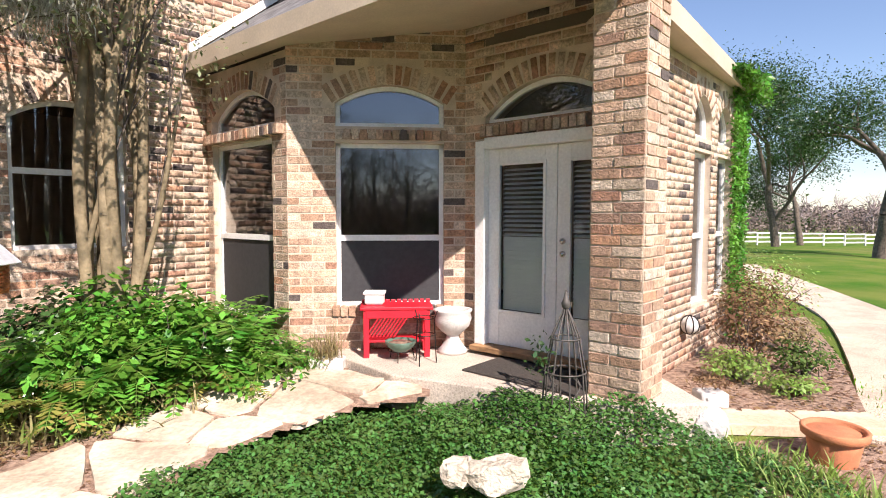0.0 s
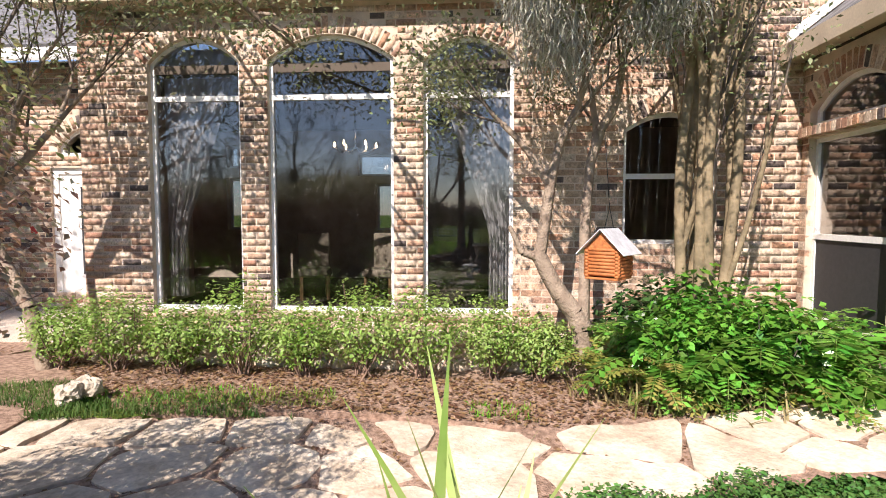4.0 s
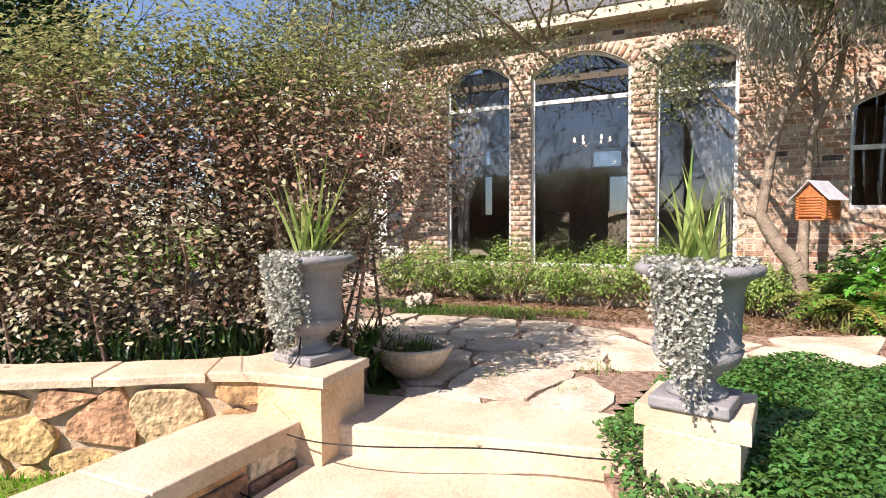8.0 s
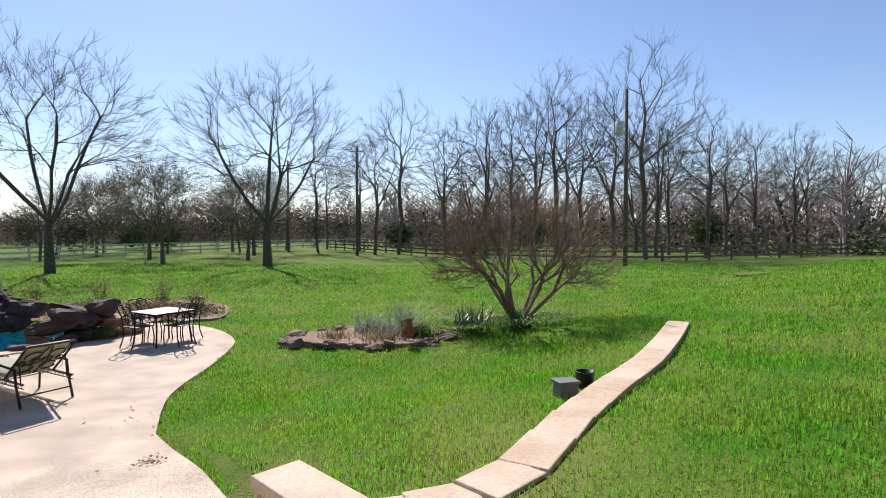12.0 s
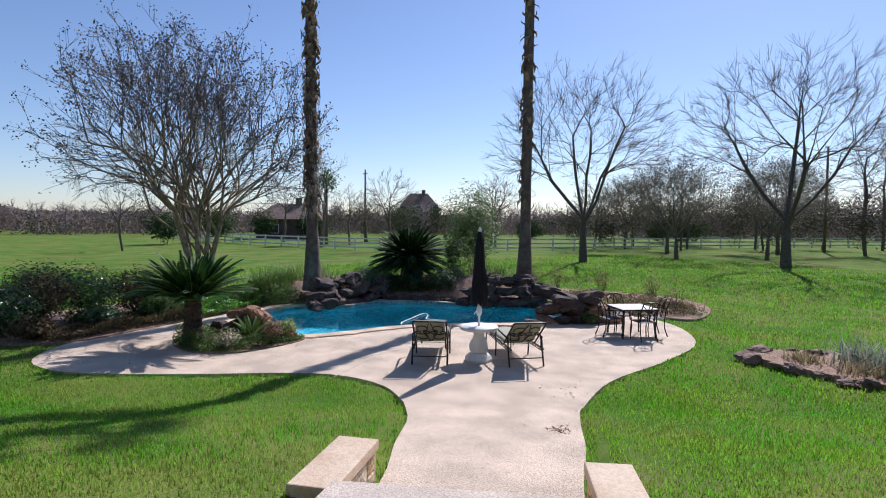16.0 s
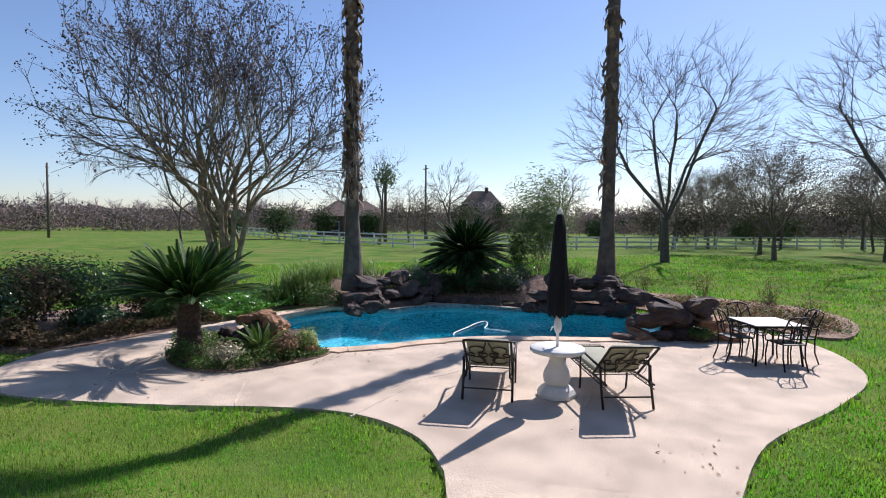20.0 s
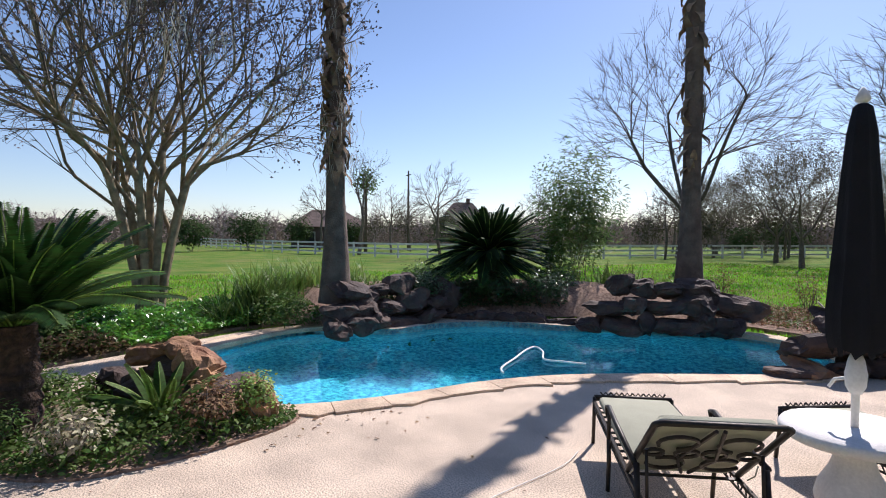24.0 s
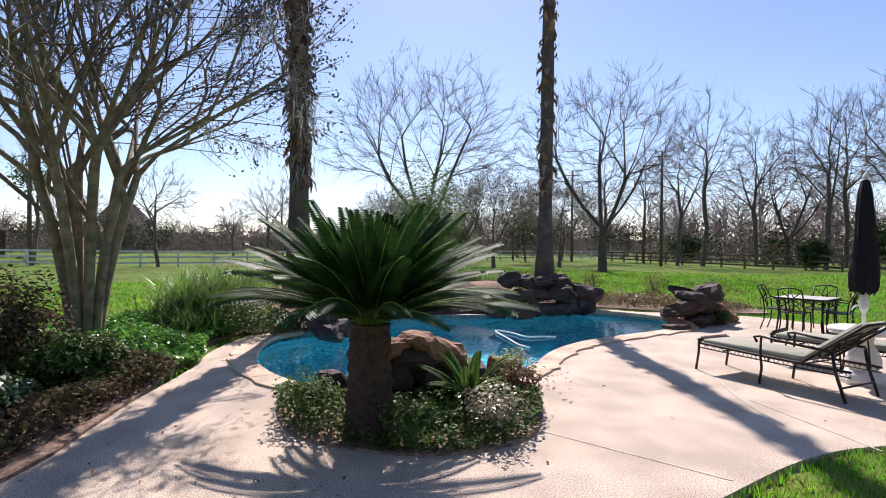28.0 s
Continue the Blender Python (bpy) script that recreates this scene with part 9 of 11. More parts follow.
def dining_set():
    c = Vector((7.72, -12.33))
    yaw = math.degrees(math.atan2(0.42, -0.95)) + 180
    th = empty("dining_table", pose(c.x, c.y, 0.003, 0, 0, yaw))
    tagged(th, "square black wrought-iron table with a pale top", "table")
    box_part("tabletop", (1.0, 1.0, 0.022), (0, 0, 0.725), M["mesh_top"], th, bevel=0.008)
    for sx, sy, l, w in ((0, 1, 1.02, 0.03), (0, -1, 1.02, 0.03), (1, 0, 0.03, 0.96), (-1, 0, 0.03, 0.96)):
        box_part("rim", (l, w, 0.04), (sx * 0.5, sy * 0.5, 0.715), M["black"], th)
    for s in (1, -1):
        for t in (1, -1):
            tube_part("leg", [(s * 0.44, t * 0.44, 0.70), (s * 0.42, t * 0.42, 0.4), (s * 0.46, t * 0.46, 0.0)], 0.022, M["black"], th)
    for a in range(4):
        bm = bmesh.new()
        rot = Matrix.Rotation(a * math.pi / 2, 4, "Z")
        for k in range(4):
            y = -0.36 + k * 0.24
            add_tube(bm, [rot @ Vector((0.47, y + 0.11 * math.cos(t * 0.7), 0.62 + 0.06 * math.sin(t * 0.7))) for t in range(10)], 0.009, 5)
        part("scroll_apron", bm, M["black"], th)
    th.scale = (0.88, 0.88, 0.94)

    ch = empty("dining_chair", pose(0, 0, 0))
    tagged(ch, "black wrought-iron garden chair with a scrolled back", "chair", "chairs round the garden table")
    m = M["black"]
    seat = box_part("seat", (0.42, 0.42, 0.02), (0, 0, 0.43), m, ch, bevel=0.008)
    for s in (1, -1):
        tube_part("front_leg", [(0.19, s * 0.19, 0.43), (0.22, s * 0.2, 0.2), (0.2, s * 0.2, 0.0)], 0.013, m, ch)
        tube_part("rear_leg", [(-0.19, s * 0.19, 0.43), (-0.2, s * 0.19, 0.2), (-0.27, s * 0.2, 0.0)], 0.013, m, ch)
        tube_part("back_post", [(-0.19, s * 0.2, 0.43), (-0.22, s * 0.21, 0.65), (-0.32, s * 0.2, 0.86)], 0.013, m, ch)
        tube_part("armrest", [(0.2, s * 0.22, 0.43), (0.2, s * 0.25, 0.62), (0.1, s * 0.25, 0.66), (-0.22, s * 0.22, 0.64)], 0.012, m, ch)
    tube_part("top_rail", [(-0.32, -0.2, 0.86), (-0.34, -0.08, 0.9), (-0.34, 0.08, 0.9), (-0.32, 0.2, 0.86)], 0.014, m, ch)
    bm = bmesh.new()
    for s in (1, -1):
        add_tube(bm, [(-0.21 - 0.1 * (0.5 + 0.5 * math.sin(t * 0.6)), s * (0.09 + 0.07 * math.cos(t * 0.6)), 0.5 + 0.033 * t) for t in range(11)], 0.009, 5)
        add_tube(bm, [(-0.2, s * 0.02, 0.45), (-0.25, s * 0.05, 0.7), (-0.33, s * 0.01, 0.88)], 0.009, 5)
    part("scrollwork", bm, m, ch)
    R = Matrix.Translation((c.x, c.y, 0.003)) @ Matrix.Rotation(radians(yaw), 4, "Z")
    spots = [(0.50, 0.05, 182), (-0.50, -0.04, 3), (0.03, 0.52, 271), (-0.05, -0.52, 88)]
    for i, (x, y, a) in enumerate(spots):
        mm = R @ pose(x, y, 0, 0, 0, a)
        if i == 0:
            ch.matrix_basis = mm
        else:
            copy_thing(ch, mm)


dining_set()


def cleaner_hose():
    pts = smooth_line([(12.1, -8.45, -0.09), (12.36, -8.6, -0.085), (12.75, -9.1, -0.08), (13.15, -9.6, -0.075), (13.3, -9.9, -0.08), (12.95, -9.78, -0.08), (12.5, -9.45, -0.08), (12.25, -9.6, -0.08), (12.05, -9.85, -0.10)], 5)
    ob = tube_part("pool_cleaner_hose", pts, 0.015, M["resin"], None, 8)
    tagged(ob, "white floating pool-cleaner hose curled on the water", "hose")
    stone = empty("driftwood", pose(11.5, -15.6, 0.05))
    tagged(stone, "bleached pale driftwood piece in the bed", "driftwood")
    for k, (a, l) in enumerate(((0.3, 0.6), (1.6, 0.45), (2.6, 0.4), (4.0, 0.3))):
        tube_part("limb", [(0, 0, 0.05), (0.4 * l * math.cos(a), 0.4 * l * math.sin(a), l * 0.5), (0.7 * l * math.cos(a + 0.4), 0.7 * l * math.sin(a + 0.4), l * 0.85)], 0.05, M["resin_old"], stone, 6, 0.015)


M["resin_old"] = material("bleached_wood", (0.55, 0.48, 0.38), 0.9, vary=0.15, scale=9, bump=0.4, bump_scale=50)
cleaner_hose()


# ---- urns and pots by the steps ----
def urn(x, y, z, turn, seed, trail, leaf, lean, wide):
    th = empty("garden_urn", pose(x, y, z, 0, 0, turn))
    tagged(th, "large grey cast-stone urn with yucca and trailing silver plant", "urn", "urns on the plinths")
    box_part("foot", (0.34, 0.34, 0.055), (0, 0, 0.028), M["stone_grey"], th, bevel=0.012)
    lathe_part("body", [(0.13, 0.055), (0.135, 0.07), (0.095, 0.095), (0.08, 0.13), (0.11, 0.15), (0.105, 0.165), (0.15, 0.185), (0.182, 0.22), (0.196, 0.265), (0.182, 0.275), (0.196, 0.29), (0.183, 0.305), (0.186, 0.42), (0.192, 0.52), (0.206, 0.57), (0.238, 0.595), (0.262, 0.60), (0.276, 0.622), (0.27, 0.642), (0.245, 0.652), (0.225, 0.63), (0.21, 0.61)], M["stone_grey"], th, 40)
    rng = np.random.default_rng(seed)
    lathe_part("soil", [(0.212, 0.58), (0.212, 0.61), (0.02, 0.625)], M["soil"], th, 20)
    n = 32
    P = np.concatenate([rng.normal(size=(n, 2)) * 0.05, np.full((n, 1), 0.60)], 1)
    blades("yucca_leaf_tuft", P, leaf, 0.030, M["yucca"], th, lean, rng, 0.07, segs=4)["kind"] = "stuff"
    pts = []
    for k in range(1100):
        a, r = rng.random() * 6.283, 0.25 * math.sqrt(rng.random())
        pts.append((r * math.cos(a), r * math.sin(a), 0.63 + 0.05 * rng.random()))
    strands = []
    for k in range(trail):
        a = wide * (2 * rng.random() - 1) + 0.05 * rng.normal()
        L = (0.22 + 0.42 * rng.random() ** 0.7) * (1 - 0.45 * abs(a) / (wide + 0.1))
        drift = 0.25 * rng.normal()
        for j in range(int(L / 0.006)):
            f = j * 0.006
            r = 0.285 + 0.014 * rng.normal() - 0.05 * min(1, f * 2.2)
            t = a + drift * f + 0.045 * rng.normal()
            pts.append((r * math.cos(t), r * math.sin(t), 0.645 - f + 0.01 * rng.normal()))
        strands.append((0.28 * math.cos(a), 0.28 * math.sin(a), 0.64, 0.235 * math.cos(a + drift * L), 0.235 * math.sin(a + drift * L), 0.64 - L, 0.002, 0.0015))
    leaves("trailing_plant", np.array(pts), 0.021, M["grey_leaf"], th, up=0.2, aspect=0.9, rng=rng)
    tubes("trailing_stem", strands, M["grey_leaf"], th, 3)
    return th


U1 = urn(-2.44, -1.13, 1.565, -50, 11, 64, 0.62, 0.60, 0.55)
U2 = urn(-1.06, 0.55, 1.565, -52, 12, 50, 0.50, 0.42, 0.45)


def cables():
    """Thin black cord over the steps and plinths."""
    for pts in ([(-2.35, -1.2, 1.72), (-2.25, -1.25, 1.58), (-2.35, -1.55, 1.32), (-1.95, -1.25, 1.27), (-1.7, -0.9, 1.275), (-1.5, -0.3, 1.275), (-1.25, 0.15, 1.275), (-1.12, 0.36, 1.30), (-1.08, 0.48, 1.44), (-1.05, 0.52, 1.65)], [(-2.2, -1.3, 1.33), (-1.75, -1.5, 1.085), (-1.45, -0.7, 1.085), (-1.15, 0.1, 1.085), (-1.08, 0.30, 1.2), (-1.05, 0.42, 1.44)]):
        ob = tube_part("cable", smooth_line(pts, 6), 0.0045, M["black"], None, 6)
        tagged(ob, "thin black electric cord lying over the stone steps", "cable", "garden cords")


cables()


def bowl(name, x, y, z, r, h, mat, label, plant=None, seed=1):
    th = empty(name, pose(x, y, z))
    tagged(th, label, "planter")
    lathe_part("body", [(r * 0.35, 0), (r * 0.45, 0.01), (r * 0.75, h * 0.4), (r, h * 0.92), (r, h), (r * 0.9, h), (r * 0.8, h * 0.8)], M[mat], th, 32)
    lathe_part("soil", [(r * 0.85, h * 0.7), (r * 0.85, h * 0.8), (0.01, h * 0.82)], M["soil"], th, 20)
    if plant:
        rng = np.random.default_rng(seed)
        n = 160
        P = np.concatenate([rng.normal(size=(n, 2)) * r * 0.35, np.full((n, 1), h * 0.8)], 1)
        blades("plant", P, r * 0.4, 0.010, M[plant], th, 0.7, rng, 0.3)["kind"] = "stuff"
    return th


bowl("stone_bowl", -3.08, -0.36, TERRACE + 0.03, 0.32, 0.25, "flag", "wide shallow tan stone bowl on the flagstones", "mid_leaf", 3)


def porch_things():
    # red table with scalloped rim
    c = Vector((-0.76, 5.85))
    th = empty("red_table", pose(c.x, c.y, PATIO, 0, 0, 6))
    tagged(th, "small bright red wooden garden table on the porch", "table")
    box_part("tabletop", (0.72, 0.34, 0.03), (0, 0, 0.49), M["red"], th, bevel=0.006)
    for x in (-0.3, 0.3):
        for y in (-0.13, 0.13):
            box_part("leg", (0.055, 0.045, 0.48), (x, y, 0.238), M["red"], th, bevel=0.005)
    box_part("apron", (0.6, 0.02, 0.08), (0, -0.15, 0.435), M["red"], th, bevel=0.003)
    box_part("apron", (0.6, 0.02, 0.08), (0, 0.15, 0.435), M["red"], th, bevel=0.003)
    box_part("shelf", (0.6, 0.26, 0.02), (0, 0, 0.16), M["red"], th, bevel=0.003)
    for k in range(9):
        box_part("lattice_slat", (0.012, 0.012, 0.24), (-0.24 + k * 0.035, -0.15, 0.31), M["red"], th, turn=Matrix.Rotation(radians(35), 4, "Y"), bevel=0)
    for k in range(12):
        box_part("scallop", (0.045, 0.02, 0.035), (-0.33 + k * 0.06, 0.16, 0.52), M["red"], th, bevel=0.006)
    pot = empty("white_pot", pose(-0.98, 5.86, PATIO + 0.507))
    tagged(pot, "small white ribbed square pot on the red table", "pot")
    box_part("body", (0.19, 0.15, 0.10), (0, 0, 0.06), M["resin"], pot, bevel=0.015)
    box_part("lip", (0.215, 0.17, 0.03), (0, 0, 0.12), M["resin"], pot, bevel=0.008)
    box_part("foot", (0.16, 0.12, 0.02), (0, 0, 0.011), M["resin"], pot, bevel=0.003)
    bowl("green_bowl", -0.7, 5.62, PATIO + 0.08, 0.155, 0.11, "teal", "green glazed bowl of soil under the red table")
    st = empty("wire_stand", pose(-0.7, 5.62, PATIO))
    tagged(st, "small black wire stand holding a bowl", "stand")
    for k in range(3):
        a = k * 2.094 + 0.4
        tube_part("leg", [(0.12 * math.cos(a), 0.12 * math.sin(a), 0.10), (0.14 * math.cos(a), 0.14 * math.sin(a), 0.0)], 0.005, M["black"], st)
    tube_part("ring", [(0.125 * math.cos(t * 0.5236), 0.125 * math.sin(t * 0.5236), 0.10) for t in range(13)], 0.005, M["black"], st)
    hook = empty("wire_plant_stand", pose(-0.47, 5.48, PATIO))
    tagged(hook, "thin black wire plant stand beside the red table", "stand")
    for k in range(3):
        a = k * 2.094 + 0.2
        tube_part("leg", [(0.12 * math.cos(a), 0.12 * math.sin(a), 0.0), (0.10 * math.cos(a), 0.10 * math.sin(a), 0.42), (0.13 * math.cos(a), 0.13 * math.sin(a), 0.5)], 0.006, M["black"], hook)
    for z in (0.28, 0.44):
        tube_part("ring", [(0.105 * math.cos(t * 0.5236), 0.105 * math.sin(t * 0.5236), z) for t in range(13)], 0.005, M["black"], hook)
    u = empty("white_urn", pose(-0.19, 5.92, PATIO))
    tagged(u, "squat whitewashed concrete urn by the door", "urn")
    lathe_part("body", [(0.145, 0), (0.15, 0.03), (0.11, 0.08), (0.07, 0.14), (0.06, 0.18), (0.10, 0.21), (0.17, 0.28), (0.195, 0.36), (0.18, 0.41), (0.20, 0.435), (0.20, 0.45), (0.16, 0.45), (0.14, 0.40)], M["resin_grey"], u, 32)
    mat = box_part("door_mat", (1.15, 0.62, 0.018), (0.52, 5.08, PATIO + 0.011), M["mat"], None, turn=Matrix.Rotation(radians(-41), 4, "Z"), bevel=0.004)
    tagged(mat, "dark brown doormat on the concrete porch", "doormat")
    # wire obelisk
    ob = empty("wire_obelisk", pose(0.62, 4.35, 1.2))
    tagged(ob, "rusty wire garden obelisk standing in the ivy", "trellis")
    for k in range(8):
        a = k * 0.7854
        r = 1.0
        tube_part("upright", [(0.19 * math.cos(a), 0.19 * math.sin(a), 0), (0.15 * math.cos(a), 0.15 * math.sin(a), 0.55), (0.10 * math.cos(a), 0.10 * math.sin(a), 0.82), (0.012 * math.cos(a), 0.012 * math.sin(a), 1.02)], 0.0065, M["iron_grey"], ob, 5)
    for z, r in ((0.2, 0.18), (0.55, 0.155), (0.80, 0.11)):
        tube_part("ring", [(r * math.cos(t * 0.3927), r * math.sin(t * 0.3927), z) for t in range(17)], 0.006, M["iron_grey"], ob, 5)
    for k in range(4):
        a = k * 1.5708 + 0.39
        tube_part("scroll", [((0.165 - 0.03 * t / 12) * math.cos(a + 0.25 * math.sin(t * 0.9)), (0.165 - 0.03 * t / 12) * math.sin(a + 0.25 * math.sin(t * 0.9)), 0.22 + t * 0.028) for t in range(13)], 0.004, M["iron_grey"], ob, 4)
    lathe_part("finial", [(0.01, 1.0), (0.03, 1.03), (0.035, 1.06), (0.02, 1.09), (0.008, 1.15)], M["iron_grey"], ob, 12)
    rng = np.random.default_rng(5)
    leaves("vine", np.array([(-0.19 + 0.05 * rng.normal(), -0.05 + 0.05 * rng.normal(), 0.68 + 0.10 * rng.normal()) for _ in range(60)]), 0.045, M["dark_leaf"], ob, rng=rng)
    # pots
    for nm, x, y, z, s, lab in (("terracotta_pot", 2.44, 4.06, 1.13, 0.2, "large terracotta pot with a wide rolled rim"), ("terracotta_pot", -1.62, 5.55, TERRACE + 0.04, 0.16, "low terracotta pot of grassy plants by the path")):
        t = empty(nm, pose(x, y, z))
        t.scale = (1, 1, 1.35 if s > 0.18 else 1)
        tagged(t, lab, "pot")
        lathe_part("body", [(s * 0.62, 0), (s * 0.66, 0.01), (s * 0.90, s * 1.0), (s * 0.86, s * 1.02)], M["terracotta"], t, 32)
        lathe_part("rim", [(s * 0.88, s * 0.88), (s * 1.02, s * 0.92), (s * 1.05, s * 1.10), (s * 0.99, s * 1.13), (s * 0.88, s * 1.1), (s * 0.85, s * 0.95)], M["terracotta"], t, 32)
        lathe_part("soil", [(s * 0.84, s * 0.92), (s * 0.84, s * 0.98), (0.01, s)], M["soil"], t, 20)
        if s < 0.18:
            P = np.concatenate([rng.normal(size=(120, 2)) * s * 0.4, np.full((120, 1), s)], 1)
            blades("plant", P, 0.2, 0.012, M["yucca_green"], t, 0.7, rng, 0.3)["kind"] = "stuff"
    # small pale planters by the wall
    t = empty("white_planter", pose(-1.42, 5.62, PATIO - 0.18))
    tagged(t, "white planter of dry grassy plants at the porch corner", "planter")
    box_part("body", (0.34, 0.2, 0.2), (0, 0, 0.1), M["resin"], t, bevel=0.02)
    P = np.concatenate([rng.normal(size=(150, 2)) * 0.07, np.full((150, 1), 0.2)], 1)
    blades("plant", P, 0.34, 0.008, M["straw"], t, 0.6, rng, 0.25)["kind"] = "stuff"
    t = empty("white_planter", pose(2.0, 4.95, 1.28))
    tagged(t, "white footed planter of dry plants by the pillar", "planter")
    box_part("body", (0.24, 0.2, 0.13), (0, 0, 0.066), M["resin_grey"], t, bevel=0.02)
    leaves("plant", np.array([(0.09 * rng.normal(), 0.08 * rng.normal(), 0.18 + 0.06 * rng.random()) for _ in range(220)]), 0.035, M["dry_leaf"], t, rng=rng)
    g = new("speckled_ball", None)
    g.matrix_basis = pose(1.72, 4.42, 1.18)
    tagged(g, "white speckled garden globe beside the pillar", "ornament")
    bm = bmesh.new()
    bmesh.ops.create_icosphere(bm, subdivisions=4, radius=0.15)
    for v in bm.verts:
        v.co *= 1 + 0.05 * (1 if noise.noise(v.co * 40) > 0.1 else 0)
        v.co.z = v.co.z * 1.05 + 0.14
    part("globe", bm, M["resin_grey"], g)
    # frog figure of pale stone
    f = rock(0.02, 3.38, 1.42, 0.42, 0.26, 0.18, 10, "pale_rock", 3, "rough pale stone lying in the ivy", "pale stones")
    f = rock(-0.2, 3.42, 1.42, 0.22, 0.2, 0.16, 60, "pale_rock", 1, "rough pale stone lying in the ivy", "pale stones")
    for k, (x, y, s) in enumerate(((-6.3, 0.33, 0.2), (-6.2, 0.5, 0.16), (-6.4, 0.45, 0.22), (-6.15, 0.36, 0.14))):
        rock(x, y, TERRACE + 0.13 + 0.06 * (k % 2), s, s, s, k * 50, "pale_rock", k, "white pitted stone heaped at the bed's edge", "pale stones")
    # wall lamp
    w = empty("wall_lamp", pose(*hu(6.3, 2.30, 1.72)))
    tagged(w, "round black caged outdoor lamp on the side wall", "lamp")
    bm = bmesh.new()
    bmesh.ops.create_uvsphere(bm, u_segments=16, v_segments=10, radius=0.10)
    part("glass_bowl", bm, M["resin_grey"], w, smooth=True)
    for k in range(4):
        a = k * 0.785
        tube_part("cage_bar", [(0.105 * math.cos(a) * math.cos(t * 0.5236), 0.105 * math.sin(a) * math.cos(t * 0.5236), 0.105 * math.sin(t * 0.5236)) for t in range(13)], 0.006, M["black"], w, 5)


M["teal"] = material("green_glaze", (0.10, 0.17, 0.13), 0.4, vary=0.2, scale=9)
M["resin_grey"] = material("whitewashed_concrete", (0.55, 0.53, 0.50), 0.85, vary=0.15, scale=7, bump=0.3, bump_scale=70)
M["mat"] = material("brown_coir_mat", (0.06, 0.05, 0.042), 1.0, vary=0.2, scale=40, bump=0.6, bump_scale=300)
M["iron_grey"] = material("grey_rusty_wire", (0.11, 0.10, 0.09), 0.7, metal=0.4, vary=0.3, scale=20)
M["pale_rock"] = material("pale_pitted_stone", (0.56, 0.50, 0.40), 0.95, second=(0.42, 0.36, 0.28), scale=9, bump=1.0, bump_scale=40)
porch_things()


def birdhouse():
    th = empty("birdhouse", pose(-3.14, 3.62, 2.53, 0, 0, 102))
    tagged(th, "hanging log-cabin birdhouse with a bright metal roof", "birdhouse")
    w = M["log"]
    for k in range(8):
        z = -0.09 + k * 0.026
        for s in (1, -1):
            tube_part("log", [(-0.13, s * 0.12, z), (0.13, s * 0.12, z)], 0.014, w, th, 8)
            tube_part("log", [(s * 0.11, -0.14, z + 0.013), (s * 0.11, 0.14, z + 0.013)], 0.014, w, th, 8)
    for x in (0.11, -0.11):
        bm = bmesh.new()
        vs = [bm.verts.new((x + d, y, z)) for d in (-0.008, 0.008) for y, z in ((-0.13, 0.115), (0.13, 0.115), (0, 0.24))]
        bm.faces.new(vs[0:3])
        bm.faces.new(vs[3:6][::-1])
        for i in range(3):
            bm.faces.new((vs[i], vs[(i + 1) % 3], vs[3 + (i + 1) % 3], vs[3 + i]))
        part("gable", bm, w, th)
    for s in (1, -1):
        box_part("roof_sheet", (0.32, 0.27, 0.008), (0, s * 0.095, 0.165), M["tin"], th, turn=Matrix.Rotation(-s * radians(45), 4, "X"), bevel=0.002, label="bright corrugated metal roof")
    box_part("floor_board", (0.26, 0.26, 0.015), (0, 0, -0.11), w, th)
    for x in (0.09, -0.09):
        tube_part("hanging_wire", [(x, 0, 0.24), (0, 0, 0.42)], 0.003, M["black"], th, 4)
    tube_part("hanging_wire", [(0, 0, 0.42), (0.0, 0.05, 1.0)], 0.003, M["black"], th, 4)


M["log"] = material("orange_stained_wood", (0.42, 0.14, 0.04), 0.7, vary=0.2, scale=20, bump=0.3, bump_scale=60)
M["tin"] = material("galvanised_tin", (0.70, 0.72, 0.75), 0.42, metal=0.35, vary=0.12, scale=12, bump=0.1)
birdhouse()


def lawn_boxes():
    for nm, x, y, s, mat, lab in (("equipment_box", -0.24, -7.38, (0.22, 0.18, 0.16), "box_grey", "small grey utility box beside the stone edging"), ("black_bucket", -0.50, -7.80, (0.3, 0.3, 0.25), "black_plastic", "black plastic bucket beside the stone edging")):
        z = float(ground_z(x, y))
        th = empty(nm, pose(x, y, z, 0, 0, 25))
        tagged(th, lab, "box" if "box" in nm else "bucket")
        if "box" in nm:
            box_part("body", s, (0, 0, s[2] / 2), M[mat], th, bevel=0.012)
            box_part("lid", (s[0] + 0.03, s[1] + 0.03, 0.03), (0, 0, s[2] + 0.015), M[mat], th, bevel=0.006)
        else:
            lathe_part("body", [(0.09, 0), (0.095, 0.01), (0.11, 0.18), (0.118, 0.19), (0.10, 0.19), (0.10, 0.15)], M[mat], th, 24)


M["box_grey"] = material("grey_plastic", (0.15, 0.16, 0.17), 0.6, vary=0.1, scale=9)
M["black_plastic"] = material("black_plastic", (0.015, 0.015, 0.016), 0.4, vary=0.1, scale=9)
lawn_boxes()


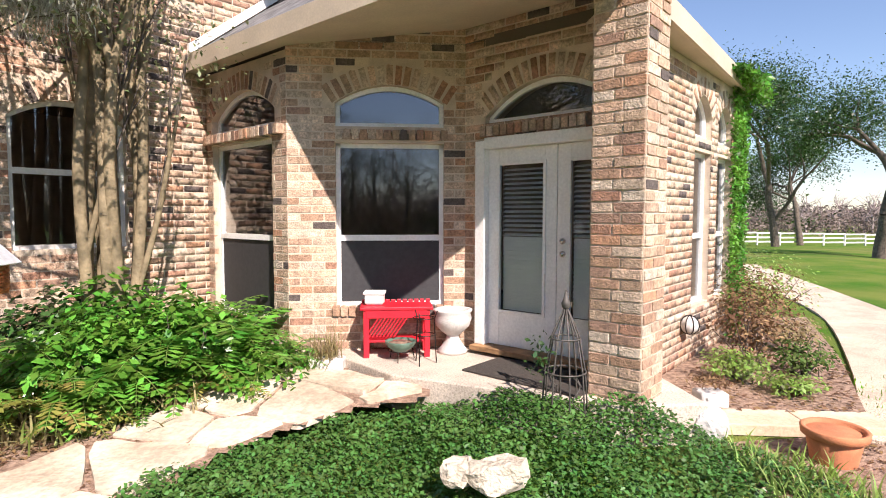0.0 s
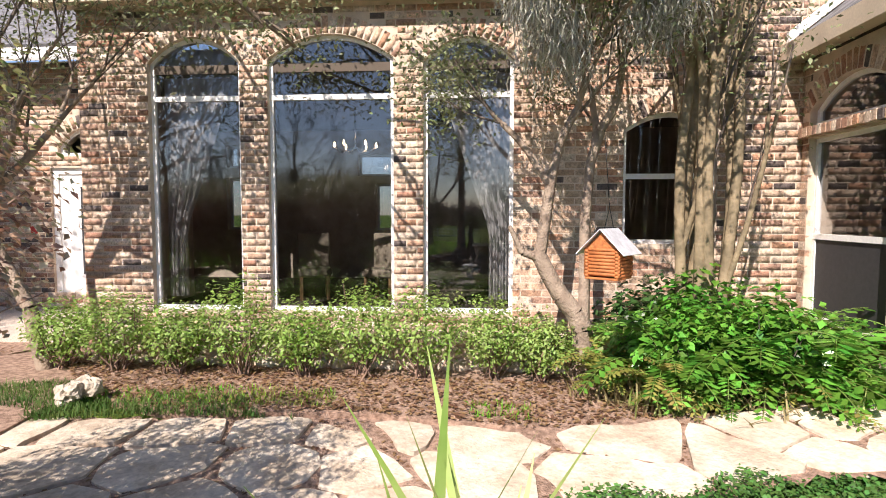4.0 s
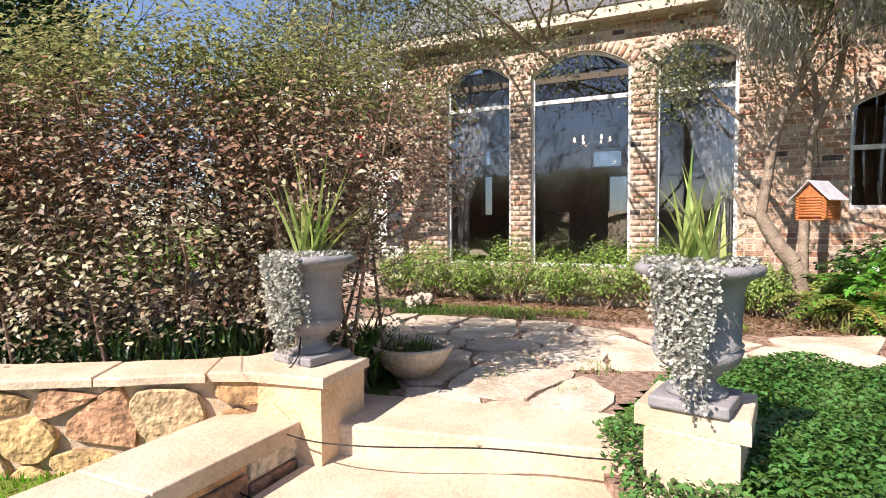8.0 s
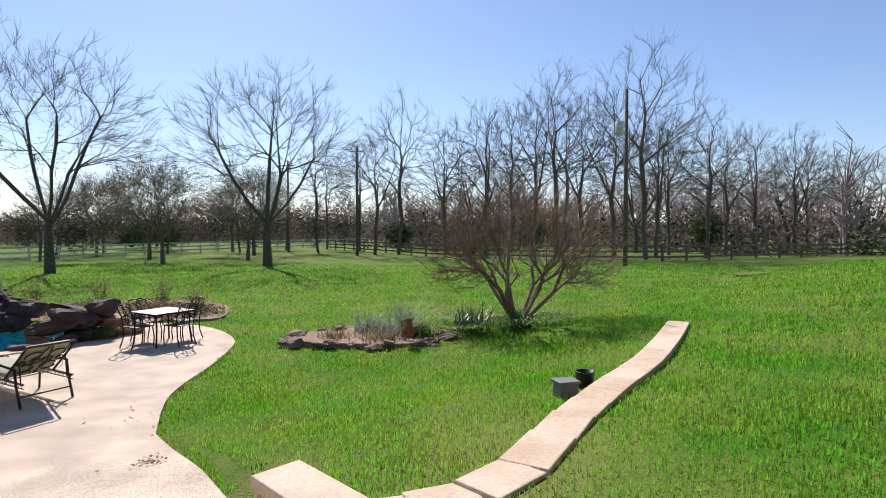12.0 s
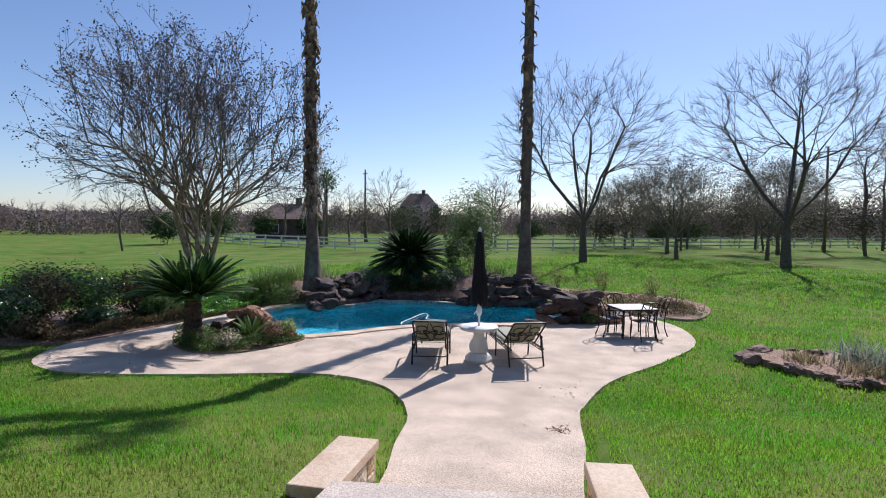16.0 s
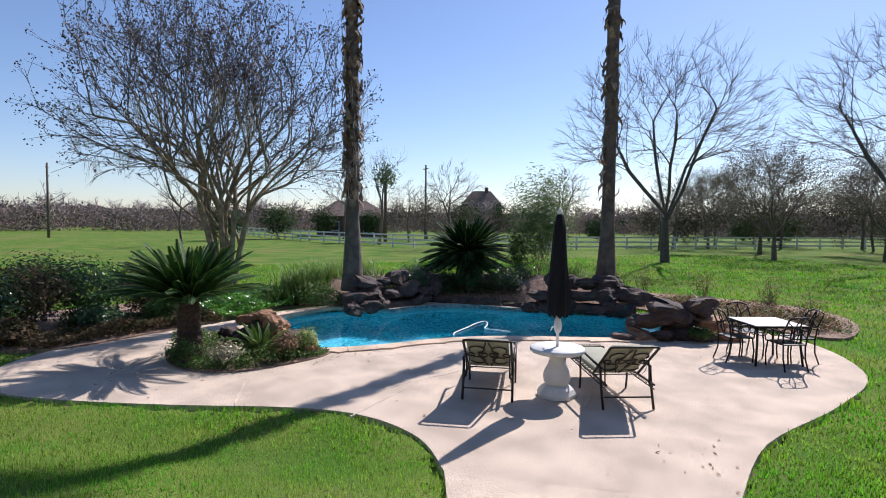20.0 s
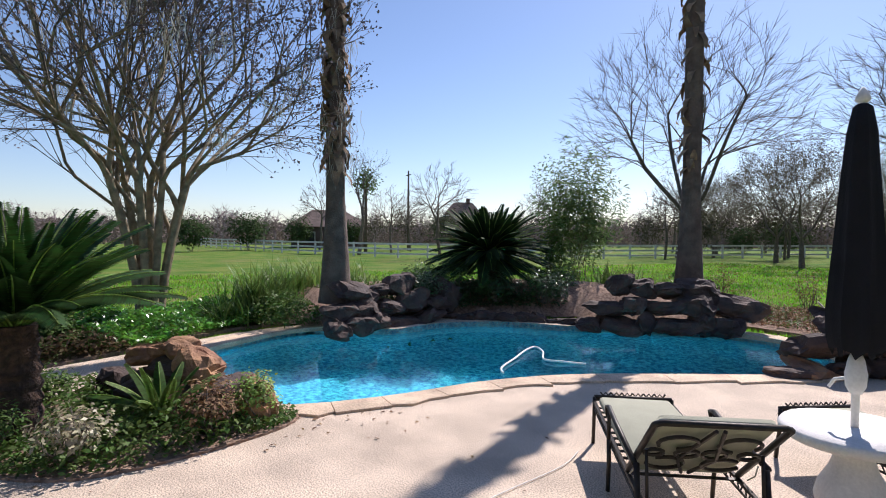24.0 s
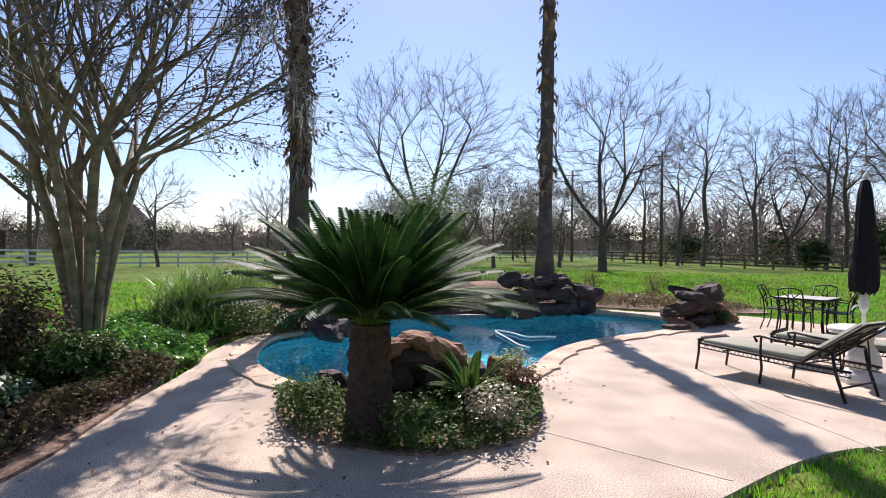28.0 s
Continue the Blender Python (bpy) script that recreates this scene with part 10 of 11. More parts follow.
def side_bed_plants():
    for k, (x, y, r, h, m, n) in enumerate([(3.1, 6.3, 0.5, 0.9, "dry_leaf", 1300), (3.6, 7.2, 0.6, 1.1, "dry_leaf", 1500), (4.3, 8.3, 0.7, 1.2, "shrub", 1500), (2.6, 5.7, 0.35, 0.35, "shrub", 700), (3.4, 5.9, 0.35, 0.4, "mid_leaf", 700), (3.9, 6.9, 0.4, 0.5, "straw", 800), (2.9, 5.3, 0.3, 0.22, "shrub", 500)]):
        bush("side_shrub", x, y, 1.25, r, r, h, n, 0.05, M[m], "brown and green winter shrub in the side bed", seed=200 + k, hollow=0.3)["group"] = "shrubs of the side bed"
    # ivy on the far corner of the side wall
    rng = np.random.default_rng(210)
    n = 5200
    u, z = 8.45 + rng.normal(size=n) * 0.16 - 0.35 * rng.random(n) ** 3, 1.3 + 3.45 * rng.random(n)
    P = np.stack([0.656 * u - 0.755 * (2.36 - 0.06 * rng.random(n)), 0.755 * u + 0.656 * (2.36 - 0.10 * rng.random(n)), z], 1)
    m = 1500
    u2 = 7.4 + 1.4 * rng.random(m)
    P2 = np.stack([0.656 * u2 - 0.755 * (2.3 - 0.3 * rng.random(m)), 0.755 * u2 + 0.656 * (2.3 - 0.3 * rng.random(m)), 4.65 + 0.05 * rng.random(m) + 0.3 * (rng.random(m) - 0.7) * (u2 - 7.4)], 1)
    ob = leaves("climbing_ivy", np.concatenate([P, P2]), 0.07, M["fern"], None, up=0.1, rng=rng)
    tagged(ob, "bright green ivy climbing the corner of the side wall", "climbing plant", kind="stuff")


side_bed_plants()


# ---- seen through the tall windows ----
def dining_room():
    for k, (u, n, a) in enumerate(((-2.9, 8.9, 20), (-1.8, 8.8, -15))):
        c = hu(u, n, 1.58)
        th = empty("upholstered_chair", pose(c.x, c.y, c.z, 0, 0, 49 + a))
        tagged(th, "tan upholstered dining chair seen through the window", "chair", "indoor dining chairs")
        bm = bmesh.new()
        add_box(bm, (0.5, 0.08, 0.62), (0, 0.2, 0.72), None, 0.035)
        part("backrest", bm, M["linen"], th, smooth=True)
        box_part("seat", (0.5, 0.48, 0.12), (0, 0, 0.44), M["linen"], th, bevel=0.03)
        for x in (-0.2, 0.2):
            for y in (-0.19, 0.19):
                box_part("leg", (0.045, 0.045, 0.38), (x, y, 0.19), M["wood_old"], th)
    c = hu(-2.4, 9.6, 4.0)
    ch = empty("chandelier", pose(c.x, c.y, c.z))
    tagged(ch, "small brass chandelier with lit candle bulbs indoors", "chandelier")
    tube_part("stem", [(0, 0, 0), (0, 0, 0.6)], 0.015, M["steel"], ch)
    for k in range(6):
        a = k * 1.047
        tube_part("arm", [(0, 0, 0), (0.2 * math.cos(a), 0.2 * math.sin(a), -0.08), (0.34 * math.cos(a), 0.34 * math.sin(a), 0.0)], 0.01, M["steel"], ch)
        lathe_part("bulb", [(0.008, 0), (0.02, 0.03), (0.012, 0.06), (0.003, 0.09)], M["bulb"], ch, 10, at=(0.34 * math.cos(a), 0.34 * math.sin(a), 0.0))


M["linen"] = material("tan_linen", (0.30, 0.25, 0.18), 0.95, vary=0.1, scale=5)
M["bulb"] = bpy.data.materials.new("warm_bulb")
M["bulb"].use_nodes = True
M["bulb"].node_tree.nodes["Principled BSDF"].inputs["Emission Color"].default_value = (1.0, 0.7, 0.4, 1)
M["bulb"].node_tree.nodes["Principled BSDF"].inputs["Emission Strength"].default_value = 12.0
dining_room()


# ---- small things on the deck ----
def deck_details():
    pave = bpy.data.objects["pavement"]
    for a, b in (((9.02, -3.72), (10.6, -4.1)), ((7.95, -4.95), (8.85, -6.15)), ((6.5, -7.15), (8.3, -9.2)), ((4.35, -7.2), (5.95, -5.35))):
        bar_stone("joint_strip", a, b, 0.018, -0.02, 0.004, M["flag"], pave, 0)
    rng = np.random.default_rng(55)
    spots = []
    for cx, cy, r, n in ((3.85, -6.28, 0.06, 50), (5.27, -7.85, 0.2, 14), (5.0, -7.6, 0.3, 8), (8.3, -6.4, 2.2, 24), (11.0, -2.2, 1.2, 60), (10.9, -5.9, 0.35, 40), (12.6, -1.4, 0.9, 50), (7.5, -12.8, 1.2, 30)):
        p = np.array([cx, cy]) + rng.normal(size=(n, 2)) * r
        z = np.where(inside(p[:, 0], p[:, 1], DECK), 0.0, walk_z(0.82 * p[:, 0] - 0.57 * p[:, 1]))
        spots.append(np.concatenate([p, z[:, None] + 0.008 + 0.03 * rng.random((n, 1)) * (r < 0.2)], 1))
    stuff(leaves("fallen_leaves", np.concatenate(spots), 0.045, M["dry_leaf"], None, up=2.0, rng=rng), "few dry leaves and twigs blown over the deck", "leaf litter")
    cord = tube_part("extension_cable", smooth_line([(9.35, -7.3, 0.012), (9.18, -6.98, 0.012), (9.0, -6.25, 0.012), (8.78, -5.69, 0.012), (8.6, -5.3, 0.012)], 6), 0.004, M["resin"], None, 6)
    tagged(cord, "thin white cord lying across the pool deck", "cable")


def side_strip():
    """Soil and mixed strappy plants between the ivy and the side steps."""
    loop = [(1.5, 2.5), (2.6, 3.1), (3.4, 4.2), (3.1, 4.55), (2.0, 4.4), (1.6, 4.3), (1.7, 3.4)]
    tagged(slab("ground_side_strip", loop, 0.8, 1.195, M["soil"]), "leaf-strewn soil beside the ivy", "flower bed", kind="structure")
    rng = np.random.default_rng(77)
    P = scatter_in([(1.5, 2.5), (2.3, 3.0), (2.35, 3.7), (2.0, 4.2), (1.65, 4.2), (1.7, 3.4)], 900, rng)
    P = np.concatenate([P, np.full((len(P), 1), 1.19)], 1)
    stuff(blades("strap_plants", P[:620], 0.2, 0.016, M["shrub"], None, 0.6, rng, 0.35), "low yellowish green strappy plants beside the ivy", "plants")
    stuff(leaves("fallen_leaves", np.concatenate([scatter_in(loop, 500, rng), np.full((500, 1), 1.205)], 1), 0.05, M["dry_leaf"], None, up=2.0, rng=rng), "dry leaves beside the ivy", "leaf litter")


deck_details()
side_strip()


# ---- far trees ----
def bare_tree(seed, height, r, label, x, y, group="leafless trees", spread=0.52, stems=1, depth=5, mat="bark", twig="twig", width=10.0, fine=0.0085, limbs=620, leaf=None):
    rng = random.Random(seed)
    th = empty("bare_tree", pose(x, y, -0.05))
    tagged(th, label, "tree", group)
    trunks, tips = [], []
    if stems == 1:
        w = [0.0, 0.0]
        line = []
        for k in range(10):
            line.append((w[0], w[1], height * 0.66 * k / 9))
            w = [w[0] + rng.uniform(-0.012, 0.012) * height, w[1] + rng.uniform(-0.012, 0.012) * height]
        trunks.append(line)
    else:
        for k in range(stems):
            a, out = k * 6.283 / stems + seed + rng.uniform(-0.4, 0.4), rng.uniform(0.20, 0.32) * width
            line = [(0.0, 0.0, 0.0), (0.03, 0.02, height * 0.11), (0.05, 0.0, height * rng.uniform(0.17, 0.24))]
            for f in (0.25, 0.5, 0.75, 1.0):
                line.append((out * f ** 0.8 * math.cos(a) + rng.uniform(-0.1, 0.1), out * f ** 0.8 * math.sin(a) + rng.uniform(-0.1, 0.1), height * (0.22 + 0.44 * f * rng.uniform(0.9, 1.05))))
            trunks.append(line)
    segs = dome_tree(seed, trunks, (0, 0, height * 0.60), (width / 2, width / 2, height * 0.42), limbs, r if stems == 1 else r * 0.42, height * 0.06, 0.10, 4, fine, 0.40, -0.45, tips, power=0.6)
    if stems > 1:
        segs.append((0, 0, 0, 0.03, 0.02, height * 0.12, r * 1.15, r * 0.9))
        segs.append((0.03, 0.02, height * 0.12, 0.05, 0.0, height * 0.21, r * 0.9, r * 0.7))
    split_tubes(th, segs, M[mat], r * 0.12, M[twig])
    if leaf:
        nr = np.random.default_rng(seed)
        T = np.array([tuple(q) for q in tips])
        leaves("foliage", (T[:, None] + nr.normal(size=(len(T), 9, 3)) * 0.22).reshape(-1, 3), 0.10, M[leaf], th, rng=nr)
    return th


B1 = bare_tree(1, 13.4, 0.27, "spreading leafless pecan tree on the far lawn", 26.4, -30.2, stems=5, width=12.6, mat="pecan_bark", twig="pecan_twig")
B2 = bare_tree(2, 13.6, 0.30, "spreading leafless pecan tree on the far lawn", 16.9, -38.0, stems=4, width=13.5, mat="pecan_bark", twig="pecan_twig")
B3 = bare_tree(3, 13.0, 0.17, "slender leafless tree at the field's edge", 13.6, -55.5, width=8.5, limbs=260)
B4 = bare_tree(4, 16.5, 0.20, "slender leafless tree at the field's edge", 11.5, -57.0, width=9.5, limbs=260)
B6 = bare_tree(6, 7.6, 0.16, "dull oak with sparse grey-brown winter leaves", 25.3, -39.0, "oaks on the far lawn", stems=3, width=7.5, limbs=260, leaf="oak_dull")
B5 = bare_tree(5, 7.5, 0.13, "small leafless tree behind the pool", 44.5, -24.5, width=5.5, limbs=200)


def copies(src, spots, seed):
    rng = random.Random(seed)
    for x, y, f in spots:
        c = copy_thing(src, pose(x, y, -0.05, 0, 0, rng.uniform(0, 360)))
        c.scale = (f, f, f)


copies(B5, [(44, -36, 1.0), (40, -46, 1.05), (50, -40, 1.1), (36, -56, 1.0), (33, -64, 1.1), (62, -30, 0.9), (54, -3.5, 0.8), (58, -26, 0.9), (37, -41, 0.8), (34, -52, 0.85), (30, -60, 0.9), (28, -68, 0.9), (60, -45, 0.9), (52, -60, 1.0), (70, -22, 1.1), (48, -72, 1.1)], 3)
copies(B6, [(22.0, -45.5, 1.0), (30.5, -45.0, 1.05), (25.5, -54.0, 1.1), (38.5, -49.0, 0.9), (44.0, -57.0, 1.1)], 9)
copies(B1, [(-13, -62, 0.95), (-46, -78, 0.9), (60, -75, 0.8)], 4)
copies(B2, [(-56, -80, 0.95), (-30, -66, 0.85), (4, -66, 0.9), (40, -85, 0.85), (-17.2, -17.9, 0.66)], 5)
copies(B3, [(2.5, -52, 1.1), (-2, -54, 1.2), (-9, -52, 1.15), (-15, -57, 1.0), (-19, -54, 0.9), (-24, -60, 1.0), (-7, -58, 1.2), (-12, -50, 1.0), (7, -60, 1.1), (18, -66, 1.0), (24, -72, 0.9), (-36, -66, 0.9)], 6)
copies(B4, [(-4, -50, 1.0), (-10.5, -47, 1.05), (-16, -50, 0.8), (0, -60, 0.95), (-6, -64, 1.0), (-27, -58, 0.75), (-34, -70, 0.8), (21, -60, 0.8), (-21, -64, 0.8)], 7)


def leaning_tree():
    rng = random.Random(8)
    th = empty("leaning_tree", pose(53.5, -21.0, 0))
    tagged(th, "leaning leafless tree on the far lawn", "tree")
    segs = []
    grow(rng, (0, 0, 0), (-0.25, -0.35, 1), 3.4, 0.2, 5, segs, 0.45, 3, 0.04, 0.74, 0.08, 5)
    split_tubes(th, segs, M["bark"], 0.03, M["twig"])


leaning_tree()


def woods():
    """The far belt of bare and evergreen trees all round."""
    rng = random.Random(77)
    nr = np.random.default_rng(77)
    brown, segs, green, shrub = [], [], [], []
    for k in range(430):
        a = radians(-152 + 232 * k / 430 + rng.uniform(-0.4, 0.4))
        d = rng.uniform(105, 175)
        if -125 < math.degrees(a) < -78:
            d = rng.uniform(62, 120)
        x, y = 3 + d * math.cos(a), -5 + d * math.sin(a)
        h = rng.uniform(6.0, 9.0) if math.degrees(a) > -60 else rng.uniform(8, 14)
        segs.append((x, y, 0, x + rng.uniform(-0.5, 0.5), y, h * 0.55, 0.2, 0.12))
        for j in range(26):
            z0 = h * rng.uniform(0.15, 0.6)
            w = Vector((rng.gauss(0, 1), rng.gauss(0, 1), rng.uniform(0.5, 1.6))).normalized() * h * rng.uniform(0.2, 0.5)
            p1 = (x + w.x * 0.6, y + w.y * 0.6, z0 + w.z * 0.6)
            segs.append((x, y, z0, *p1, 0.08, 0.05))
            for i in range(3):
                v = Vector((rng.gauss(0, 0.5), rng.gauss(0, 0.5), rng.uniform(0, 1))) * h * 0.16
                segs.append((*p1, p1[0] + v.x, p1[1] + v.y, p1[2] + v.z, 0.045, 0.02))
        if rng.random() < 0.28:
            n = 120
            c = np.array([x + rng.uniform(-3, 3), y + rng.uniform(-3, 3), rng.uniform(1.2, 3.0)])
            green.append(c + nr.normal(size=(n, 3)) * np.array([1.6, 1.6, 1.1]))
        near = -125 < math.degrees(a) < -78
        n = 200 if near else 420
        q = nr.normal(size=(n, 3)) * np.array([3.2, 3.2, 0])
        q[:, 2] = h * (0.42 if near else 0.60) * nr.random(n) ** 1.4
        shrub.append(np.array([x, y, 0.1]) + q)
    ob = tubes("far_woods", segs, M["twig_hazed"], None, 3)
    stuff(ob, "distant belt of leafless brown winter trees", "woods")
    G = np.concatenate(green)
    G[:, 2] = np.maximum(G[:, 2], 0.1)
    stuff(leaves("far_evergreens", G, 0.6, M["far_green"], None, rng=nr), "distant dark evergreen trees among bare woods", "woods")
    S = np.concatenate(shrub)
    S[:, 2] = np.maximum(S[:, 2], 0.1)
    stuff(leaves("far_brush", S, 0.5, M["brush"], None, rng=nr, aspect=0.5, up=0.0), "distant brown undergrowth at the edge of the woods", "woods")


def far_backdrop():
    """The closed brown line of woods behind everything."""
    V, F = [], []
    n = 700
    for i in range(n + 1):
        a = radians(-165 + 255 * i / n)
        d = 215 + 12 * math.sin(i * 0.21)
        h = 5.2 + 1.4 * noise.noise(Vector((i * 0.045, 0, 0))) + 1.3 * noise.noise(Vector((i * 0.31, 3, 0))) + 0.8 * noise.noise(Vector((i * 1.7, 7, 0)))
        V += [(3 + d * math.cos(a), -5 + d * math.sin(a), -1.0), (3 + d * math.cos(a), -5 + d * math.sin(a), h)]
    for i in range(n):
        F.append((2 * i, 2 * i + 2, 2 * i + 3, 2 * i + 1))
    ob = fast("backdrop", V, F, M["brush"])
    tagged(ob, "far brown line of winter woods on the horizon", "woods", kind="structure")


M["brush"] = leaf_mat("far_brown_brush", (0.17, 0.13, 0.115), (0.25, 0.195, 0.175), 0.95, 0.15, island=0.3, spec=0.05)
M["oak_far"] = leaf_mat("far_oak_leaf", (0.07, 0.075, 0.045), (0.12, 0.11, 0.075), 0.95, 0.15, spec=0.03)
woods()
far_backdrop()
for k, (x, y, r, h) in enumerate([(40, -62, 2.4, 3.6), (47, -66, 2.2, 3.2), (55, -50, 2.0, 3.0), (14, -70, 2.2, 3.4), (-2, -57, 1.8, 4.4), (-20, -62, 2.0, 4.6), (3.6, -49.5, 1.1, 2.4), (70, -14, 2.4, 4.2), (66, -8, 2.2, 3.6), (105, -60, 3.2, 7.4), (108, -66, 3.0, 7.0), (100, -64, 3.0, 6.4), (96, -52, 3.0, 6.6), (78, -28, 2.0, 3.8), (80, -22, 2.2, 4.2)]):
    bush("far_evergreen", x, y, 0.0, r, r, h, 1500, 0.32, M["far_green"], "rounded evergreen tree beyond the lawn", "tree", seed=230 + k, hollow=0.4)["group"] = "far evergreens"

for k, (x, y, r, h) in enumerate([(42.7, -45.8, 2.2, 3.8), (32.4, -39.0, 1.9, 3.4), (40.8, -52.9, 3.0, 5.2), (33.3, -48.5, 2.4, 4.4), (36.8, -60.6, 3.2, 6.0), (27.2, -50.1, 2.6, 5.2), (28.3, -58.6, 2.8, 5.0), (28.5, -67.3, 3.4, 5.6), (20.7, -57.6, 2.4, 4.4), (19.6, -64.3, 2.6, 4.6), (66.8, -31.7, 2.8, 5.0), (70.2, -38.5, 3.0, 5.4), (77.7, -31.7, 3.0, 4.8), (92.8, -18.1, 3.2, 5.0), (99.0, -8.5, 3.4, 5.4)]):
    bush("far_oak", x, y, 0.6, r, r, h, 1100, 0.24, M["oak_far"], "dull grey-green oak beyond the lawn", "tree", seed=330 + k, hollow=0.25)["group"] = "far oaks"


def leafy_tree(x, y, z, h, r, seed, label, n=60, size=0.13, trunk=0.25, crown=0.45):
    rng = random.Random(seed)
    th = empty("leafy_tree", pose(x, y, z))
    tagged(th, label, "tree")
    segs, tips = [], []
    grow(rng, (0, 0, 0), (0.05, 0.1, 1), h * 0.3, trunk, 4, segs, 0.6, 3, 0.06, 0.74, 0.1, 5, tips, 0.7)
    split_tubes(th, segs, M["bark"], 0.04)
    nr = np.random.default_rng(seed)
    T = np.array([tuple(t) for t in tips])
    P = (T[:, None] + nr.normal(size=(len(T), n, 3)) * h * crown * 0.16).reshape(-1, 3)
    leaves("foliage", P, size, M["dark_leaf"], th, rng=nr)
    return th


leafy_tree(26.5, 45.0, 0.4, 17, 5, 61, "tall live oak with sparse green leaves by the fence", 300, 0.20, 0.32, 0.36)
leafy_tree(20.3, 26.3, 0.8, 12, 4, 62, "mossy oak with a thick grey trunk on the lawn", 330, 0.13, 0.38, 0.36)
leafy_tree(33, 52, 0.2, 14, 4, 63, "live oak with grey-green leaves beyond the fence", 260, 0.20, 0.3, 0.36)


# ---- fences ----
def fence(name, line, gap, h, rails, mat, label, group):
    th = empty(name, pose(0, 0, 0))
    tagged(th, label, "fence", group)
    bmp = bmesh.new()
    add_box(bmp, (0.13, 0.13, h), (0, 0, h / 2))
    post = bpy.data.meshes.new("post")
    bmp.to_mesh(post)
    bmp.free()
    post.materials.append(mat)
    bmr = bmesh.new()
    add_box(bmr, (1, 0.045, 0.14), (0.5, 0, 0))
    rail = bpy.data.meshes.new("rail")
    bmr.to_mesh(rail)
    bmr.free()
    rail.materials.append(mat)
    for a, b in zip(line, line[1:]):
        a, b = Vector(a), Vector(b)
        n = max(1, round((b - a).length / gap))
        d = (b - a) / n
        yaw = math.degrees(math.atan2(d.y, d.x))
        for i in range(n):
            p = a + d * i
            z = float(ground_full(p.x, p.y)) - 0.05
            o = new("post", post)
            o.parent = th
            o.matrix_basis = pose(p.x, p.y, z, 0, 0, yaw)
            for k in range(rails):
                r = new("rail", rail)
                r.parent = th
                r.matrix_basis = pose(p.x, p.y, z + h * (0.28 + 0.64 * k / max(1, rails - 1)), 0, 0, yaw) @ Matrix.Diagonal((d.length, 1, 1, 1))


M["fence_white"] = material("white_fence_paint", (0.62, 0.61, 0.58), 0.7, vary=0.12, scale=3)
M["fence_brown"] = material("brown_fence_board", (0.16, 0.11, 0.075), 0.85, vary=0.2, scale=3)
fence("white_fence", [(130, -14), (92, -11), (62, -16), (47, -22), (40.5, -32), (38, -44), (36.7, -56), (31.3, -73), (24, -92)], 2.6, 1.25, 3, M["fence_white"], "white three-rail paddock fence across the far lawn", "paddock fences")
fence("white_fence", [(14, 47), (26, 50.5), (41, 54.6), (60, 58), (90, 60)], 2.6, 1.25, 3, M["fence_white"], "white three-rail fence beyond the side garden", "paddock fences")
fence("brown_fence", [(24, -72), (15.3, -62.5), (8.1, -53.2), (2.1, -47.4), (-3.2, -44.6), (-11.0, -44.2), (-17.4, -48.2), (-27.5, -54.5), (-38.0, -58.4), (-47.0, -58.0), (-62, -56)], 2.7, 1.25, 3, M["fence_brown"], "brown three-rail fence along the field", "paddock fences")


def utility_pole(x, y, h, box=False, lean=0.0):
    th = empty("utility_pole", pose(x, y, 0, lean, 0, 0))
    tagged(th, "tall dark wooden utility pole with a grey transformer" if box else "tall dark wooden utility pole", "pole", "utility poles")
    tube_part("pole", [(0, 0, 0), (0, 0, h)], 0.15, M["bark"], th, 10, 0.10)
    if box:
        lathe_part("transformer", [(0.05, h - 2.9), (0.26, h - 2.85), (0.26, h - 2.0), (0.05, h - 1.95)], M["resin_grey"], th, 14, at=(0.42, 0, 0))
        tube_part("bracket", [(0.1, 0, h - 2.2), (0.3, 0, h - 2.2)], 0.04, M["black"], th, 6)
    else:
        box_part("crossarm", (1.4, 0.1, 0.1), (0, 0, h - 0.5), M["bark"], th, bevel=0.005)


utility_pole(-6.9, -37.2, 11.2, True)
utility_pole(14.8, -53.4, 10.5)
utility_pole(25.2, -62.0, 10.3)
utility_pole(77, 9.9, 8.4)
utility_pole(66, -31.5, 9.4)


# ---- far houses ----
def far_house(name, x, y, yaw, w, d, h, ridge, wall_mat, roof_mat, label, windows):
    th = empty(name, pose(x, y, 0, 0, 0, yaw))
    tagged(th, label, "house")
    box_part("wall", (w, d, h), (0, 0, h / 2), wall_mat, th, bevel=0)
    o, rw = 0.6, w * 0.22
    V = [(-w / 2 - o, -d / 2 - o, h), (w / 2 + o, -d / 2 - o, h), (w / 2 + o, d / 2 + o, h), (-w / 2 - o, d / 2 + o, h), (-rw, 0, ridge), (rw, 0, ridge)]
    raw("roof", V, [(0, 1, 5, 4), (1, 2, 5), (2, 3, 4, 5), (3, 0, 4), (3, 2, 1, 0)], roof_mat, th)
    box_part("chimney", (0.9, 0.9, 2.2), (w * 0.12, 0, ridge - 0.2), wall_mat, th, bevel=0)
    for wx, wz, ww, wh in windows:
        win = box_part("window", (ww + 0.2, 0.08, wh + 0.2), (wx, -d / 2 - 0.03, wz), M["white"], th, bevel=0)
        box_part("pane", (ww, 0.05, wh), (wx, -d / 2 - 0.06, wz), M["screen"], win, bevel=0)
    return th


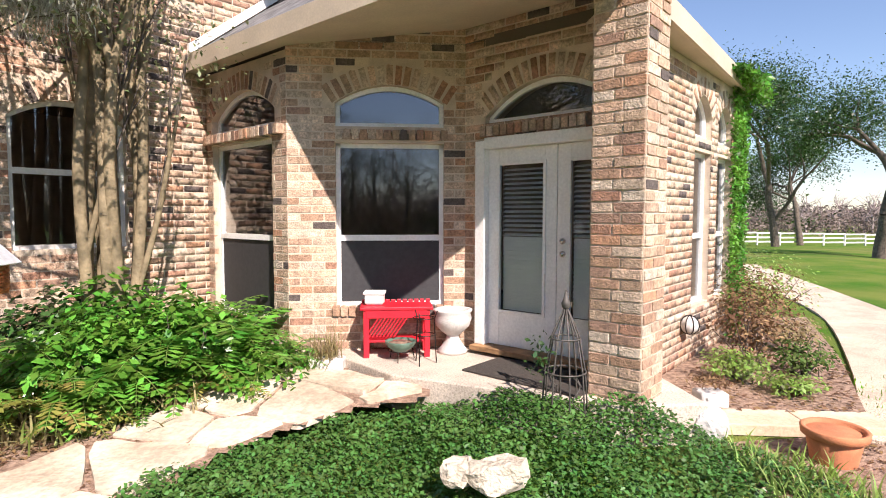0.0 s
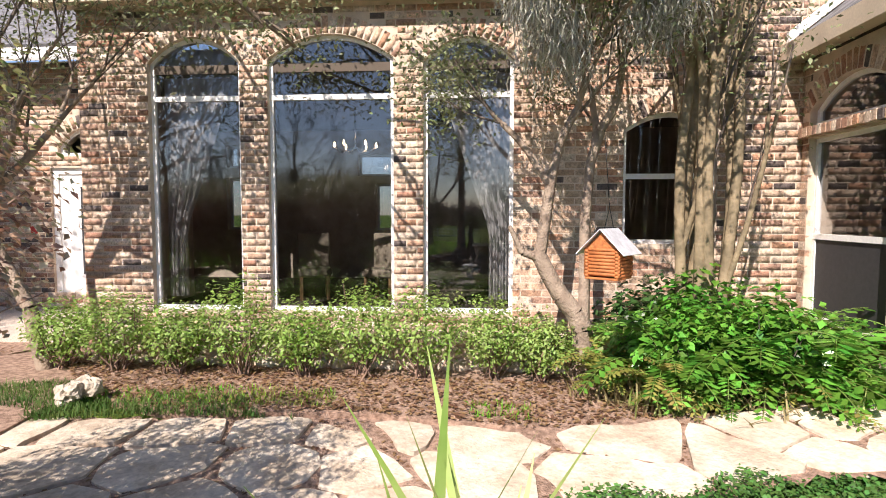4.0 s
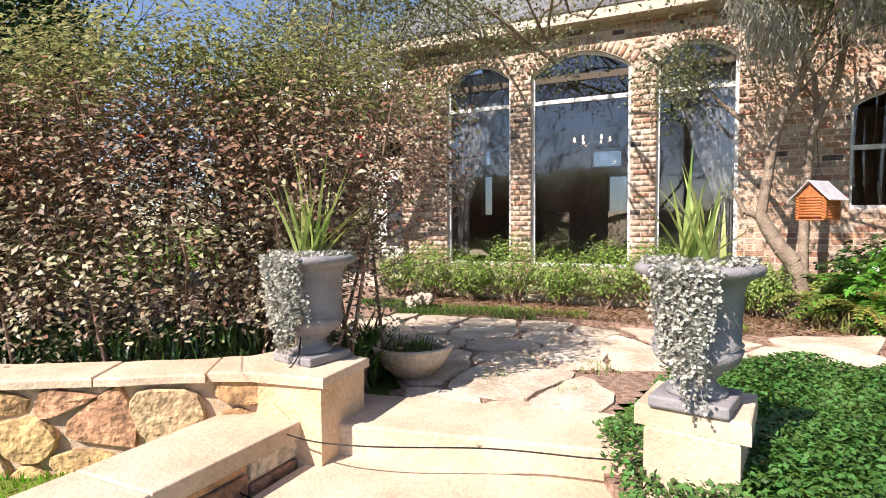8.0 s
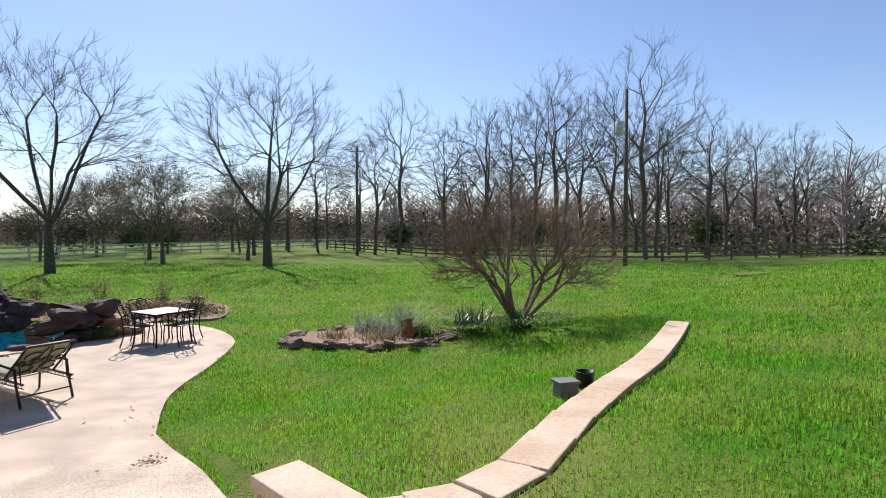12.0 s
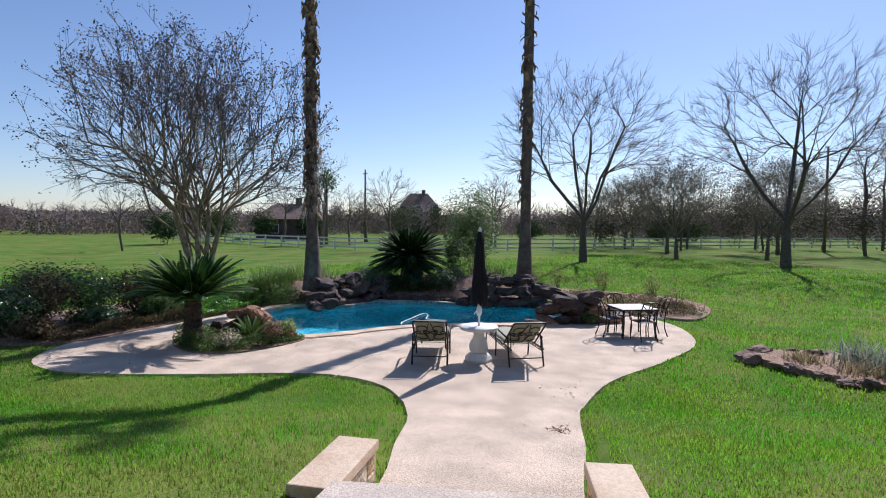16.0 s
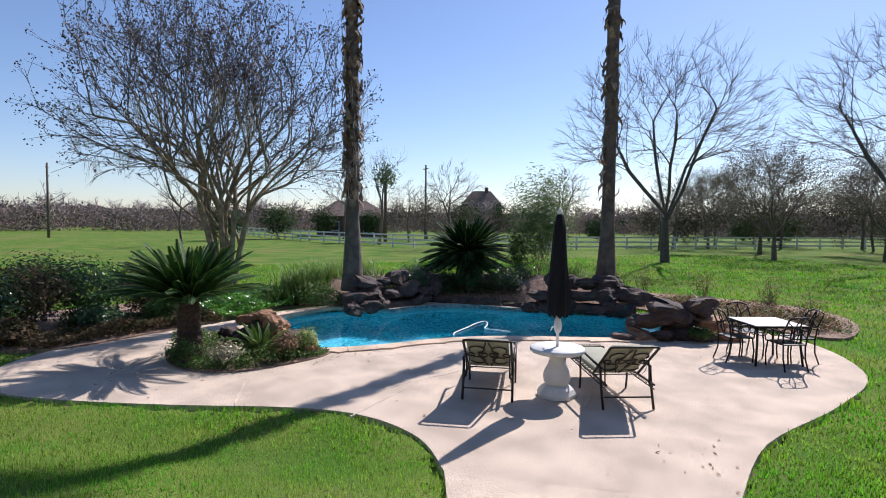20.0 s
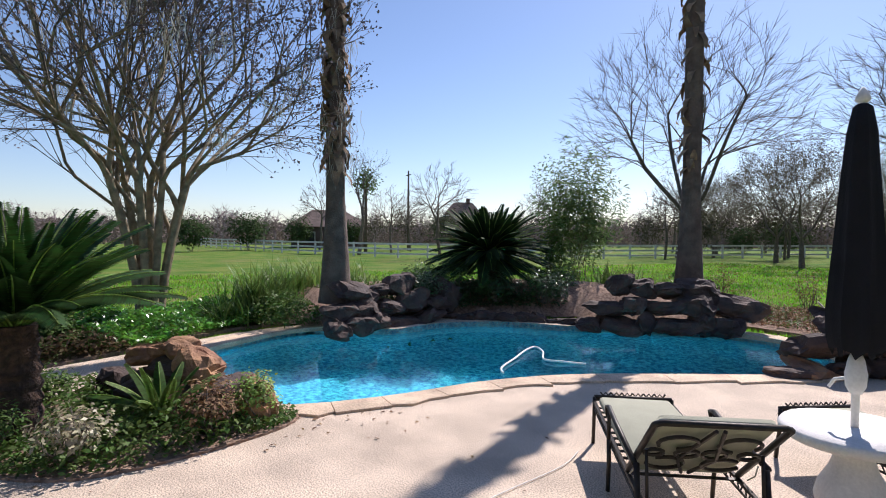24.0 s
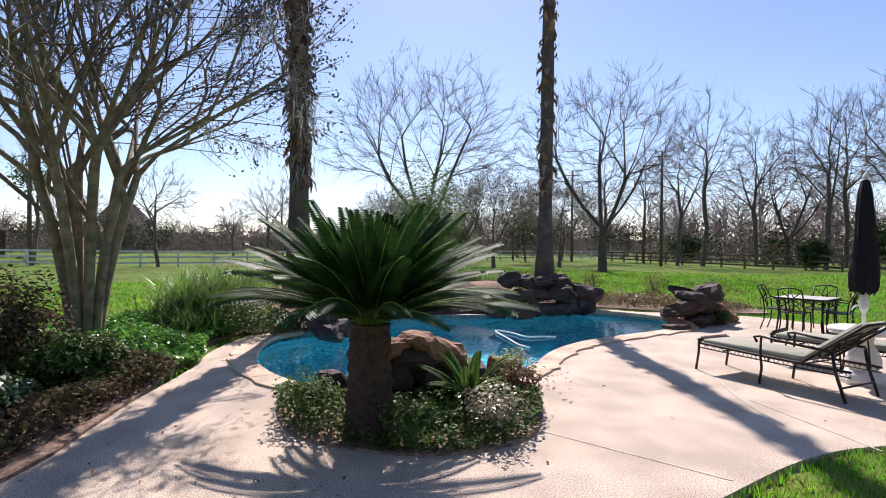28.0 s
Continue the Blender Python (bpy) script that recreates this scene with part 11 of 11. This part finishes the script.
M["stucco"] = material("cream_stucco", (0.52, 0.42, 0.33), 0.9, vary=0.1, scale=0.5)
M["roof_brown"] = material("brown_shingle_roof", (0.17, 0.12, 0.10), 0.95, vary=0.2, scale=0.8)
M["dark_brick"] = material("dark_brick_far", (0.14, 0.09, 0.075), 0.95, vary=0.2, scale=0.8)
face = lambda x, y: math.degrees(math.atan2(-5 - y, 3 - x)) + 90
far_house("neighbour_house", -71, -78, face(-71, -78) - 38, 15, 11, 4.2, 9.6, M["stucco"], M["roof_brown"], "cream stucco neighbour house with a brown hip roof", [(-5.2, 1.9, 2.2, 2.6), (-1.2, 2.0, 1.2, 1.6), (1.6, 2.0, 1.2, 1.6), (4.8, 1.9, 2.2, 2.4)])
far_house("neighbour_porch", -63, -80.5, face(-63, -80) - 38, 7, 6, 3.2, 6.4, M["stucco"], M["roof_brown"], "cream porch wing of the neighbour house", [(-1.2, 1.6, 2.6, 2.4)])
far_house("far_house", 121.5, -71, face(121.5, -71), 10, 8, 5.6, 9.8, M["dark_brick"], M["roof_brown"], "dark two-storey house far beyond the pasture", [(-4, 2, 1.4, 1.8), (0, 2, 1.4, 1.8), (4, 2, 1.4, 1.8), (-4, 5.6, 1.4, 1.8), (0, 5.6, 1.4, 1.8), (4, 5.6, 1.4, 1.8)])
far_house("pool_barn", 83.5, -27, face(83.5, -27), 10, 6, 2.9, 5.3, M["dark_brick"], M["roof_brown"], "low brick outbuilding beyond the white fence", [(-2.5, 1.5, 1.2, 1.2), (2.5, 1.5, 1.6, 1.8)])


def far_palm():
    th = empty("small_far_palm", pose(60, -24, 0))
    tagged(th, "slim fan palm far beyond the pool", "palm tree")
    tube_part("trunk", [(0, 0, 0), (0, 0, 6.6)], 0.2, M["palm_bark"], th, 8, 0.15)
    rng = np.random.default_rng(8)
    P = np.array([0, 0, 7.2]) + rng.normal(size=(700, 3)) * np.array([0.6, 0.6, 0.7])
    leaves("crown", P, 0.4, M["mid_leaf"], th, rng=rng, aspect=0.3)


far_palm()
